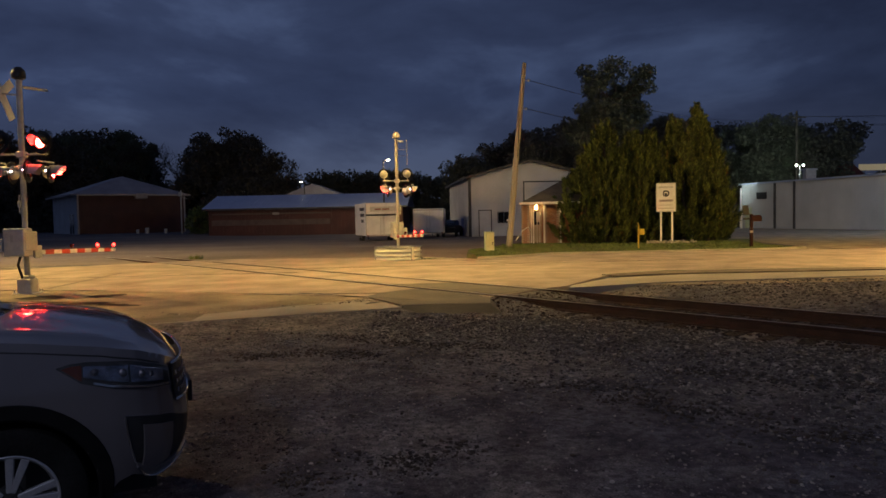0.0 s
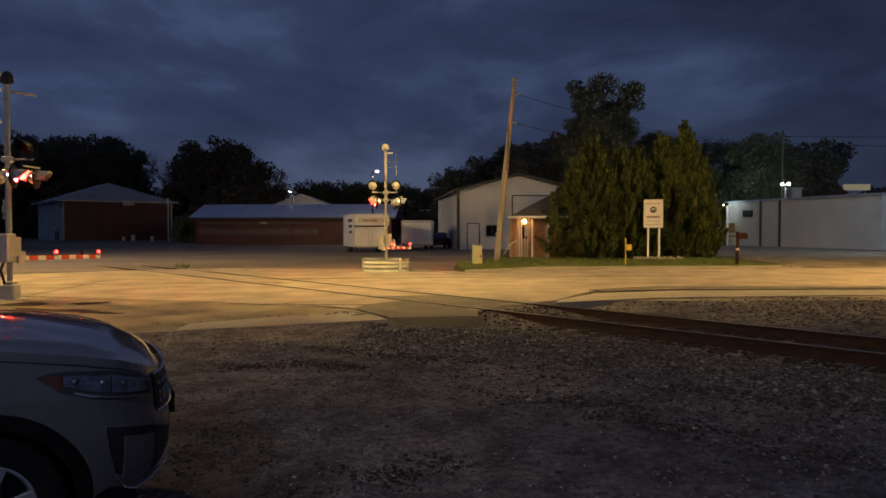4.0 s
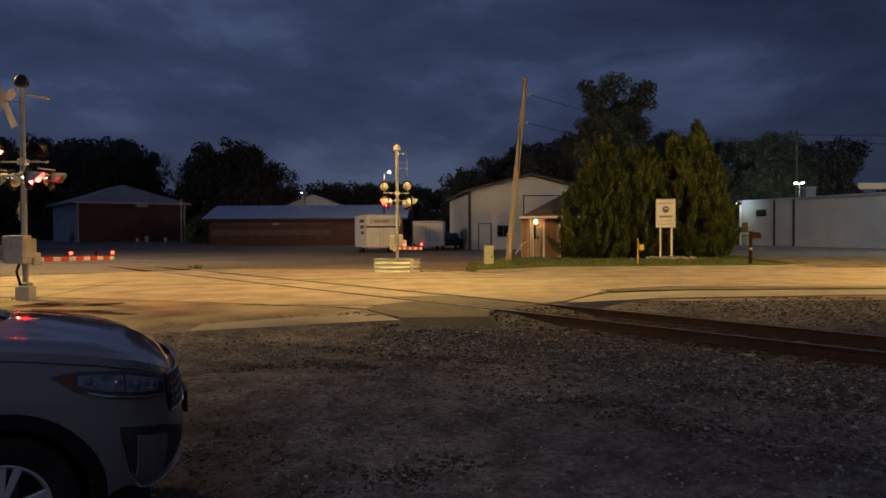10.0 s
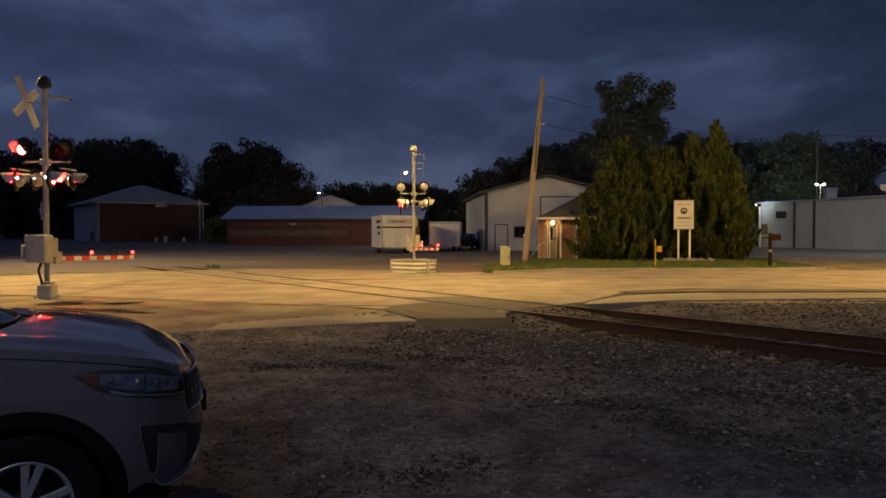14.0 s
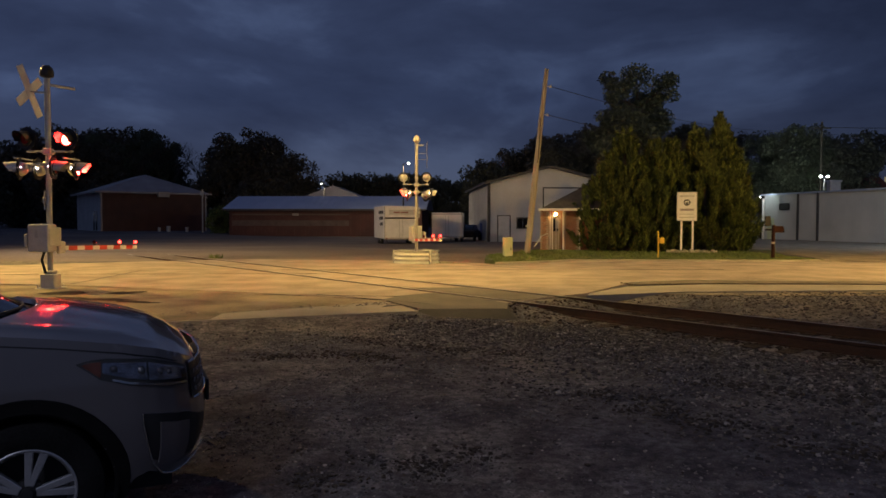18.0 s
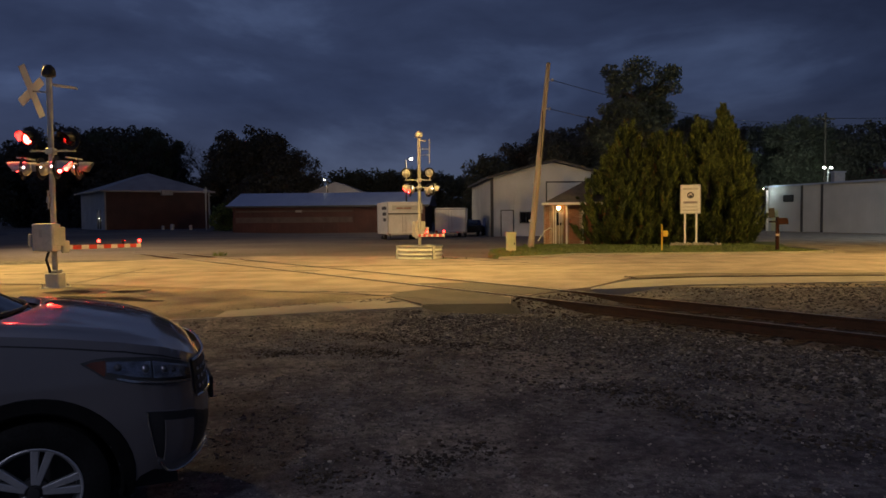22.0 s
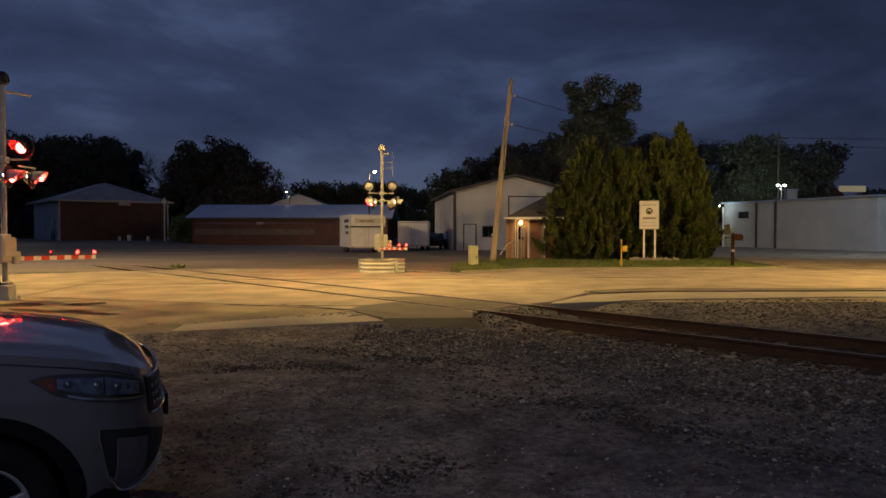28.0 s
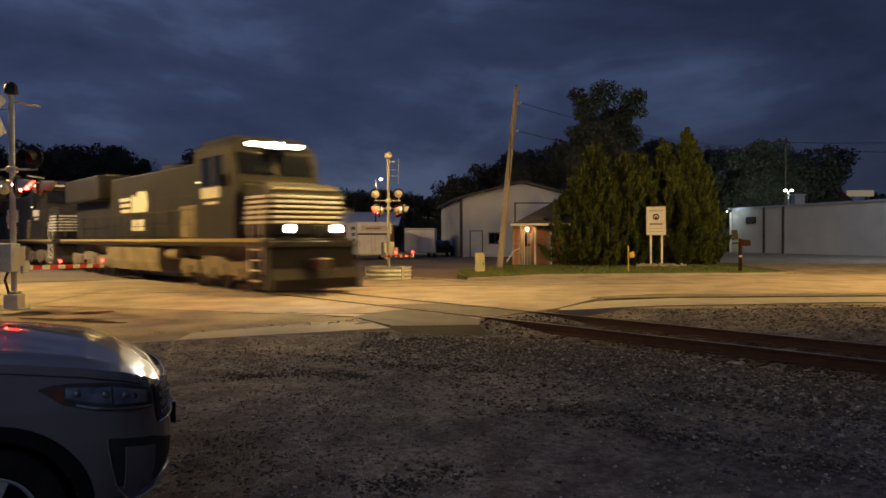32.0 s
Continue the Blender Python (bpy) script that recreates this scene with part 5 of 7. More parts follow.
def barn():
    """Red metal barn under a pale hipped roof."""
    b = thing("red_barn", pose(-43.3, 86.0, 0.28, 0, 0, 38), "dark red metal barn with pale hipped roof and open vent", "barn")
    W, D, eave = 12.6, 15.0, 4.9
    bm = bmesh.new()
    ribbed(bm, 0, W, -0.3, eave, 0.0, 0.4, 0.03)
    part("wall", bm, M["redwall"], b, "ribbed red front wall")
    bm = bmesh.new()
    ribbed(bm, -D, 0, -0.3, eave, 0.0, 0.4, 0.03)
    part("wall", bm, M["metalwall"], b, "pale ribbed side wall", False, pose(0, 0, 0, 0, 0, -90))
    bm = bmesh.new()
    box(bm, 0.05, W, 0.05, D, -0.3, eave)
    part("wall_core", bm, M["redwall"], b)
    bm = bmesh.new()
    v = [bm.verts.new(c) for c in ((-0.7, -0.7, eave), (W + 0.5, -0.7, eave), (W + 0.5, D + 0.5, eave), (-0.7, D + 0.5, eave), (W / 2, 4.6, 7.4), (W / 2, D - 4.6, 7.4))]
    for f in ((0, 1, 4), (1, 2, 5, 4), (2, 3, 5), (3, 0, 4, 5), (3, 2, 1, 0)):
        bm.faces.new([v[i] for i in f])
    part("roof", bm, M["rooftin"], b, "pale tin hip roof")
    bm = bmesh.new()
    rbox(bm, W / 2 + 0.1, W / 2 + 1.5, -0.95, -0.4, eave - 0.55, eave + 0.15, 0.04)
    part("vent_hood", bm, M["rooftin"], b, "pale hood under the eaves")
    for x in (-0.06, W - 0.1):
        bm = bmesh.new()
        box(bm, x, x + 0.18, -0.09, 0.02, -0.3, eave)
        part("corner_trim", bm, M["rooftin"], b)
    bm = bmesh.new()
    box(bm, -0.8, W + 0.6, -0.78, -0.66, eave - 0.16, eave + 0.04)
    box(bm, -0.8, -0.68, -0.66, D + 0.5, eave - 0.16, eave + 0.04)
    part("fascia", bm, M["rooftin"], b)
    for y in (2.2, 3.6):
        bm = bmesh.new()
        box(bm, -0.06, 0.01, y, y + 0.8, 0.2, 2.6)
        part("opening", bm, M["darkglass"], b, "dark side opening")


barn()


def long_shed():
    M["fadedband"] = mat("faded_siding", (0.085, 0.06, 0.055), (0.15, 0.11, 0.10), 0.8, scale=1.5, fine=20, bump=0.1)
    b = thing("long_shed", pose(-25.2, 78.0, 0.0, 0, 0, -2), "long low shed with pale metal roof and dark red wall", "shed")
    L, D, eave, ridge = 21.0, 9.0, 3.0, 4.5
    bm = bmesh.new()
    ribbed(bm, 0, L, -0.2, eave, 0.0, 0.4, 0.03)
    part("wall", bm, M["redwall"], b, "dark red ribbed wall")
    bm = bmesh.new()
    box(bm, 0.0, L, 0.05, D, -0.2, eave)
    part("wall_core", bm, M["redwall"], b)
    for sgn in (0, 1):
        bm = bmesh.new()
        y0, y1 = (-0.6, D / 2) if not sgn else (D + 0.6, D / 2)
        row = []
        for k in range(31):
            x = -0.5 + (L + 1) * k / 30
            for dx, lift in ((-0.05, 0.0), (-0.04, 0.025), (0.04, 0.025), (0.05, 0.0)):
                row.append((bm.verts.new((x + dx, y0, eave - 0.05 + lift)), bm.verts.new((x + dx, y1, ridge + lift))))
        for (p, q), (r, t) in zip(row, row[1:]):
            bm.faces.new((p, r, t, q) if not sgn else (q, t, r, p))
        part("roof", bm, M["roofmetal"], b, "pale ribbed metal roof slope")
    bm = bmesh.new()
    box(bm, -0.5, L + 0.5, -0.64, -0.58, eave - 0.22, eave - 0.03)
    part("fascia", bm, M["roofdark"], b)
    bm = bmesh.new()
    box(bm, 0.3, 13.2, -0.12, -0.03, 1.15, 1.75)
    part("siding_band", bm, M["fadedband"], b, "pale band along the wall")
    bm = bmesh.new()
    box(bm, 0.3, 13.2, -0.10, -0.03, 2.30, 2.46)
    part("siding_band", bm, M["fadedband"], b, "thin pale board under the eaves")
    for x in (0.2, 13.2, 17.4):
        bm = bmesh.new()
        box(bm, x, x + 0.16, -0.13, -0.02, -0.2, eave - 0.15)
        part("shed_post", bm, M["redwall"], b)
    bm = bmesh.new()
    rbox(bm, 7.0, 7.7, -0.18, -0.1, 2.25, 2.5, 0.01)
    part("wall_plate", bm, M["rooftin"], b, "small pale plate")
    h = thing("back_barn", pose(-21.5, 96.0, 0.0), "low pale-roofed barn behind the shed", "barn")
    bm = bmesh.new()
    box(bm, 0, 9, 0, 8, -0.2, 4.6)
    part("wall", bm, M["redwall"], h)
    bm = bmesh.new()
    prism(bm, [(-0.5, 4.5), (9.5, 4.5), (4.5, 6.4)], -0.5, 8.5)
    part("roof", bm, M["rooftin"], h, "pale tin gable roof")


long_shed()


def grey_hall():
    """Long low grey metal building beside the far lot."""
    b = thing("grey_hall", pose(34.1, 54.1, -0.1, 0, 0, 106.1), "long low pale grey metal-clad building with flat roof", "building")
    L, H = 17.3, 4.3
    bm = bmesh.new()
    ribbed(bm, -L, 0, -0.2, H, 0.0, 0.3, 0.007)
    part("wall", bm, M["greywall"], b, "ribbed pale grey wall", False, pose(0, 0, 0, 0, 0, 180))
    bm = bmesh.new()
    box(bm, 0.02, L, -20, -0.03, -0.2, H)
    part("wall_core", bm, M["greywall"], b)
    bm = bmesh.new()
    box(bm, -0.25, L + 0.2, -20.2, 0.25, H, H + 0.14)
    part("roof", bm, M["roofmetal"], b, "flat pale metal roof edge")
    for x in (10.3, 12.7):
        bm = bmesh.new()
        rbox(bm, x, x + 0.22, 0.0, 0.12, -0.2, H, 0.02)
        part("downpipe", bm, M["roofdark"], b, "dark vertical downpipe")
    bm = bmesh.new()
    rbox(bm, 13.9, 15.2, 0.0, 0.08, 2.85, 3.5, 0.08, seg=2)
    part("wall_vent", bm, M["black"], b, "dark wall opening")
    bm = bmesh.new()
    rbox(bm, 15.9, 16.8, 0.0, 0.06, 0.1, 2.1, 0.02)
    part("side_door", bm, M["utilitygreen"], b, "pale green side door")


grey_hall()


def trailer(m, label, w, l, h, wheels, stripe=True):
    """Enclosed cargo trailer; its back looks along -y."""
    t = thing("cargo_trailer", m, label, "trailer", "trailers in the yard")
    bm = bmesh.new()
    rbox(bm, -w / 2, w / 2, 0, l, 0.42, h, 0.06, seg=2)
    part("body", bm, M["white"], t, "white sheet-metal box body")
    bm = bmesh.new()
    for x in (-w / 2 - 0.005, w / 2 - 0.045):
        box(bm, x, x + 0.05, -0.02, 0.03, 0.42, h - 0.05)
    box(bm, -w / 2, w / 2, -0.02, 0.03, h - 0.16, h - 0.06)
    box(bm, -w / 2, w / 2, -0.02, 0.03, 0.40, 0.50)
    part("rear_frame", bm, M["steel"], t)
    for sgn in (-1, 1):
        d = bmesh.new()
        rbox(d, min(0, sgn * (w / 2 - 0.06)) + 0.01, max(0, sgn * (w / 2 - 0.06)) - 0.01, -0.012, 0.01, 0.52, h - 0.18, 0.004)
        dd = part("rear_door", d, M["white"], t)
        d = bmesh.new()
        tube(d, [(sgn * 0.12, -0.03, 0.55), (sgn * 0.12, -0.03, h - 0.25)], 0.014, 6)
        part("lock_bar", d, M["steel"], dd)
        d = bmesh.new()
        rbox(d, sgn * (w / 2 - 0.14) - 0.05, sgn * (w / 2 - 0.14) + 0.05, -0.045, -0.02, 0.42, 0.49, 0.01)
        part("tail_lamp", d, M["reddark"], t, "red tail lamp")
    if stripe:
        bm = bmesh.new()
        box(bm, -w / 2 + 0.3, w / 2 - 0.1, -0.124, -0.112, h - 0.62, h - 0.28)
        part("name_board", bm, M["castgrey"], t, "grey name panel")
        bm = bmesh.new()
        rbox(bm, -w / 2 + 0.03, w / 2 + 0.06, -0.11, -0.03, h - 0.80, h - 0.05, 0.012)
        part("serving_flap", bm, M["white"], t, "pale closed serving flap")
        bm = bmesh.new()
        rbox(bm, -w / 2 + 0.03, w / 2 + 0.04, -0.09, -0.02, h - 0.90, h - 0.82, 0.008)
        part("ledge", bm, M["roofdark"], t, "dark ledge under the flap")
        for k, (a, b) in enumerate(((-0.55, -0.1), (-0.02, 0.5))):
            bm = bmesh.new()
            box(bm, a, b, -0.132, -0.125, h - 0.50, h - 0.42)
            part("lettering_bar", bm, M["rustred"], t)
        for k in range(3):
            bm = bmesh.new()
            box(bm, -w / 2 - 0.012, -w / 2 - 0.001, 0.5 + 0.1 * k, 2.4 - 0.3 * k, h - 0.55 - 0.42 * k, h - 0.33 - 0.42 * k)
            part("lettering_bar", bm, M["roofdark"], t)
    for y in wheels:
        for x in (-w / 2 + 0.02, w / 2 - 0.22):
            bm = bmesh.new()
            lathe(bm, [(0.12, 0), (0.30, 0.0), (0.34, 0.03), (0.34, 0.17), (0.30, 0.2), (0.12, 0.2)], 20, pose(x, y, 0.34, 0, 90, 0))
            wh = part("wheel", bm, M["rubber"], t, "", True)
            bm = bmesh.new()
            lathe(bm, [(0.0, 0.02), (0.18, 0.03), (0.2, 0.01)], 16, pose(x - 0.01, y, 0.34, 0, 90, 0))
            part("rim", bm, M["steel"], wh)
    bm = bmesh.new()
    box(bm, -0.05, 0.05, l, l + 1.2, 0.42, 0.52)
    tube(bm, [(0, l + 1.0, 0.0), (0, l + 1.0, 0.5)], 0.03, 8)
    part("drawbar", bm, M["black"], t)
    return t


trailer(pose(-4.25, 51.0, -0.02, 0, 0, 16), "white cargo trailer with a name panel, parked in the yard", 2.35, 4.6, 2.75, (1.9, 2.75))
trailer(pose(-1.1, 56.5, -0.02, 0, 0, -2), "plain white cargo trailer parked beside the hall", 2.4, 5.0, 2.35, (2.0, 2.85), False)


# ---- poles, signs and small things by the road ----
def wire(parent, a, b, sag, r=0.016, name="cable"):
    a, b = Vector(a), Vector(b)
    bm = bmesh.new()
    pts = [a.lerp(b, k / 14) - Vector((0, 0, sag * 4 * (k / 14) * (1 - k / 14))) for k in range(15)]
    tube(bm, pts, r, 5, False)
    return part(name, bm, M["cable"], parent)


pole = thing("utility_pole", pose(3.25, 35.9, 0.0), "leaning weathered wooden utility pole lit from the road", "utility pole")
bm = bmesh.new()
LEAN = (0.95, 0.2)
tube(bm, [(0, 0, -0.3), (LEAN[0] * 0.5, LEAN[1] * 0.5, 4.6), (LEAN[0], LEAN[1], 9.15)], [0.16, 0.135, 0.10], 14)
part("shaft", bm, M["wood"], pole, "grey-brown wooden shaft", True)
bm = bmesh.new()
tube(bm, [(0.03, -0.22, 0.0), (0.42, -0.2, 3.9), (0.5, -0.1, 4.8)], [0.13, 0.115, 0.05], 10)
part("stub", bm, M["wood"], pole, "shorter stub pole strapped alongside", True)
for z in (1.4, 3.2):
    bm = bmesh.new()
    k = z / 9.2
    lathe(bm, [(0.215, -0.04), (0.22, 0.0), (0.215, 0.04)], 14, pose(LEAN[0] * k, LEAN[1] * k - 0.08, z))
    part("strap", bm, M["steel"], pole)
for z in (6.9, 8.3):
    bm = bmesh.new()
    k = z / 9.2
    tube(bm, [(LEAN[0] * k, LEAN[1] * k, z), (LEAN[0] * k + 0.28, LEAN[1] * k, z)], 0.02, 6)
    lathe(bm, [(0.0, -0.07), (0.05, -0.06), (0.035, 0), (0.05, 0.06), (0.0, 0.07)], 10, pose(LEAN[0] * k + 0.28, LEAN[1] * k, z))
    part("insulator", bm, M["castgrey"], pole)
bm = bmesh.new()
tube(bm, [(0.5, -0.2, 4.5), (0.62, -0.02, 6.0), (0.62, 0.0, 6.7), (0.72, 0.1, 6.95)], 0.025, 6)
part("riser_cable", bm, M["cable"], pole)
wire(pole, (1.13, 0.18, 8.3), (42.0, 58.0, 14.0), 1.3)
wire(pole, (0.98, 0.15, 6.9), (26.0, 20.0, 7.4), 0.9)
bm = bmesh.new()
tube(bm, [(0.35, -0.3, 0.4), (0.7, -0.2, 0.9), (1.1, 0.6, 1.05), (1.35, 1.8, 0.8)], 0.02, 6)
part("loose_cable", bm, M["white"], pole, "loose pale cable at the foot")

far_pole = thing("utility_pole", pose(46.5, 95.0, 0.0), "distant dark wooden utility pole above the roofs", "utility pole")
bm = bmesh.new()
tube(bm, [(0, 0, 0), (0, 0, 14.6)], [0.2, 0.13], 10)
part("shaft", bm, M["bark"], far_pole)
bm = bmesh.new()
box(bm, -1.2, 1.2, -0.06, 0.06, 13.7, 13.85)
part("crossarm", bm, M["bark"], far_pole)
for k in range(4):
    wire(far_pole, (-0.9 + 0.6 * k, 0, 13.9 - 0.9 * (k // 2)), (60 + 2 * k, -20, 15.5 - 1.1 * k), 1.4, 0.02)

cab = thing("utility_cabinet", pose(2.12, 33.0, 0.05, 0, 0, 10), "pale green utility cabinet standing in the grass", "utility cabinet")
bm = bmesh.new()
rbox(bm, -0.2, 0.2, -0.15, 0.15, 0.0, 0.82, 0.02, seg=2)
part("body", bm, M["utilitygreen"], cab)
bm = bmesh.new()
rbox(bm, -0.21, 0.21, -0.165, 0.16, 0.78, 0.86, 0.02)
part("lid", bm, M["utilitygreen"], cab)
bm = bmesh.new()
rbox(bm, 0.1, 0.14, -0.165, -0.15, 0.28, 0.4, 0.004)
part("latch", bm, M["black"], cab)

mk = thing("pipeline_marker", pose(8.72, 32.2, 0.05), "thin yellow pipeline marker post with small yellow box", "marker post")
bm = bmesh.new()
tube(bm, [(0, 0, 0), (0, 0, 1.02), (0.0, 0.0, 1.1), (-0.03, 0, 1.16)], 0.032, 10)
part("post", bm, M["yellow"], mk, "pale yellow pipe", True)
bm = bmesh.new()
rbox(bm, 0.03, 0.25, -0.09, 0.06, 0.62, 0.88, 0.02)
part("meter_box", bm, M["yellow"], mk, "yellow box")


sg = thing("yard_sign", pose(11.72, 37.9, 0.08, 0, 0, -18), "white board sign with dark emblem on two white posts", "sign")
for x in (-0.26, 0.3):
    bm = bmesh.new()
    rbox(bm, x - 0.05, x + 0.05, -0.05, 0.05, -0.05, 1.75, 0.008)
    part("post", bm, M["white"], sg)
bm = bmesh.new()
rbox(bm, -0.48, 0.48, -0.06, 0.06, 1.62, 3.08, 0.01)
part("board", bm, M["white"], sg, "white sign board")
bm = bmesh.new()
for x in (-0.5, 0.46):
    box(bm, x, x + 0.04, -0.075, 0.075, 1.6, 3.1)
box(bm, -0.46, 0.46, -0.075, 0.075, 3.06, 3.1)
box(bm, -0.46, 0.46, -0.075, 0.075, 1.6, 1.64)
part("board_frame", bm, M["castgrey"], sg)
bm = bmesh.new()
lathe(bm, [(0.17, -0.004), (0.17, 0.004), (0.10, 0.004), (0.10, -0.004)], 20, pose(0.0, -0.066, 2.55, 90, 0, 0))
rbox(bm, -0.06, 0.06, -0.07, -0.062, 2.46, 2.58, 0.003)
part("emblem", bm, M["roofdark"], sg, "dark round emblem")
for z, w, h in ((2.88, 0.36, 0.09), (2.18, 0.34, 0.11), (1.95, 0.36, 0.05), (1.78, 0.38, 0.06)):
    bm = bmesh.new()
    box(bm, -w, w, -0.068, -0.062, z - h / 2, z + h / 2)
    part("lettering_bar", bm, M["castgrey"] if h < 0.1 else M["rooftin"], sg)
rock = thing("rock_bed", pose(11.7, 37.6, 0.03), "low bed of pale stones round the sign posts", "rock bed")
bm = bmesh.new()
rnd = random.Random(9)
for k in range(70):
    a, r = rnd.uniform(0, 6.28), rnd.random() ** 0.6
    s = rnd.uniform(0.05, 0.15)
    t = bmesh.new()
    bmesh.ops.create_icosphere(t, subdivisions=1, radius=s)
    merge(bm, t, pose(1.5 * r * math.cos(a), 0.4 * r * math.sin(a), s * 0.4 + 0.04 * (1 - r), rnd.uniform(0, 90), rnd.uniform(0, 90), 0) @ Matrix.Diagonal((1, 0.8, 0.6, 1)))
tagged(part("stones", bm, M["concrete"], rock), kind="stuff")

mb = thing("mailbox_post", pose(13.6, 31.85, 0.05), "dark red mailbox on a dark post with plates", "mailbox")
bm = bmesh.new()
rbox(bm, -0.06, 0.06, -0.06, 0.06, 0, 1.45, 0.01)
part("post", bm, M["mailred"], mb)
bm = bmesh.new()
prism(bm, [(-0.02, 1.12), (0.42, 1.12), (0.42, 1.3), (0.36, 1.4), (0.04, 1.4), (-0.02, 1.3)], -0.12, 0.12)
part("box", bm, M["mailred"], mb, "red mailbox body")
bm = bmesh.new()
rbox(bm, -0.24, 0.02, -0.09, -0.07, 1.42, 1.85, 0.006, pose(0, 0, 0, 0, -6, 0))
part("plate", bm, M["rubber"], mb, "dark plate")
bm = bmesh.new()
box(bm, -0.35, 0.1, -0.03, 0.03, 1.2, 1.28)
part("bracket", bm, M["black"], mb)
bm = bmesh.new()
box(bm, -0.07, 0.07, -0.07, 0.07, 0.62, 0.72)
part("band", bm, M["rooftin"], mb, "faded reflective band")


# ---- lamps of the yard and town ----
def lamp_post(m, height, label, lit, head="globe", reach=0.9, material=None, twin=False):
    p = thing("street_lamp", m, label, "street lamp", "street lamps")
    bm = bmesh.new()
    tube(bm, [(0, 0, 0), (0, 0, height)], [0.09, 0.06], 10)
    part("pole", bm, material or M["steel"], p)
    for way in (1, -1) if twin else (1,):
        bm = bmesh.new()
        tube(bm, [(0, 0, height - 0.1), (way * reach * 0.5, 0, height + 0.12), (way * reach, 0, height + 0.1)], 0.03, 8)
        part("arm", bm, material or M["steel"], p)
        bm = bmesh.new()
        lathe(bm, [(0.0, 0.14), (0.1, 0.12), (0.16, 0.0), (0.0, -0.01)], 14, pose(way * reach, 0, height + 0.08))
        part("hood", bm, M["castgrey"], p)
        bm = bmesh.new()
        lathe(bm, [(0.12, -0.005), (0.12, -0.04), (0.08, -0.09), (0.0, -0.10)], 14, pose(way * reach, 0, height + 0.08))
        part("globe", bm, lit, p, "glowing lamp globe", True)
    return p


lamp_post(pose(-5.6, 70.0, 0), 7.2, "tall yard lamp glowing warm white behind the trailers", M["sodiumlit"], reach=0.5, material=M["roofdark"])
lamp_post(pose(40.5, 82.0, 0, 0, 0, 180), 6.7, "street lamp glowing cool white behind the grey hall", M["whitelit"], reach=0.4, twin=True)
lamp_post(pose(-16.3, 86.0, 0.1, 0, 0, 180), 6.0, "pole with a small yard lamp above the shed roof", glow("small_lamp_lit", (1.0, 0.9, 0.6), 12), reach=0.35, material=M["bark"])

post = thing("white_post", pose(29.15, 70.6, -0.1), "white post lit brightly at the hall's corner", "post")
bm = bmesh.new()
rbox(bm, -0.09, 0.09, -0.09, 0.09, 0, 4.0, 0.01)
part("shaft", bm, M["white"], post)
# glowing globe added as the source of the corner fill
wl = thing("wall_lamp", pose(28.5, 69.9, 4.0), "small white globe added to light the hall's corner and post", "wall lamp")
bm = bmesh.new()
lathe(bm, [(0.0, -0.05), (0.035, -0.03), (0.04, 0.01), (0.0, 0.03)], 12)
part("globe", bm, M["whitelit"], wl, "glowing globe", True)
bm = bmesh.new()
tube(bm, [(0, 0, 0.04), (0.1, 0.0, 0.2), (0.5, -0.1, 0.25)], 0.02, 6)
part("arm", bm, M["steel"], wl)


def small_car(m, label, paint):
    """A plain saloon, far off."""
    c = thing("parked_car", m, label, "car", "cars far off")
    bm = bmesh.new()
    prism(bm, [(-2.2, 0.35), (2.15, 0.3), (2.25, 0.6), (2.1, 0.78), (1.0, 0.92), (-1.8, 0.98), (-2.25, 0.85)], -0.85, 0.85)
    bmesh.ops.bevel(bm, geom=bm.edges[:], offset=0.08, segments=2, affect="EDGES")
    part("body", bm, paint, c, "", True)
    bm = bmesh.new()
    prism(bm, [(1.0, 0.92), (0.3, 1.38), (-1.1, 1.4), (-1.8, 0.97)], -0.72, 0.72)
    bmesh.ops.bevel(bm, geom=bm.edges[:], offset=0.06, segments=2, affect="EDGES")
    part("cabin", bm, M["darkglass"], c, "dark glazed cabin", True)
    for x in (-1.35, 1.35):
        for s in (-1, 1):
            bm = bmesh.new()
            lathe(bm, [(0.0, 0.02), (0.2, 0.03), (0.31, 0.0), (0.31, -0.18), (0.0, -0.18)], 18, pose(x, s * 0.86, 0.31, -90 * s, 0, 0))
            part("wheel", bm, M["rubber"], c, "", True)
    return c


small_car(pose(30.3, 76.5, -0.02, 0, 0, 140), "white saloon car parked behind the grey hall", M["white"])
small_car(pose(0.6, 61.5, -0.02, 0, 0, 80), "dark car parked behind the white trailer", M["black"])

house = thing("red_roofed_house", pose(60.4, 112.0, 0.3, 0, 0, 20), "small house with a red roof behind the grey hall", "house")
bm = bmesh.new()
box(bm, -4, 4, -3, 3, 0, 5.6)
part("wall", bm, M["greywall"], house)
bm = bmesh.new()
prism(bm, [(-4.4, 5.5), (4.4, 5.5), (0, 8.3)], -3.4, 3.4)
part("roof", bm, M["rustred"], house, "faded red gable roof")
vent = thing("roof_vent", pose(36.0, 71.0, 4.44), "pale box vent on the grey hall's roof", "roof vent")
bm = bmesh.new()
rbox(bm, -0.5, 0.5, -0.4, 0.4, 0, 1.1, 0.04)
part("box", bm, M["castgrey"], vent)
bm = bmesh.new()
rbox(bm, -0.6, 0.6, -0.5, 0.5, 1.1, 1.25, 0.03)
part("cap", bm, M["metalwall"], vent)
far_sign = thing("lit_sign", pose(70.1, 118.0, 0.0), "distant lit pale sign panel on posts", "sign")
bm = bmesh.new()
rbox(bm, -2.2, 2.2, -0.15, 0.15, 7.95, 8.95, 0.03)
part("panel", bm, glow("sign_panel_lit", (1.0, 0.82, 0.5), 0.14), far_sign, "softly lit pale panel")
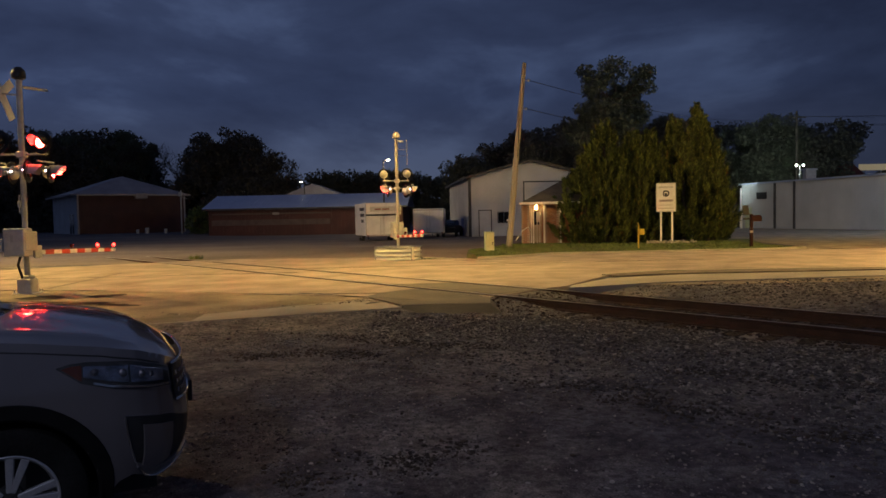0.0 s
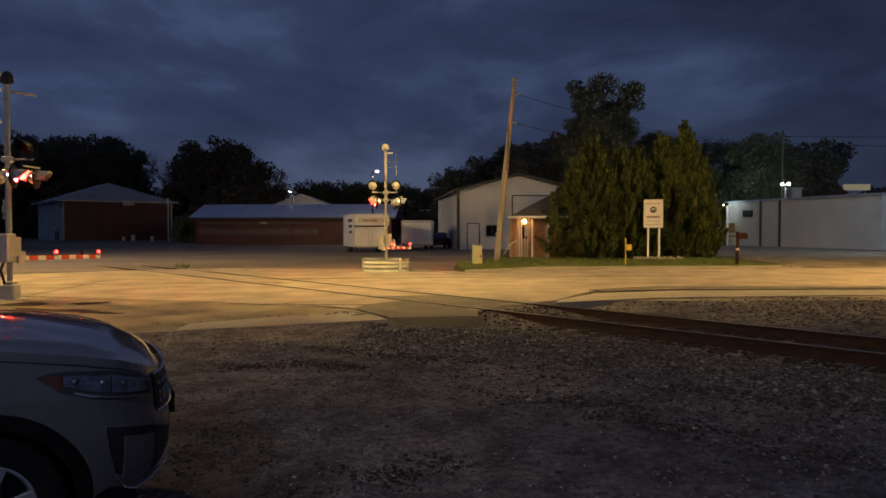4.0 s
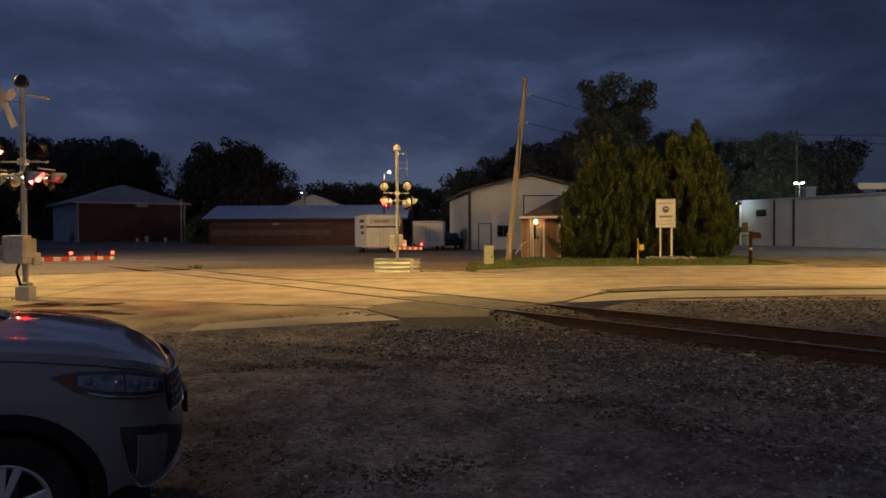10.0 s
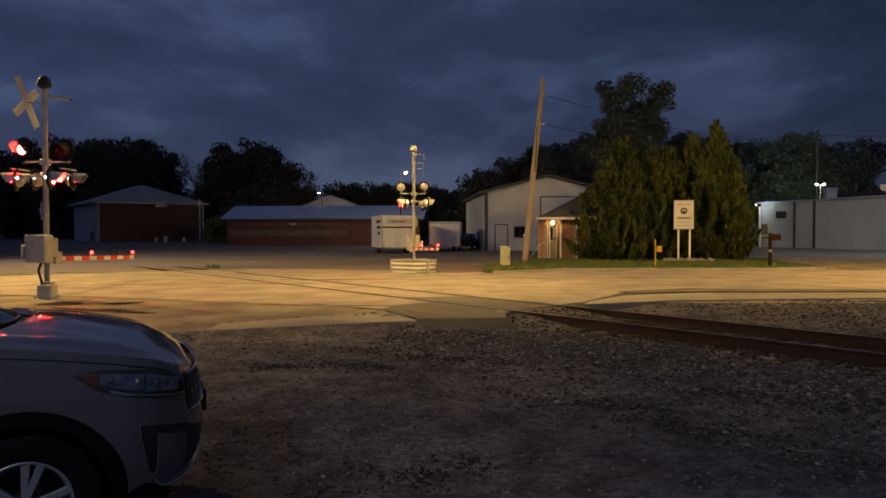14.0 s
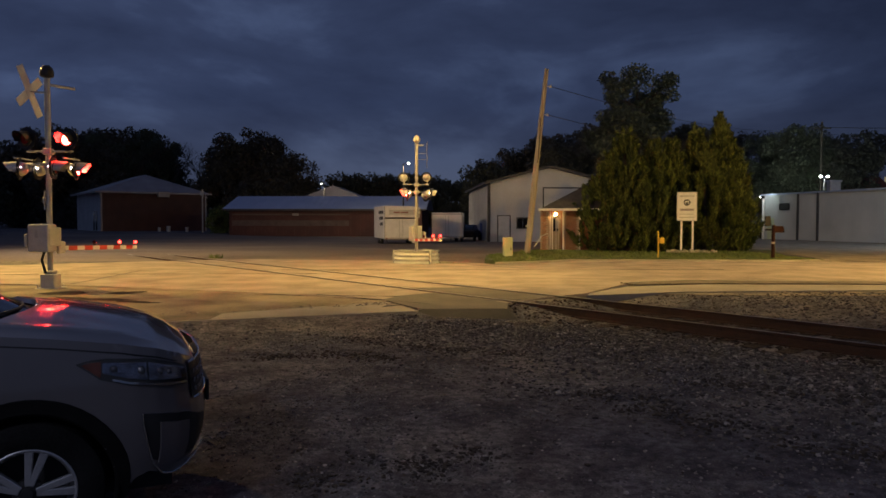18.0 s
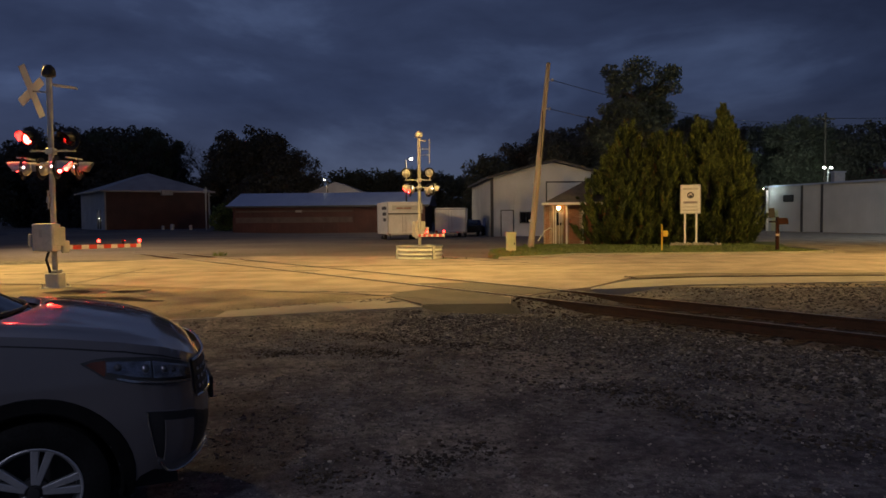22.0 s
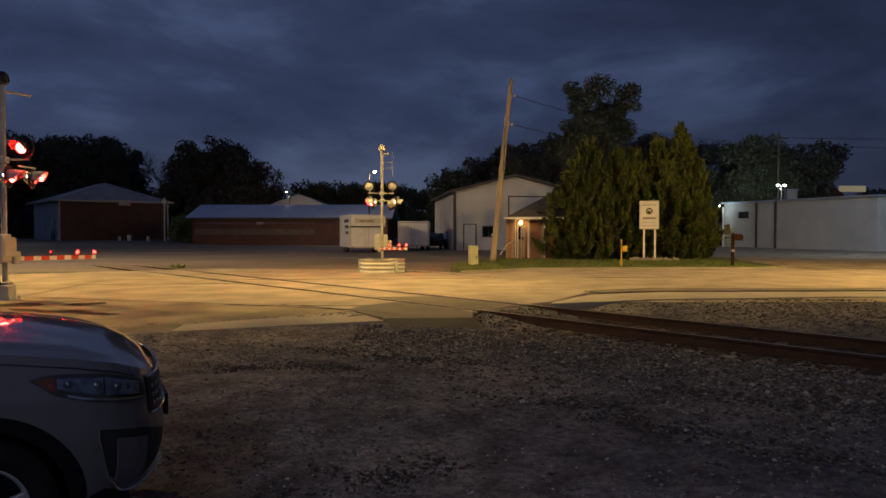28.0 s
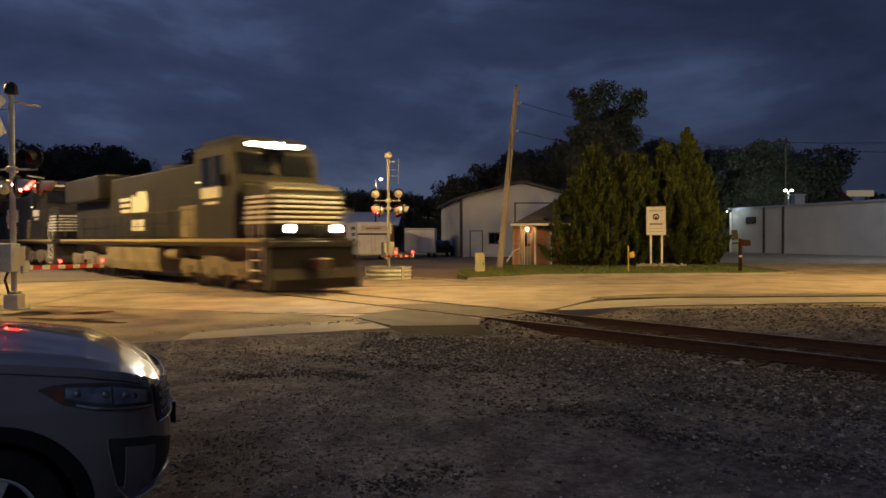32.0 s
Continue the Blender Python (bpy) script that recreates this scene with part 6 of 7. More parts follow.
for x in (-1.4, 1.4):
    bm = bmesh.new()
    tube(bm, [(x, 0, 0), (x, 0, 7.98)], 0.12, 8)
    part("post", bm, M["steel"], far_sign)

bp_ = thing("service_pole", pose(-29.9, 83.0, 0.3), "thin pale service pole with meter beside the barn", "service pole")
bm = bmesh.new()
tube(bm, [(0, 0, 0), (0, 0, 5.0)], 0.09, 8)
part("shaft", bm, M["steel"], bp_)
bm = bmesh.new()
rbox(bm, -0.2, 0.2, -0.25, -0.05, 4.3, 4.8, 0.03)
part("lamp_head", bm, M["castgrey"], bp_)
bm = bmesh.new()
tube(bm, [(0, 0, 4.2), (0.7, 0, 4.0)], 0.03, 6)
part("bracket", bm, M["steel"], bp_)
for x, y, s in ((-35.2, 83.5, 0.55), (-33.9, 83.0, 0.75), (-31.6, 82.6, 0.6)):
    bn = thing("plastic_drum", pose(x, y, lie(x, y)) @ Matrix.Scale(s, 4), "pale plastic drum standing against the barn", "drum", "drums by the barn")
    bm = bmesh.new()
    lathe(bm, [(0.0, 0.0), (0.28, 0.0), (0.3, 0.1), (0.28, 0.4), (0.3, 0.7), (0.27, 0.85), (0.0, 0.88)], 16)
    part("shell", bm, M["castgrey"], bn, "", True)
    bm = bmesh.new()
    lathe(bm, [(0.285, 0.83), (0.29, 0.87), (0.2, 0.9)], 16)
    part("lid", bm, M["castgrey"], bn)


# road lamps, out of view: two posts, and an added head on a span wire between them
M["sodiumdim"] = glow("street_lamp_glass_lit", (1.0, 0.66, 0.28), 25)
lamp_post(pose(-20.0, 22.0, -0.02), 10.0, "tall steel street lamp beside the crossing road", M["sodiumdim"], reach=1.0)
lamp_post(pose(20.0, 21.0, -0.02, 0, 0, 180), 10.0, "tall steel street lamp beside the crossing road", M["sodiumdim"], reach=1.0)
# added post for the hall's fill
lamp_post(pose(31.9, 40.0, 0.0, 0, 0, 180), 9.0, "added steel lamp, out of view, as source of the hall's fill", M["sodiumdim"], reach=0.9)
# added post for the yard's fill
lamp_post(pose(-25.9, 31.0, 0.0), 10.0, "added steel lamp, out of view, as source of the yard's fill", M["sodiumdim"], reach=0.9)
# added post that carries the bluish fill behind the camera
lamp_post(pose(-4.1, -8.0, -0.13, 0, 0, 180), 9.0, "added steel lamp behind the camera, as source of the gravel's fill", M["sodiumdim"], reach=0.9)
hang = thing("span_wire_lamp", pose(-1.0, 21.5, 10.0), "added lamp, out of view, over the crossing on a span wire", "street lamp")
bm = bmesh.new()
lathe(bm, [(0.0, 0.3), (0.06, 0.28), (0.22, 0.08), (0.24, 0.0), (0.0, 0.0)], 16)
part("hood", bm, M["castgrey"], hang, "", True)
bm = bmesh.new()
lathe(bm, [(0.2, -0.002), (0.16, -0.05), (0.0, -0.07)], 16)
part("globe", bm, M["sodiumdim"], hang, "glowing lamp glass", True)
wire(hang, (0, 0, 0.28), (-19.0, 0.5, 0.1), 0.0, 0.012)
wire(hang, (0, 0, 0.28), (21.0, -0.5, 0.1), 0.0, 0.012)

# ---- parked car ----
M["carpaint"] = mat("dark_silver_metallic", (0.122, 0.114, 0.118), (0.150, 0.140, 0.145), 0.3, metal=0.28, scale=1.2, fine=900, bump=0.0, coat=1.0)
M["cladding"] = mat("black_plastic", (0.012, 0.012, 0.012), (0.025, 0.025, 0.025), 0.6, scale=8, fine=200, bump=0.1, depth=0.002)
M["cowlmatt"] = mat("matt_black_plastic", (0.006, 0.006, 0.006), (0.012, 0.012, 0.012), 0.8, scale=8, fine=200, bump=0.1, depth=0.002, spec=0.08)
M["tyre"] = mat("tyre_rubber", (0.006, 0.006, 0.006), (0.016, 0.016, 0.016), 0.9, scale=6, fine=60, bump=0.3, spec=0.15)
M["chrome"] = mat("chrome", (0.55, 0.55, 0.56), (0.68, 0.68, 0.68), 0.12, metal=1.0, scale=4, fine=60, bump=0)
M["alloy"] = mat("machined_alloy", (0.48, 0.48, 0.49), (0.62, 0.62, 0.63), 0.34, metal=0.7, scale=6, fine=80, bump=0.03)
M["amber"] = mat("amber_reflector", (0.07, 0.018, 0.008), (0.13, 0.032, 0.012), 0.15, scale=20, fine=120, bump=0.2, depth=0.002)
M["projector"] = mat("projector_glass", (0.10, 0.10, 0.12), (0.2, 0.2, 0.22), 0.16, metal=0.7, scale=30, fine=90, bump=0.1, depth=0.002)
M["lampchrome"] = mat("headlamp_reflector", (0.10, 0.105, 0.12), (0.60, 0.62, 0.70), 0.16, metal=1.0, scale=14, fine=60, bump=0.5, depth=0.01)


def table(rows, x):
    return float(np.interp(x, [r[0] for r in rows], [r[1] for r in rows]))


HALF = [(-3.82, 0.70), (-3.70, 0.84), (-3.3, 0.915), (-2.0, 0.94), (-0.5, 0.945), (0.3, 0.945), (0.48, 0.93), (0.60, 0.895), (0.70, 0.835), (0.78, 0.75), (0.84, 0.64), (0.88, 0.50), (0.905, 0.34), (0.915, 0.2)]
WAIST = [(0.2, 0.90), (0.35, 0.95), (0.5, 0.985), (0.68, 1.0), (0.88, 0.99), (1.0, 0.972), (1.12, 0.948), (1.25, 0.915)]
EDGE = [(-3.82, 1.1), (-3.5, 1.26), (-0.7, 1.215), (-0.3, 1.18), (0.1, 1.135), (0.4, 1.092), (0.62, 1.05), (0.76, 1.0), (0.84, 0.955), (0.89, 0.905), (0.915, 0.86)]
CROWN = [(-3.82, 1.12), (-0.7, 1.27), (-0.3, 1.252), (0.1, 1.212), (0.4, 1.152), (0.62, 1.09), (0.76, 1.032), (0.84, 0.985), (0.89, 0.93), (0.915, 0.875)]


FRONT = [(0.27, 0.70), (0.33, 0.78), (0.40, 0.845), (0.50, 0.883), (0.60, 0.893), (0.70, 0.882), (0.78, 0.862), (0.88, 0.85), (1.0, 0.83)]
SILL = [(0.40, 0.27), (0.47, 0.36), (0.56, 0.385), (0.70, 0.345), (0.915, 0.36)]


def nosed(x, z):
    """Draws the front in where the face leans back above and below the bumper."""
    return x if x < 0.4 else 0.4 + (x - 0.4) * (table(FRONT, z) - 0.4) / 0.515


def flank(x, z, off=0.0, side=-1):
    """A point on the car's side skin, pushed out by off."""
    f = lambda a, b: Vector((nosed(a, b), side * table(HALF, a) * table(WAIST, b), b))
    p = f(x, z)
    n = (f(x + 0.01, z) - f(x - 0.01, z)).cross(f(x, z + 0.01) - f(x, z - 0.01)).normalized()
    if n.y * side < 0:
        n = -n
    return p + n * off


def span(a, b, n):
    return [a + (b - a) * k / n for k in range(n + 1)]


def parked_car():
    car = thing("parked_car", pose(-2.55, 4.40, -0.135, 0, 0, 25.5), "dark silver metallic SUV parked on the gravel", "car")
    AXLES, WZ = (-0.04, -2.78), 0.355
    xs = sorted(set([round(v, 3) for v in list(np.arange(-3.8, 0.6, 0.04)) + list(np.arange(0.6, 0.916, 0.015)) + [0.915]]))
    bm = bmesh.new()
    for side in (-1, 1):
        rows = 24
        grid = [[bm.verts.new(flank(x, table(SILL, x) + (table(EDGE, x) - table(SILL, x)) * j / rows, 0, side)) for j in range(rows + 1)] for x in xs]
        for a, b in zip(grid, grid[1:]):
            for j in range(rows):
                c = (a[j].co + b[j + 1].co) / 2
                if any((c.x - ax) ** 2 + (c.z - WZ) ** 2 < 0.43**2 for ax in AXLES):
                    continue
                q = (a[j], b[j], b[j + 1], a[j + 1])
                bm.faces.new(q if side < 0 else q[::-1])
    # bonnet, its rear edge bowed forward in the middle
    cols, rows = 44, 46
    rear = lambda t: -0.07 - 0.28 * t * t

    def deck(x, t):
        e, c = table(EDGE, x), table(CROWN, x)
        w = table(HALF, x) * table(WAIST, e)
        crease = 0.014 * math.exp(-(((abs(t) - 0.82) / 0.05) ** 2)) * (1 - ease(x, 0.3, 0.75))
        return Vector((nosed(x, e), t * w, c - (c - e) * abs(t) ** 2.6 + crease))

    grid = []
    for k in [-1, 0, 0.12] + list(range(1, rows + 1)):
        line = []
        for j in range(cols + 1):
            t = -1 + 2 * j / cols
            x = rear(t) + (0.915 - rear(t)) * (max(k, 0) / rows) ** 0.8
            line.append(bm.verts.new(deck(x, t) - (Vector((0.014, 0, 0.03)) if k < 0 else Vector())))
        grid.append(line)
    for a, b in zip(grid, grid[1:]):
        for j in range(cols):
            bm.faces.new((a[j], b[j], b[j + 1], a[j + 1]))
    front = [[bm.verts.new(flank(0.915, 0.36 + 0.50 * j / 12, 0, side)) for j in range(13)] for side in (-1, 1)]
    for j in range(12):
        bm.faces.new((front[0][j], front[1][j], front[1][j + 1], front[0][j + 1]))
    tail = [bm.verts.new(v) for v in ((-3.82, -0.68, 0.3), (-3.82, -0.68, 1.11), (-3.82, 0.68, 1.11), (-3.82, 0.68, 0.3))]
    bm.faces.new(tail)
    bmesh.ops.remove_doubles(bm, verts=bm.verts[:], dist=0.0015)
    part("body", bm, M["carpaint"], car, "dark silver body shell", True)
    bm = bmesh.new()
    grid = []
    for k in range(4):
        grid.append([])
        for j in range(17):
            t = -1 + j / 8
            x = (-3.8, -1.6, -0.8, rear(t) + 0.01)[k]
            grid[-1].append(bm.verts.new(deck(x, t) - Vector((0, 0, 0.045 * (1 - abs(t) ** 8)))))
    for a, b in zip(grid, grid[1:]):
        for j in range(16):
            bm.faces.new((a[j], b[j], b[j + 1], a[j + 1]))
    part("cowl_panel", bm, M["cowlmatt"], car, "black panel at the windscreen foot", True)
    # greenhouse
    bm = bmesh.new()
    secs = [(-1.08, 0.64, 1.68), (-1.6, 0.62, 1.715), (-3.0, 0.60, 1.705), (-3.45, 0.58, 1.64)]
    roof = [[bm.verts.new((x, s * w, z + 0.03 * (1 - abs(s) ** 2))) for s in (-1, -0.9, -0.5, 0, 0.5, 0.9, 1)] for x, w, z in secs]
    for a, b in zip(roof, roof[1:]):
        for j in range(6):
            bm.faces.new((a[j], b[j], b[j + 1], a[j + 1]))
    part("roof", bm, M["carpaint"], car, "", True)
    bm = bmesh.new()
    sweep = [-1 + k / 6 for k in range(13)]
    a = [bm.verts.new((-0.115 - 0.29 * s * s, s * 0.80, 1.195 - 0.01 * abs(s))) for s in sweep]
    b = [bm.verts.new((-1.05 - 0.08 * s * s, s * 0.64, 1.68 + 0.03 * (1 - s * s))) for s in sweep]
    for j in range(12):
        bm.faces.new((a[j], a[j + 1], b[j + 1], b[j]))
    part("windscreen", bm, M["darkglass"], car, "dark windscreen", True)
    for ya in (-0.52, 0.08):
        bm = bmesh.new()
        tube(bm, [(-0.145 - 0.45 * y * y, y, 1.222) for y in (ya, ya + 0.2, ya + 0.4, ya + 0.6)], 0.009, 6)
        part("wiper", bm, M["cladding"], car)
    for side in (-1, 1):
        bm = bmesh.new()
        v = [bm.verts.new(c) for c in ((-0.66, side * 0.81, 1.215), (-3.6, side * 0.80, 1.265), (-3.4, side * 0.60, 1.635), (-1.14, side * 0.645, 1.665))]
        bm.faces.new(v)
        part("side_window", bm, M["darkglass"], car, "dark side glass")
        bm = bmesh.new()
        tube(bm, [(-0.58, side * 0.81, 1.205), (-0.84, side * 0.74, 1.45), (-1.1, side * 0.645, 1.675)], 0.03, 8)
        part("windscreen_pillar", bm, M["carpaint"], car, "", True)
    bm = bmesh.new()
    box(bm, -3.79, 0.66, -0.70, 0.70, 0.24, 0.32)
    part("underbody", bm, M["cladding"], car, "dark floor pan")
    # wheels
    for ax in AXLES:
        for side in (-1, 1):
            w = new("wheel")
            w.parent, w.matrix_basis = car, pose(ax, side * 0.80, WZ, 0, 0, 0 if side < 0 else 180)
            lay = pose(0, 0.0, 0, 90, 0, 0)
            bm = bmesh.new()
            lathe(bm, [(0.226, 0.10), (0.27, 0.117), (0.33, 0.113), (0.357, 0.095), (0.365, 0.06), (0.365, -0.06), (0.357, -0.095), (0.33, -0.113), (0.226, -0.1), (0.226, 0.1)], 48, lay)
            part("tyre", bm, M["tyre"], w, "black tyre", True)
            bm = bmesh.new()
            lathe(bm, [(0.230, 0.108), (0.225, 0.112), (0.216, 0.108), (0.210, 0.085), (0.195, 0.05), (0.18, -0.09)], 48, lay)
            rim = part("rim", bm, M["alloy"], w, "alloy rim", True)
            bm = bmesh.new()
            lathe(bm, [(0.19, -0.02), (0.0, -0.02)], 32, lay)
            part("brake_disc", bm, M["cladding"], w)
            for k in range(5):
                for d in (-9.5, 9.5):
                    bm = bmesh.new()
                    prism(bm, [(-0.014, 0.04), (0.014, 0.04), (0.024, 0.216), (-0.018, 0.216)], -0.108, -0.07)
                    bmesh.ops.bevel(bm, geom=bm.edges[:], offset=0.004, segments=1, affect="EDGES")
                    part("spoke", bm, M["alloy"], rim, "", False, pose(0, 0, 0, 0, 72 * k + d + 11, 0))
            bm = bmesh.new()
            lathe(bm, [(0.0, 0.118), (0.026, 0.116), (0.034, 0.10), (0.07, 0.095), (0.075, 0.07)], 20, lay)
            part("hub_cap", bm, M["cladding"], rim, "dark hub cap", True)
            # arch liner and lip
            bm = bmesh.new()
            arc = [radians(a) for a in range(-14, 195, 8)]
            for r0, r1, y0, y1 in ((0.425, 0.425, 0.90, 0.5),):
                ring = [(bm.verts.new((ax + r0 * math.cos(t), side * y0, WZ + r0 * math.sin(t))), bm.verts.new((ax + r1 * math.cos(t), side * y1, WZ + r1 * math.sin(t)))) for t in arc]
                for (p, q), (s, t) in zip(ring, ring[1:]):
                    bm.faces.new((p, q, t, s))
                bm.faces.new([q for _, q in ring])
            part("arch_liner", bm, M["cowlmatt"], car, "black wheel arch liner", True)
            bm = bmesh.new()
            rings = []
            for t in arc:
                line = []
                for r in (0.405, 0.42, 0.485, 0.50):
                    x, z = ax + r * math.cos(t), WZ + r * math.sin(t)
                    off = 0.008 if 0.41 < r < 0.49 else -0.012
                    line.append(bm.verts.new(flank(x, max(0.26, z), off, side)))
                rings.append(line)
            for a, b in zip(rings, rings[1:]):
                for j in range(3):
                    bm.faces.new((a[j], b[j], b[j + 1], a[j + 1]))
            bmesh.ops.recalc_face_normals(bm, faces=bm.faces[:])
            part("arch_lip", bm, M["cowlmatt"], car, "black plastic wheel arch moulding", True)
    # lamps and front trim, on both sides
    for side in (-1, 1):
        def patch(name, xs, lo, hi, off, material, parent, label="", rows=6, thick=0.0):
            bm = bmesh.new()
            grid = [[bm.verts.new(flank(x, lo(x) + (hi(x) - lo(x)) * j / rows, off, side)) for j in range(rows + 1)] for x in xs]
            for a, b in zip(grid, grid[1:]):
                for j in range(rows):
                    bm.faces.new((a[j], b[j], b[j + 1], a[j + 1]))
            bmesh.ops.recalc_face_normals(bm, faces=bm.faces[:])
            if thick:
                bmesh.ops.solidify(bm, geom=bm.faces[:], thickness=thick)
            return part(name, bm, material, parent, label, True)

        up = lambda x: table([(0.19, 1.003), (0.25, 1.018), (0.33, 1.022), (0.57, 1.003), (0.70, 0.965), (0.77, 0.93)], x)
        dn = lambda x: table([(0.19, 0.998), (0.25, 0.955), (0.30, 0.915), (0.44, 0.875), (0.60, 0.85), (0.77, 0.825)], x)
        head = new("headlamp")
        head.parent = car
        patch("bucket", span(0.19, 0.775, 26), dn, up, 0.004, M["cladding"], head, "black headlamp housing")
        patch("amber_lens", span(0.215, 0.305, 6), lambda x: dn(x) + 0.012, lambda x: up(x) - 0.014, 0.009, M["amber"], head, "amber side reflector")
        for x0, x1 in ((0.312, 0.545), (0.555, 0.74)):
            patch("reflector", span(x0, x1, 8), lambda x: dn(x) + 0.035, lambda x: up(x) - 0.022, 0.010, M["lampchrome"], head, "bright reflector bowl")
        for x, r in ((0.365, 0.019), (0.51, 0.022), (0.615, 0.019), (0.67, 0.015)):
            bm = bmesh.new()
            lathe(bm, [(0.0, 0.010), (r * 0.6, 0.007), (r, 0.0), (r * 1.12, 0.004), (r * 1.2, -0.01)], 18, Matrix.Translation(flank(x, dn(x) * 0.45 + up(x) * 0.55, 0.011, side)) @ pose(0, 0, 0, 90 * (1 if side < 0 else -1), 0, 0))
            part("projector", bm, M["projector"], head, "round projector lens", True)
        for k in range(9):
            x = 0.655 + 0.0125 * k
            bm = bmesh.new()
            bmesh.ops.create_icosphere(bm, subdivisions=2, radius=0.0075)
            bm.transform(Matrix.Translation(flank(x, up(x) - 0.032 + 0.001 * k, 0.014, side)))
            part("led_bead", bm, M["chrome"], head, "", True)
        patch("trim_strip", span(0.36, 0.77, 14), lambda x: dn(x) + 0.006, lambda x: dn(x) + 0.018, 0.013, M["chrome"], head, "bright lower strip", 2)
        cover = patch("cover", span(0.195, 0.772, 26), lambda x: dn(x) + 0.003, lambda x: up(x) - 0.003, 0.022, M["glass"], head, "clear headlamp cover", 6)
        cover.visible_shadow = False
        # bumper corner: dark recess round a body-coloured fin
        fog = new("fog_lamp_recess")
        fog.parent = car
        patch("recess", span(0.51, 0.875, 24), lambda x: table([(0.51, 0.66), (0.53, 0.56), (0.56, 0.455), (0.70, 0.405), (0.875, 0.42)], x), lambda x: table([(0.51, 0.715), (0.76, 0.67), (0.875, 0.60)], x), 0.003, M["cladding"], fog, "black recess", 8)
        patch("fin", span(0.60, 0.755, 12), lambda x: 0.41, lambda x: table([(0.60, 0.655), (0.755, 0.622)], x), 0.018, M["carpaint"], fog, "body-coloured bumper fin", 8, 0.012)
        patch("lip", span(0.565, 0.885, 18), lambda x: table([(0.565, 0.43), (0.62, 0.375), (0.70, 0.352), (0.80, 0.36), (0.885, 0.40)], x), lambda x: table([(0.565, 0.455), (0.62, 0.42), (0.70, 0.405), (0.80, 0.405), (0.885, 0.43)], x), 0.02, M["carpaint"], fog, "body-coloured lower lip", 4, 0.012)
        bm = bmesh.new()
        tube(bm, [flank(x, z, 0.024, side) for x, z in ((0.57, 0.435), (0.62, 0.378), (0.66, 0.362), (0.70, 0.355), (0.76, 0.355), (0.80, 0.362), (0.85, 0.385), (0.885, 0.41))], 0.007, 8)
        part("lip_trim", bm, M["chrome"], fog, "bright curved edge", True)
        bm = bmesh.new()
        tube(bm, [flank(x, z, 0.006, side) for x, z in ((0.51, 0.715), (0.512, 0.66), (0.53, 0.56), (0.56, 0.455))], 0.005, 6)
        part("edge_trim", bm, M["chrome"], fog, "bright edge trim", True)
        bm = bmesh.new()
        tube(bm, [flank(x, z, 0.005, side) for x, z in ((0.51, 0.717), (0.62, 0.70), (0.76, 0.672), (0.86, 0.61))], 0.004, 6)
        part("edge_trim", bm, M["carpaint"], fog, "", True)
        patch("bonnet_gap", span(-0.30, 0.74, 40), lambda x: table(EDGE, x) - 0.052, lambda x: table(EDGE, x) - 0.044, 0.0015, M["black"], car, "dark shut line under the bonnet", 1)
    gr = new("grille")
    gr.parent = car
    bm = bmesh.new()
    for side in (-1, 1):
        grid = [[bm.verts.new(flank(x, 0.735 + 0.20 * j / 5, 0.010, side)) for j in range(6)] for x in span(0.80, 0.915, 8)]
        for a, b in zip(grid, grid[1:]):
            for j in range(5):
                bm.faces.new((a[j], b[j], b[j + 1], a[j + 1]))
    box(bm, 0.84, 0.864, -0.21, 0.21, 0.73, 0.90)
    bmesh.ops.recalc_face_normals(bm, faces=bm.faces[:])
    part("mesh_panel", bm, M["cladding"], gr, "black grille mesh")
    for z, xc in ((0.73, 0.885), (0.935, 0.856)):
        bm = bmesh.new()
        tube(bm, [flank(x, z, 0.014, -1) for x in span(0.795, 0.912, 8)] + [(xc, 0, z)] + [flank(x, z, 0.014, 1) for x in span(0.795, 0.912, 8)[::-1]], 0.008, 6)
        part("grille_trim", bm, M["chrome"], gr, "chrome grille edge", True)
    for side in (-1, 1):
        for x in (0.825, 0.85, 0.872, 0.89, 0.903):
            for z in (0.775, 0.825, 0.875):
                bm = bmesh.new()
                c = flank(x, z, 0.014, side)
                rbox(bm, -0.006, 0.006, -0.010, 0.010, -0.012, 0.012, 0.003, Matrix.Translation(c))
                part("grille_stud", bm, M["chrome"], gr)
    bm = bmesh.new()
    rbox(bm, 0.892, 0.914, -0.26, 0.26, 0.60, 0.735, 0.004)
    part("plate_holder", bm, M["cladding"], car, "black plate holder")
    return car


parked_car()

# ---- the train ----
# black lifted towards yellow, the headlights' haze put into the paint
M["locoblack"] = mat("hazed_black_loco_paint", (0.013, 0.012, 0.0095), (0.034, 0.031, 0.024), 0.5, scale=0.8, fine=20, bump=0.05, coat=0.2)
M["locograme"] = mat("dusty_underframe", (0.10, 0.085, 0.06), (0.26, 0.21, 0.145), 0.9, scale=1.5, fine=20, bump=0.3)
M["locowhite"] = mat("loco_white_stripe", (0.60, 0.58, 0.50), (0.74, 0.72, 0.64), 0.5, scale=2, fine=30, bump=0.03)
M["wheelsteel"] = mat("wheel_steel", (0.07, 0.05, 0.04), (0.18, 0.15, 0.12), 0.5, metal=0.7, scale=4, fine=30, bump=0.1)
M["headlit"] = glow("locomotive_headlight_lit", (1.0, 0.86, 0.58), 1800)
M["ditchlit"] = glow("ditch_light_lit", (1.0, 0.88, 0.64), 700)
M["sill"] = mat("dull_yellow_stripe", (0.26, 0.20, 0.08), (0.40, 0.31, 0.13), 0.6, scale=2, fine=30, bump=0.03)
M["pilotblack"] = mat("dull_black_steel", (0.010, 0.009, 0.008), (0.032, 0.027, 0.022), 0.8, scale=2, fine=25, bump=0.15)
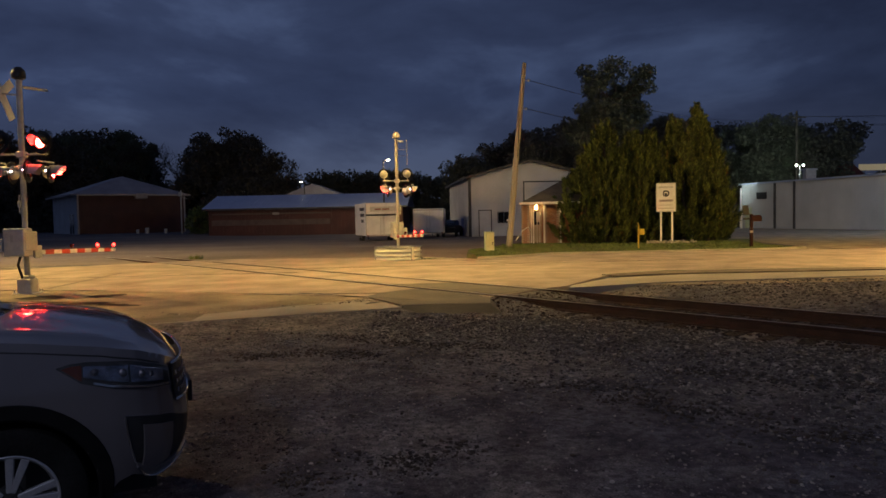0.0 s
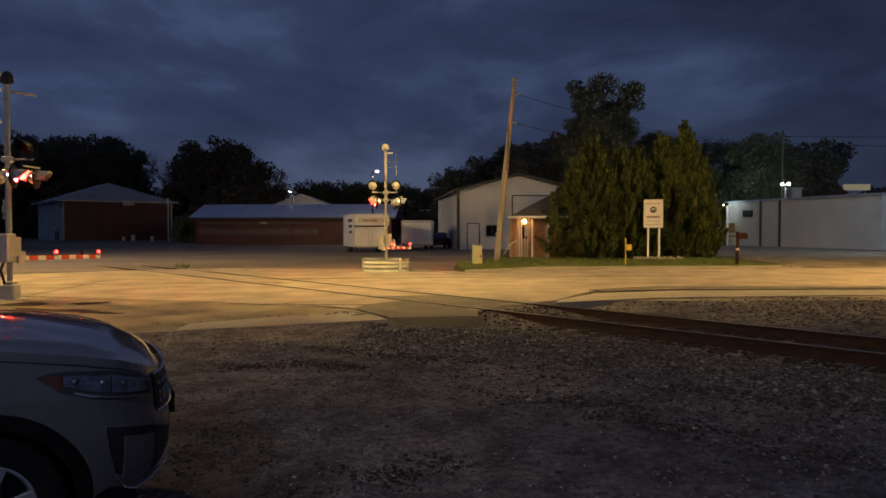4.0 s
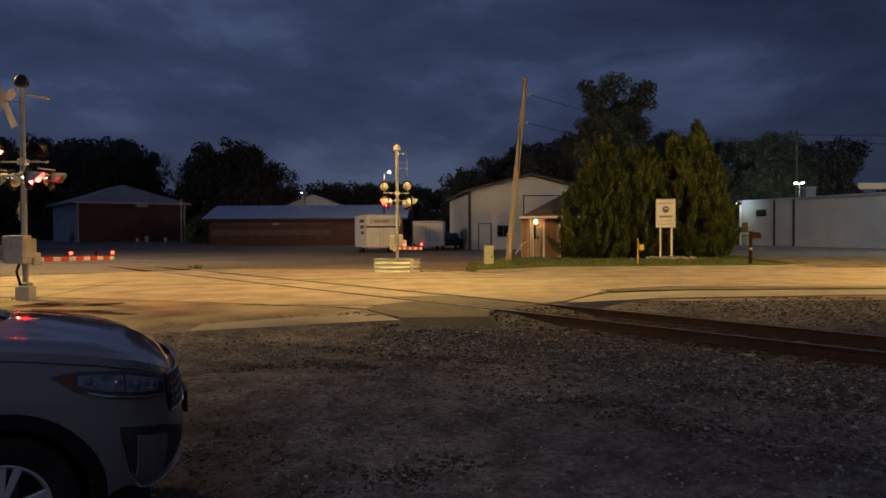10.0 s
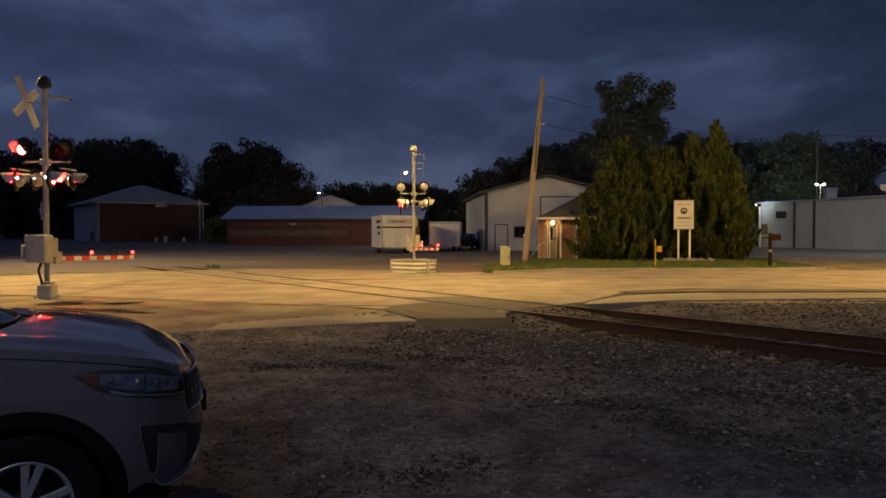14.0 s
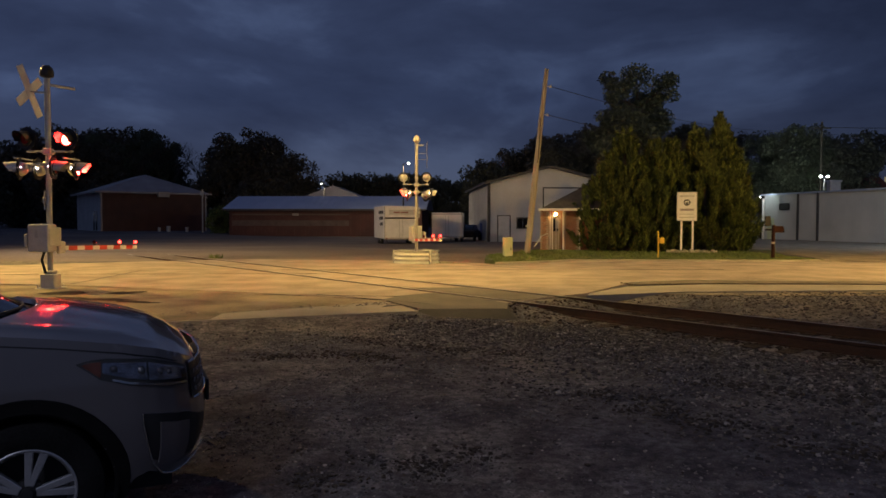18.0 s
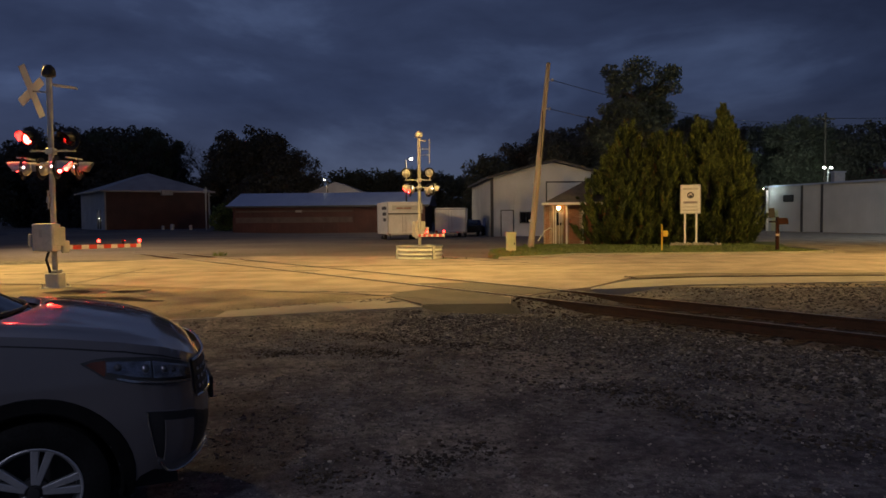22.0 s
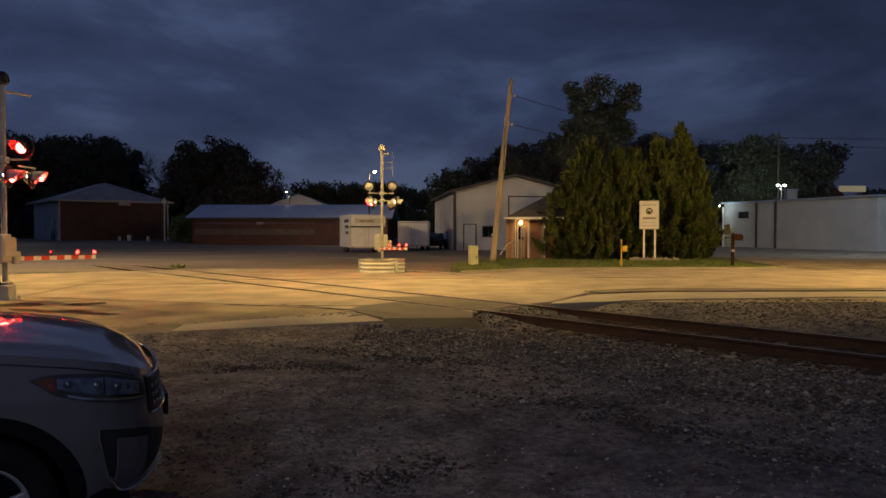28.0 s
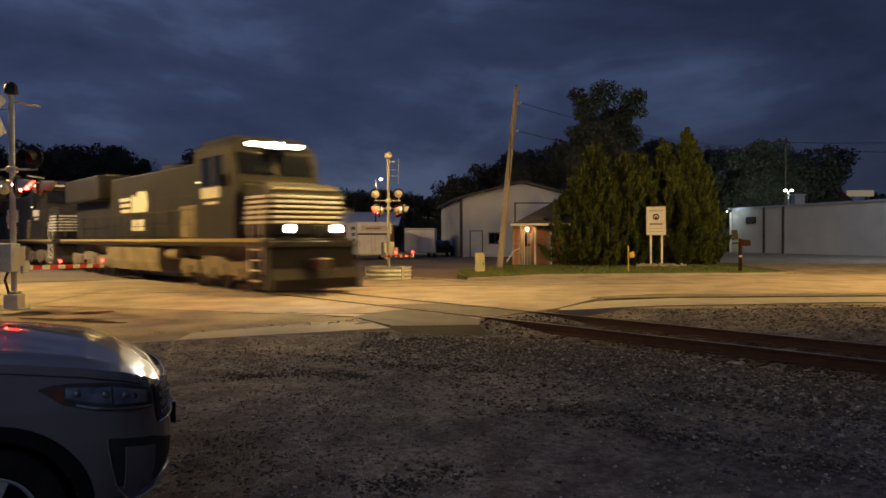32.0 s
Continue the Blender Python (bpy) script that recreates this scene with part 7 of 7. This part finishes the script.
M["boardlit"] = glow("number_board_lit", (0.92, 1.0, 0.80), 14)
M["steplit"] = glow("step_light_lit", (1.0, 0.75, 0.35), 6)


def locomotive(label, lights):
    """Six-axle wide-nosed diesel. x is the way it runs; the nose lamps stand at x = 0."""
    eng = thing("locomotive", pose(0, 0, 0), label, "locomotive", "locomotives of the train")
    head = M["headlit"] if lights else M["glass"]
    ditch = M["ditchlit"] if lights else M["glass"]
    board = M["boardlit"] if lights else M["locowhite"]
    # frame and walkway
    bm = bmesh.new()
    rbox(bm, -21.6, -0.25, -1.5, 1.5, 1.38, 1.62, 0.02)
    part("walkway", bm, M["locoblack"], eng, "black walkway deck")
    for side in (-1, 1):
        bm = bmesh.new()
        box(bm, -21.6, -0.4, side * 1.505 - 0.006, side * 1.505 + 0.006, 1.52, 1.62)
        part("sill_stripe", bm, M["sill"], eng, "pale yellow sill stripe")
    bm = bmesh.new()
    rbox(bm, -21.0, -0.8, -0.9, 0.9, 1.0, 1.38, 0.03)
    part("main_frame", bm, M["locograme"], eng)
    # pilot, plough, coupler
    bm = bmesh.new()
    prism(bm, [(-0.55, 0.18), (0.18, 0.14), (0.22, 0.45), (0.05, 0.75), (0.0, 1.55), (-0.55, 1.55)], -1.45, 1.45)
    part("pilot", bm, M["pilotblack"], eng, "black front pilot with plough")
    for k in range(9):
        bm = bmesh.new()
        y = -1.28 + 0.32 * k
        prism(bm, [(0.17, 0.16), (0.25, 0.16), (0.28, 0.45), (0.10, 0.78), (0.05, 0.76), (0.20, 0.45)], y - 0.02, y + 0.02)
        part("plough_rib", bm, M["pilotblack"], eng)
    bm = bmesh.new()
    rbox(bm, -0.02, 0.16, -1.42, 1.42, 1.36, 1.54, 0.03)
    part("anticlimber", bm, M["pilotblack"], eng, "ribbed black buffer beam")
    bm = bmesh.new()
    rbox(bm, 0.0, 0.5, -0.16, 0.16, 0.75, 1.02, 0.04)
    rbox(bm, 0.42, 0.68, -0.24, 0.2, 0.70, 1.06, 0.06)
    part("coupler", bm, M["wheelsteel"], eng)
    for y in (-0.55, -0.35, 0.35, 0.55):
        bm = bmesh.new()
        tube(bm, [(0.05, y, 1.0), (0.2, y, 0.7), (0.18, y * 1.05, 0.4)], 0.025, 6)
        part("brake_hose", bm, M["rubber"], eng)
    for side in (-1, 1):
        st = new("step_well")
        st.parent = eng
        for k in range(4):
            bm = bmesh.new()
            rbox(bm, -1.0, -0.45, min(side * 1.18, side * 1.52), max(side * 1.18, side * 1.52), 0.38 + 0.3 * k, 0.42 + 0.3 * k, 0.006)
            s = part("step", bm, M["locograme"], st)
            bm = bmesh.new()
            box(bm, -1.0, -0.45, side * 1.525 - 0.004, side * 1.525 + 0.004, 0.375 + 0.3 * k, 0.425 + 0.3 * k)
            part("step_edge", bm, M["locowhite"], s, "white step edge")
        bm = bmesh.new()
        tube(bm, [(-0.35, side * 1.48, 0.6), (-0.35, side * 1.48, 2.5), (-0.30, side * 1.2, 2.55)], 0.022, 6)
        tube(bm, [(-1.1, side * 1.48, 0.6), (-1.1, side * 1.48, 2.5)], 0.022, 6)
        part("grab_rail", bm, M["locowhite"], eng, "pale grab rail")
        # handrail with stanchions
        bm = bmesh.new()
        tube(bm, [(-5.2, side * 1.48, 2.6), (-21.3, side * 1.48, 2.6)], 0.02, 6)
        tube(bm, [(-5.2, side * 1.48, 2.1), (-21.3, side * 1.48, 2.1)], 0.012, 5)
        rail = part("handrail", bm, M["locoblack"], eng)
        for k in range(10):
            bm = bmesh.new()
            tube(bm, [(-5.3 - 1.75 * k, side * 1.48, 1.6), (-5.3 - 1.75 * k, side * 1.48, 2.6)], 0.018, 6)
            part("stanchion", bm, M["locoblack"], rail)
    # nose
    bm = bmesh.new()
    prism(bm, [(-0.35, 1.62), (-0.30, 2.95), (-0.55, 3.22), (-2.1, 3.40), (-2.1, 1.62)], -1.26, 1.26)
    bmesh.ops.bevel(bm, geom=bm.edges[:], offset=0.12, segments=3, affect="EDGES")
    nose = part("nose", bm, M["locoblack"], eng, "black wide nose", True)
    for k in range(6):
        z = 2.05 + 0.15 * k
        bm = bmesh.new()
        rbox(bm, -0.36 + 0.01 * k, -0.275, -1.17, 1.17, z, z + 0.075, 0.01)
        part("nose_stripe", bm, M["locowhite"], nose, "white nose stripe")
        for side in (-1, 1):
            bm = bmesh.new()
            box(bm, -1.95 + 0.06 * k, -0.42, side * 1.266 - 0.006, side * 1.266 + 0.006, z, z + 0.075)
            part("nose_stripe", bm, M["locowhite"], nose)
    bm = bmesh.new()
    rbox(bm, -0.30, -0.24, 0.25, 0.85, 1.66, 2.0, 0.02)
    part("nose_door", bm, M["locoblack"], nose)
    # cab
    bm = bmesh.new()
    prism(bm, [(-2.0, 1.62), (-2.0, 3.2), (-2.35, 4.36), (-2.35, 4.68), (-2.75, 4.84), (-4.9, 4.84), (-4.9, 1.62)], -1.5, 1.5)
    bmesh.ops.bevel(bm, geom=[e for e in bm.edges if abs(e.verts[0].co.y - e.verts[1].co.y) < 0.01 and min(e.verts[0].co.z, e.verts[1].co.z) > 4.6], offset=0.34, segments=1, affect="EDGES")
    bmesh.ops.bevel(bm, geom=[e for e in bm.edges if abs(e.verts[0].co.y - e.verts[1].co.y) < 0.01 and min(e.verts[0].co.z, e.verts[1].co.z) > 3.0], offset=0.05, segments=2, affect="EDGES")
    cabm = part("cab", bm, M["locoblack"], eng, "black cab", True)
    for side in (-1, 1):
        bm = bmesh.new()
        prism(bm, [(-2.72, 3.3), (-2.86, 4.2), (-3.5, 4.2), (-3.5, 3.3)], side * 1.505 - 0.01, side * 1.505 + 0.01)
        part("side_window", bm, M["darkglass"], cabm, "dark cab side window")
        bm = bmesh.new()
        box(bm, -4.4, -3.65, side * 1.505 - 0.01, side * 1.505 + 0.01, 3.3, 4.2)
        part("side_window", bm, M["darkglass"], cabm)
        for z, x0, x1, h in ((2.90, -4.4, -3.05, 0.34), (2.70, -4.1, -3.2, 0.09)):
            bm = bmesh.new()
            box(bm, x0, x1, side * 1.506 - 0.006, side * 1.506 + 0.006, z, z + h)
            part("number_bar", bm, M["locowhite"], cabm, "plain white bar")
        bm = bmesh.new()
        box(bm, -2.55, -2.25, side * 1.03 - 0.006, side * 1.508 + 0.006, 3.5, 3.52)
        rbox(bm, -2.62, -2.58, side * 1.6 - 0.1, side * 1.6 + 0.1, 3.2, 3.6, 0.01)
        part("mirror", bm, M["locoblack"], cabm)
        bm = bmesh.new()
        lathe(bm, [(0.0, -0.02), (0.05, 0.0), (0.0, 0.02)], 8, pose(-4.6, side * 1.52, 3.45))
        part("step_lamp", bm, M["steplit"], cabm, "small warm lamp")
        for k in range(2):
            bm = bmesh.new()
            y0, y1 = (0.12, 1.28) if side > 0 else (-1.28, -0.12)
            if k == 0:
                t = pose(-2.20, 0, 3.93, 0, -17, 0)
                rbox(bm, -0.02, 0.025, y0, y1, -0.36, 0.36, 0.008, t)
                part("windscreen", bm, M["darkglass"], cabm, "dark windscreen pane")
    # roof headlights and number boards
    hl = new("headlight")
    hl.parent, hl.matrix_basis = eng, pose(-2.32, 0, 4.54)
    bm = bmesh.new()
    rbox(bm, -0.1, 0.05, -0.34, 0.34, -0.14, 0.14, 0.03)
    box(bm, 0.04, 0.36, -0.36, 0.36, -0.135, -0.115)
    part("casing", bm, M["locoblack"], hl)
    for y in (-0.15, 0.15):
        bm = bmesh.new()
        lathe(bm, [(0.0, 0.03), (0.06, 0.025), (0.085, 0.0), (0.0, -0.01)], 16, pose(0.055, y, 0, 0, 90, 0))
        part("beam_lens", bm, head, hl, "bright headlight lens", True)
    for side in (-1, 1):
        nb = bmesh.new()
        rbox(nb, -0.08, 0.04, side * 0.68 - 0.3, side * 0.68 + 0.3, -0.09, 0.09, 0.01)
        bo = part("number_board", nb, M["locoblack"], hl)
        nb = bmesh.new()
        box(nb, 0.042, 0.048, side * 0.68 - 0.27, side * 0.68 + 0.27, -0.055, 0.055)
        part("board_face", nb, board, bo, "lit board face")
        dl = new("ditch_light")
        dl.parent, dl.matrix_basis = eng, pose(0.0, side * 0.78, 1.90)
        bm = bmesh.new()
        rbox(bm, -0.22, 0.0, -0.15, 0.15, -0.14, 0.14, 0.03)
        box(bm, -0.01, 0.2, -0.15, 0.15, -0.135, -0.115)
        tube(bm, [(-0.1, 0, -0.14), (-0.1, 0, -0.32)], 0.04, 6)
        part("casing", bm, M["locoblack"], dl)
        bm = bmesh.new()
        lathe(bm, [(0.0, 0.03), (0.07, 0.025), (0.1, 0.0), (0.0, -0.01)], 16, pose(0.005, 0, 0, 0, 90, 0))
        part("beam_lens", bm, ditch, dl, "bright ditch light lens", True)
    # long hood with doors, radiator and fans
    bm = bmesh.new()
    rbox(bm, -20.9, -4.9, -0.92, 0.92, 1.62, 4.25, 0.08, seg=2)
    hood = part("hood", bm, M["locoblack"], eng, "black long hood")
    bm = bmesh.new()
    rbox(bm, -20.8, -15.6, -1.46, 1.46, 3.35, 4.45, 0.1, seg=2)
    part("radiator", bm, M["locoblack"], hood, "wide radiator wings")
    for k in range(2):
        bm = bmesh.new()
        lathe(bm, [(0.75, 0.0), (0.75, 0.14), (0.68, 0.14), (0.2, 0.06), (0.0, 0.06)], 20, pose(-17.0 - 2.0 * k, 0, 4.44))
        part("fan", bm, M["locoblack"], hood)
    bm = bmesh.new()
    rbox(bm, -10.6, -9.2, -0.5, 0.5, 4.2, 4.5, 0.05)
    part("exhaust_stack", bm, M["locoblack"], hood)
    for side in (-1, 1):
        for k in range(13):
            bm = bmesh.new()
            x = -5.5 - 0.78 * k
            rbox(bm, x - 0.7, x, side * 0.93 - 0.015, side * 0.93 + 0.015, 1.75, 3.15 if k % 3 else 3.6, 0.012)
            part("hood_door", bm, M["locoblack"], hood)
        for k in range(3):
            bm = bmesh.new()
            box(bm, -14.0 - 0.1 * k, -12.85, side * 0.957 - 0.006, side * 0.957 + 0.006, 2.72 + 0.24 * k, 2.86 + 0.24 * k)
            part("emblem_bar", bm, M["locowhite"], hood, "white emblem bar")
        bm = bmesh.new()
        prism(bm, [(-12.65, 2.7), (-11.0, 2.7), (-10.8, 2.95), (-11.0, 3.5), (-11.9, 3.55), (-12.15, 3.3), (-12.65, 3.45)], side * 0.957 - 0.006, side * 0.957 + 0.006)
        part("emblem_block", bm, M["locowhite"], hood, "white emblem shape")
        bm = bmesh.new()
        box(bm, -12.65, -11.25, side * 0.957 - 0.006, side * 0.957 + 0.006, 1.95, 2.4)
        part("emblem_plate", bm, M["locowhite"], hood, "white plate under the emblem")
        bm = bmesh.new()
        rbox(bm, -6.6, -4.95, min(side * 0.9, side * 1.35), max(side * 0.9, side * 1.35), 1.62, 2.75, 0.05)
        part("equipment_box", bm, M["locograme"], hood, "dusty equipment box")
    # tank, reservoirs and trucks
    bm = bmesh.new()
    prism(bm, [(-1.4, 0.42), (1.4, 0.42), (1.5, 0.75), (1.5, 1.3), (-1.5, 1.3), (-1.5, 0.75)], -14.2, -8.2, pose(0, 0, 0, 0, 0, -90) @ Matrix.Diagonal((1, 1, 1, 1)))
    part("fuel_tank", bm, M["locograme"], eng, "dusty fuel tank")
    for side in (-1, 1):
        bm = bmesh.new()
        tube(bm, [(-7.9, side * 1.2, 1.08), (-6.9, side * 1.2, 1.08)], 0.2, 12)
        part("air_reservoir", bm, M["locograme"], eng, "", True)
    for c in (-4.2, -17.8):
        tr = new("truck")
        tr.parent, tr.matrix_basis = eng, pose(c, 0, 0)
        for side in (-1, 1):
            bm = bmesh.new()
            prism(bm, [(-2.75, 0.62), (-2.5, 0.42), (-1.2, 0.5), (0, 0.42), (1.2, 0.5), (2.5, 0.42), (2.75, 0.62), (2.7, 0.95), (1.0, 0.88), (0.6, 1.05), (-0.6, 1.05), (-1.0, 0.88), (-2.7, 0.95)], side * 1.12 - 0.09, side * 1.12 + 0.09)
            part("side_frame", bm, M["locograme"], tr, "dusty truck side frame")
            for x in (-1.95, 0, 1.95):
                bm = bmesh.new()
                rbox(bm, x - 0.2, x + 0.2, side * 1.2 - 0.1, side * 1.2 + 0.1, 0.33, 0.72, 0.04)
                part("journal_box", bm, M["locograme"], tr)
            for x in (-1.0, 1.0):
                bm = bmesh.new()
                for k in range(5):
                    lathe(bm, [(0.09, -0.03), (0.12, 0.0), (0.09, 0.03)], 12, pose(x, side * 1.2, 0.55 + 0.07 * k))
                part("spring", bm, M["wheelsteel"], tr, "", True)
        for x in (-1.95, 0, 1.95):
            w = new("wheelset")
            w.parent, w.matrix_basis = tr, pose(x, 0, 0.53)
            for side in (-1, 1):
                bm = bmesh.new()
                lathe(bm, [(0.0, 0.05), (0.2, 0.06), (0.42, 0.03), (0.53, 0.06), (0.53, -0.05), (0.555, -0.07), (0.42, -0.07), (0.0, -0.06)], 32, pose(0, side * 0.75, 0, -90 * side, 0, 0))
                part("wheel", bm, M["wheelsteel"], w, "", True)
            bm = bmesh.new()
            tube(bm, [(0, -1.1, 0), (0, 1.1, 0)], 0.09, 10)
            part("axle", bm, M["wheelsteel"], w)
            WHEELS.append(w)
    return eng


WHEELS = []
LOCOS = [locomotive("black diesel locomotive with white nose stripes and bright headlights", True), locomotive("black diesel locomotive coupled behind the leading one", False)]


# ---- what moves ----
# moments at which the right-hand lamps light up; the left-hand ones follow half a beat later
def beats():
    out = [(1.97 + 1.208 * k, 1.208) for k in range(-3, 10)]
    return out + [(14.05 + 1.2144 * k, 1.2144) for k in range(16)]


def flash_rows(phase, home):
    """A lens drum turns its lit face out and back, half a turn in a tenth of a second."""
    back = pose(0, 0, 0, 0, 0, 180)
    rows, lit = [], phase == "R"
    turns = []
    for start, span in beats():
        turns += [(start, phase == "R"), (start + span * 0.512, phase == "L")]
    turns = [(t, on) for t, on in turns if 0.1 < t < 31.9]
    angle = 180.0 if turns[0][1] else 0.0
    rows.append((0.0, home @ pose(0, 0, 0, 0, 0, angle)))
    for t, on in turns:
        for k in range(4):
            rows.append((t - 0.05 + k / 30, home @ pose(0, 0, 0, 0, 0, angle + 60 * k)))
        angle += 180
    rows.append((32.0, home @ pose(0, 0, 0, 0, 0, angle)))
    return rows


# metres along the track at which the leading nose lamps stand, from the crossing of the lines of sight
RUN = [(0.0, -592.0), (24.0, -164.0), (28.0, -91.2), (29.0, -72.8), (30.0, -54.3), (30.5, -45.2), (31.0, -36.1), (31.5, -27.1), (32.0, -18.3)]


def motions():
    for k, eng in enumerate(LOCOS):
        walk(eng, [(t, Matrix.Translation(on_track(s - 22.9 * k)) @ pose(0, 0, 0, 0, 0, RAILTURN)) for t, s in RUN])
    # the wheels roll while the train is near
    for w in WHEELS:
        home = w.matrix_basis.copy()
        rows = [(0.0, home)]
        for k in range(0, 86):
            t = 28.6 + 0.04 * k
            rows.append((t, home @ pose(0, 0, 0, 0, 75.0 * k, 0)))
        walk(w, rows)
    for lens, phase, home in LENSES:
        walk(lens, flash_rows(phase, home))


motions()
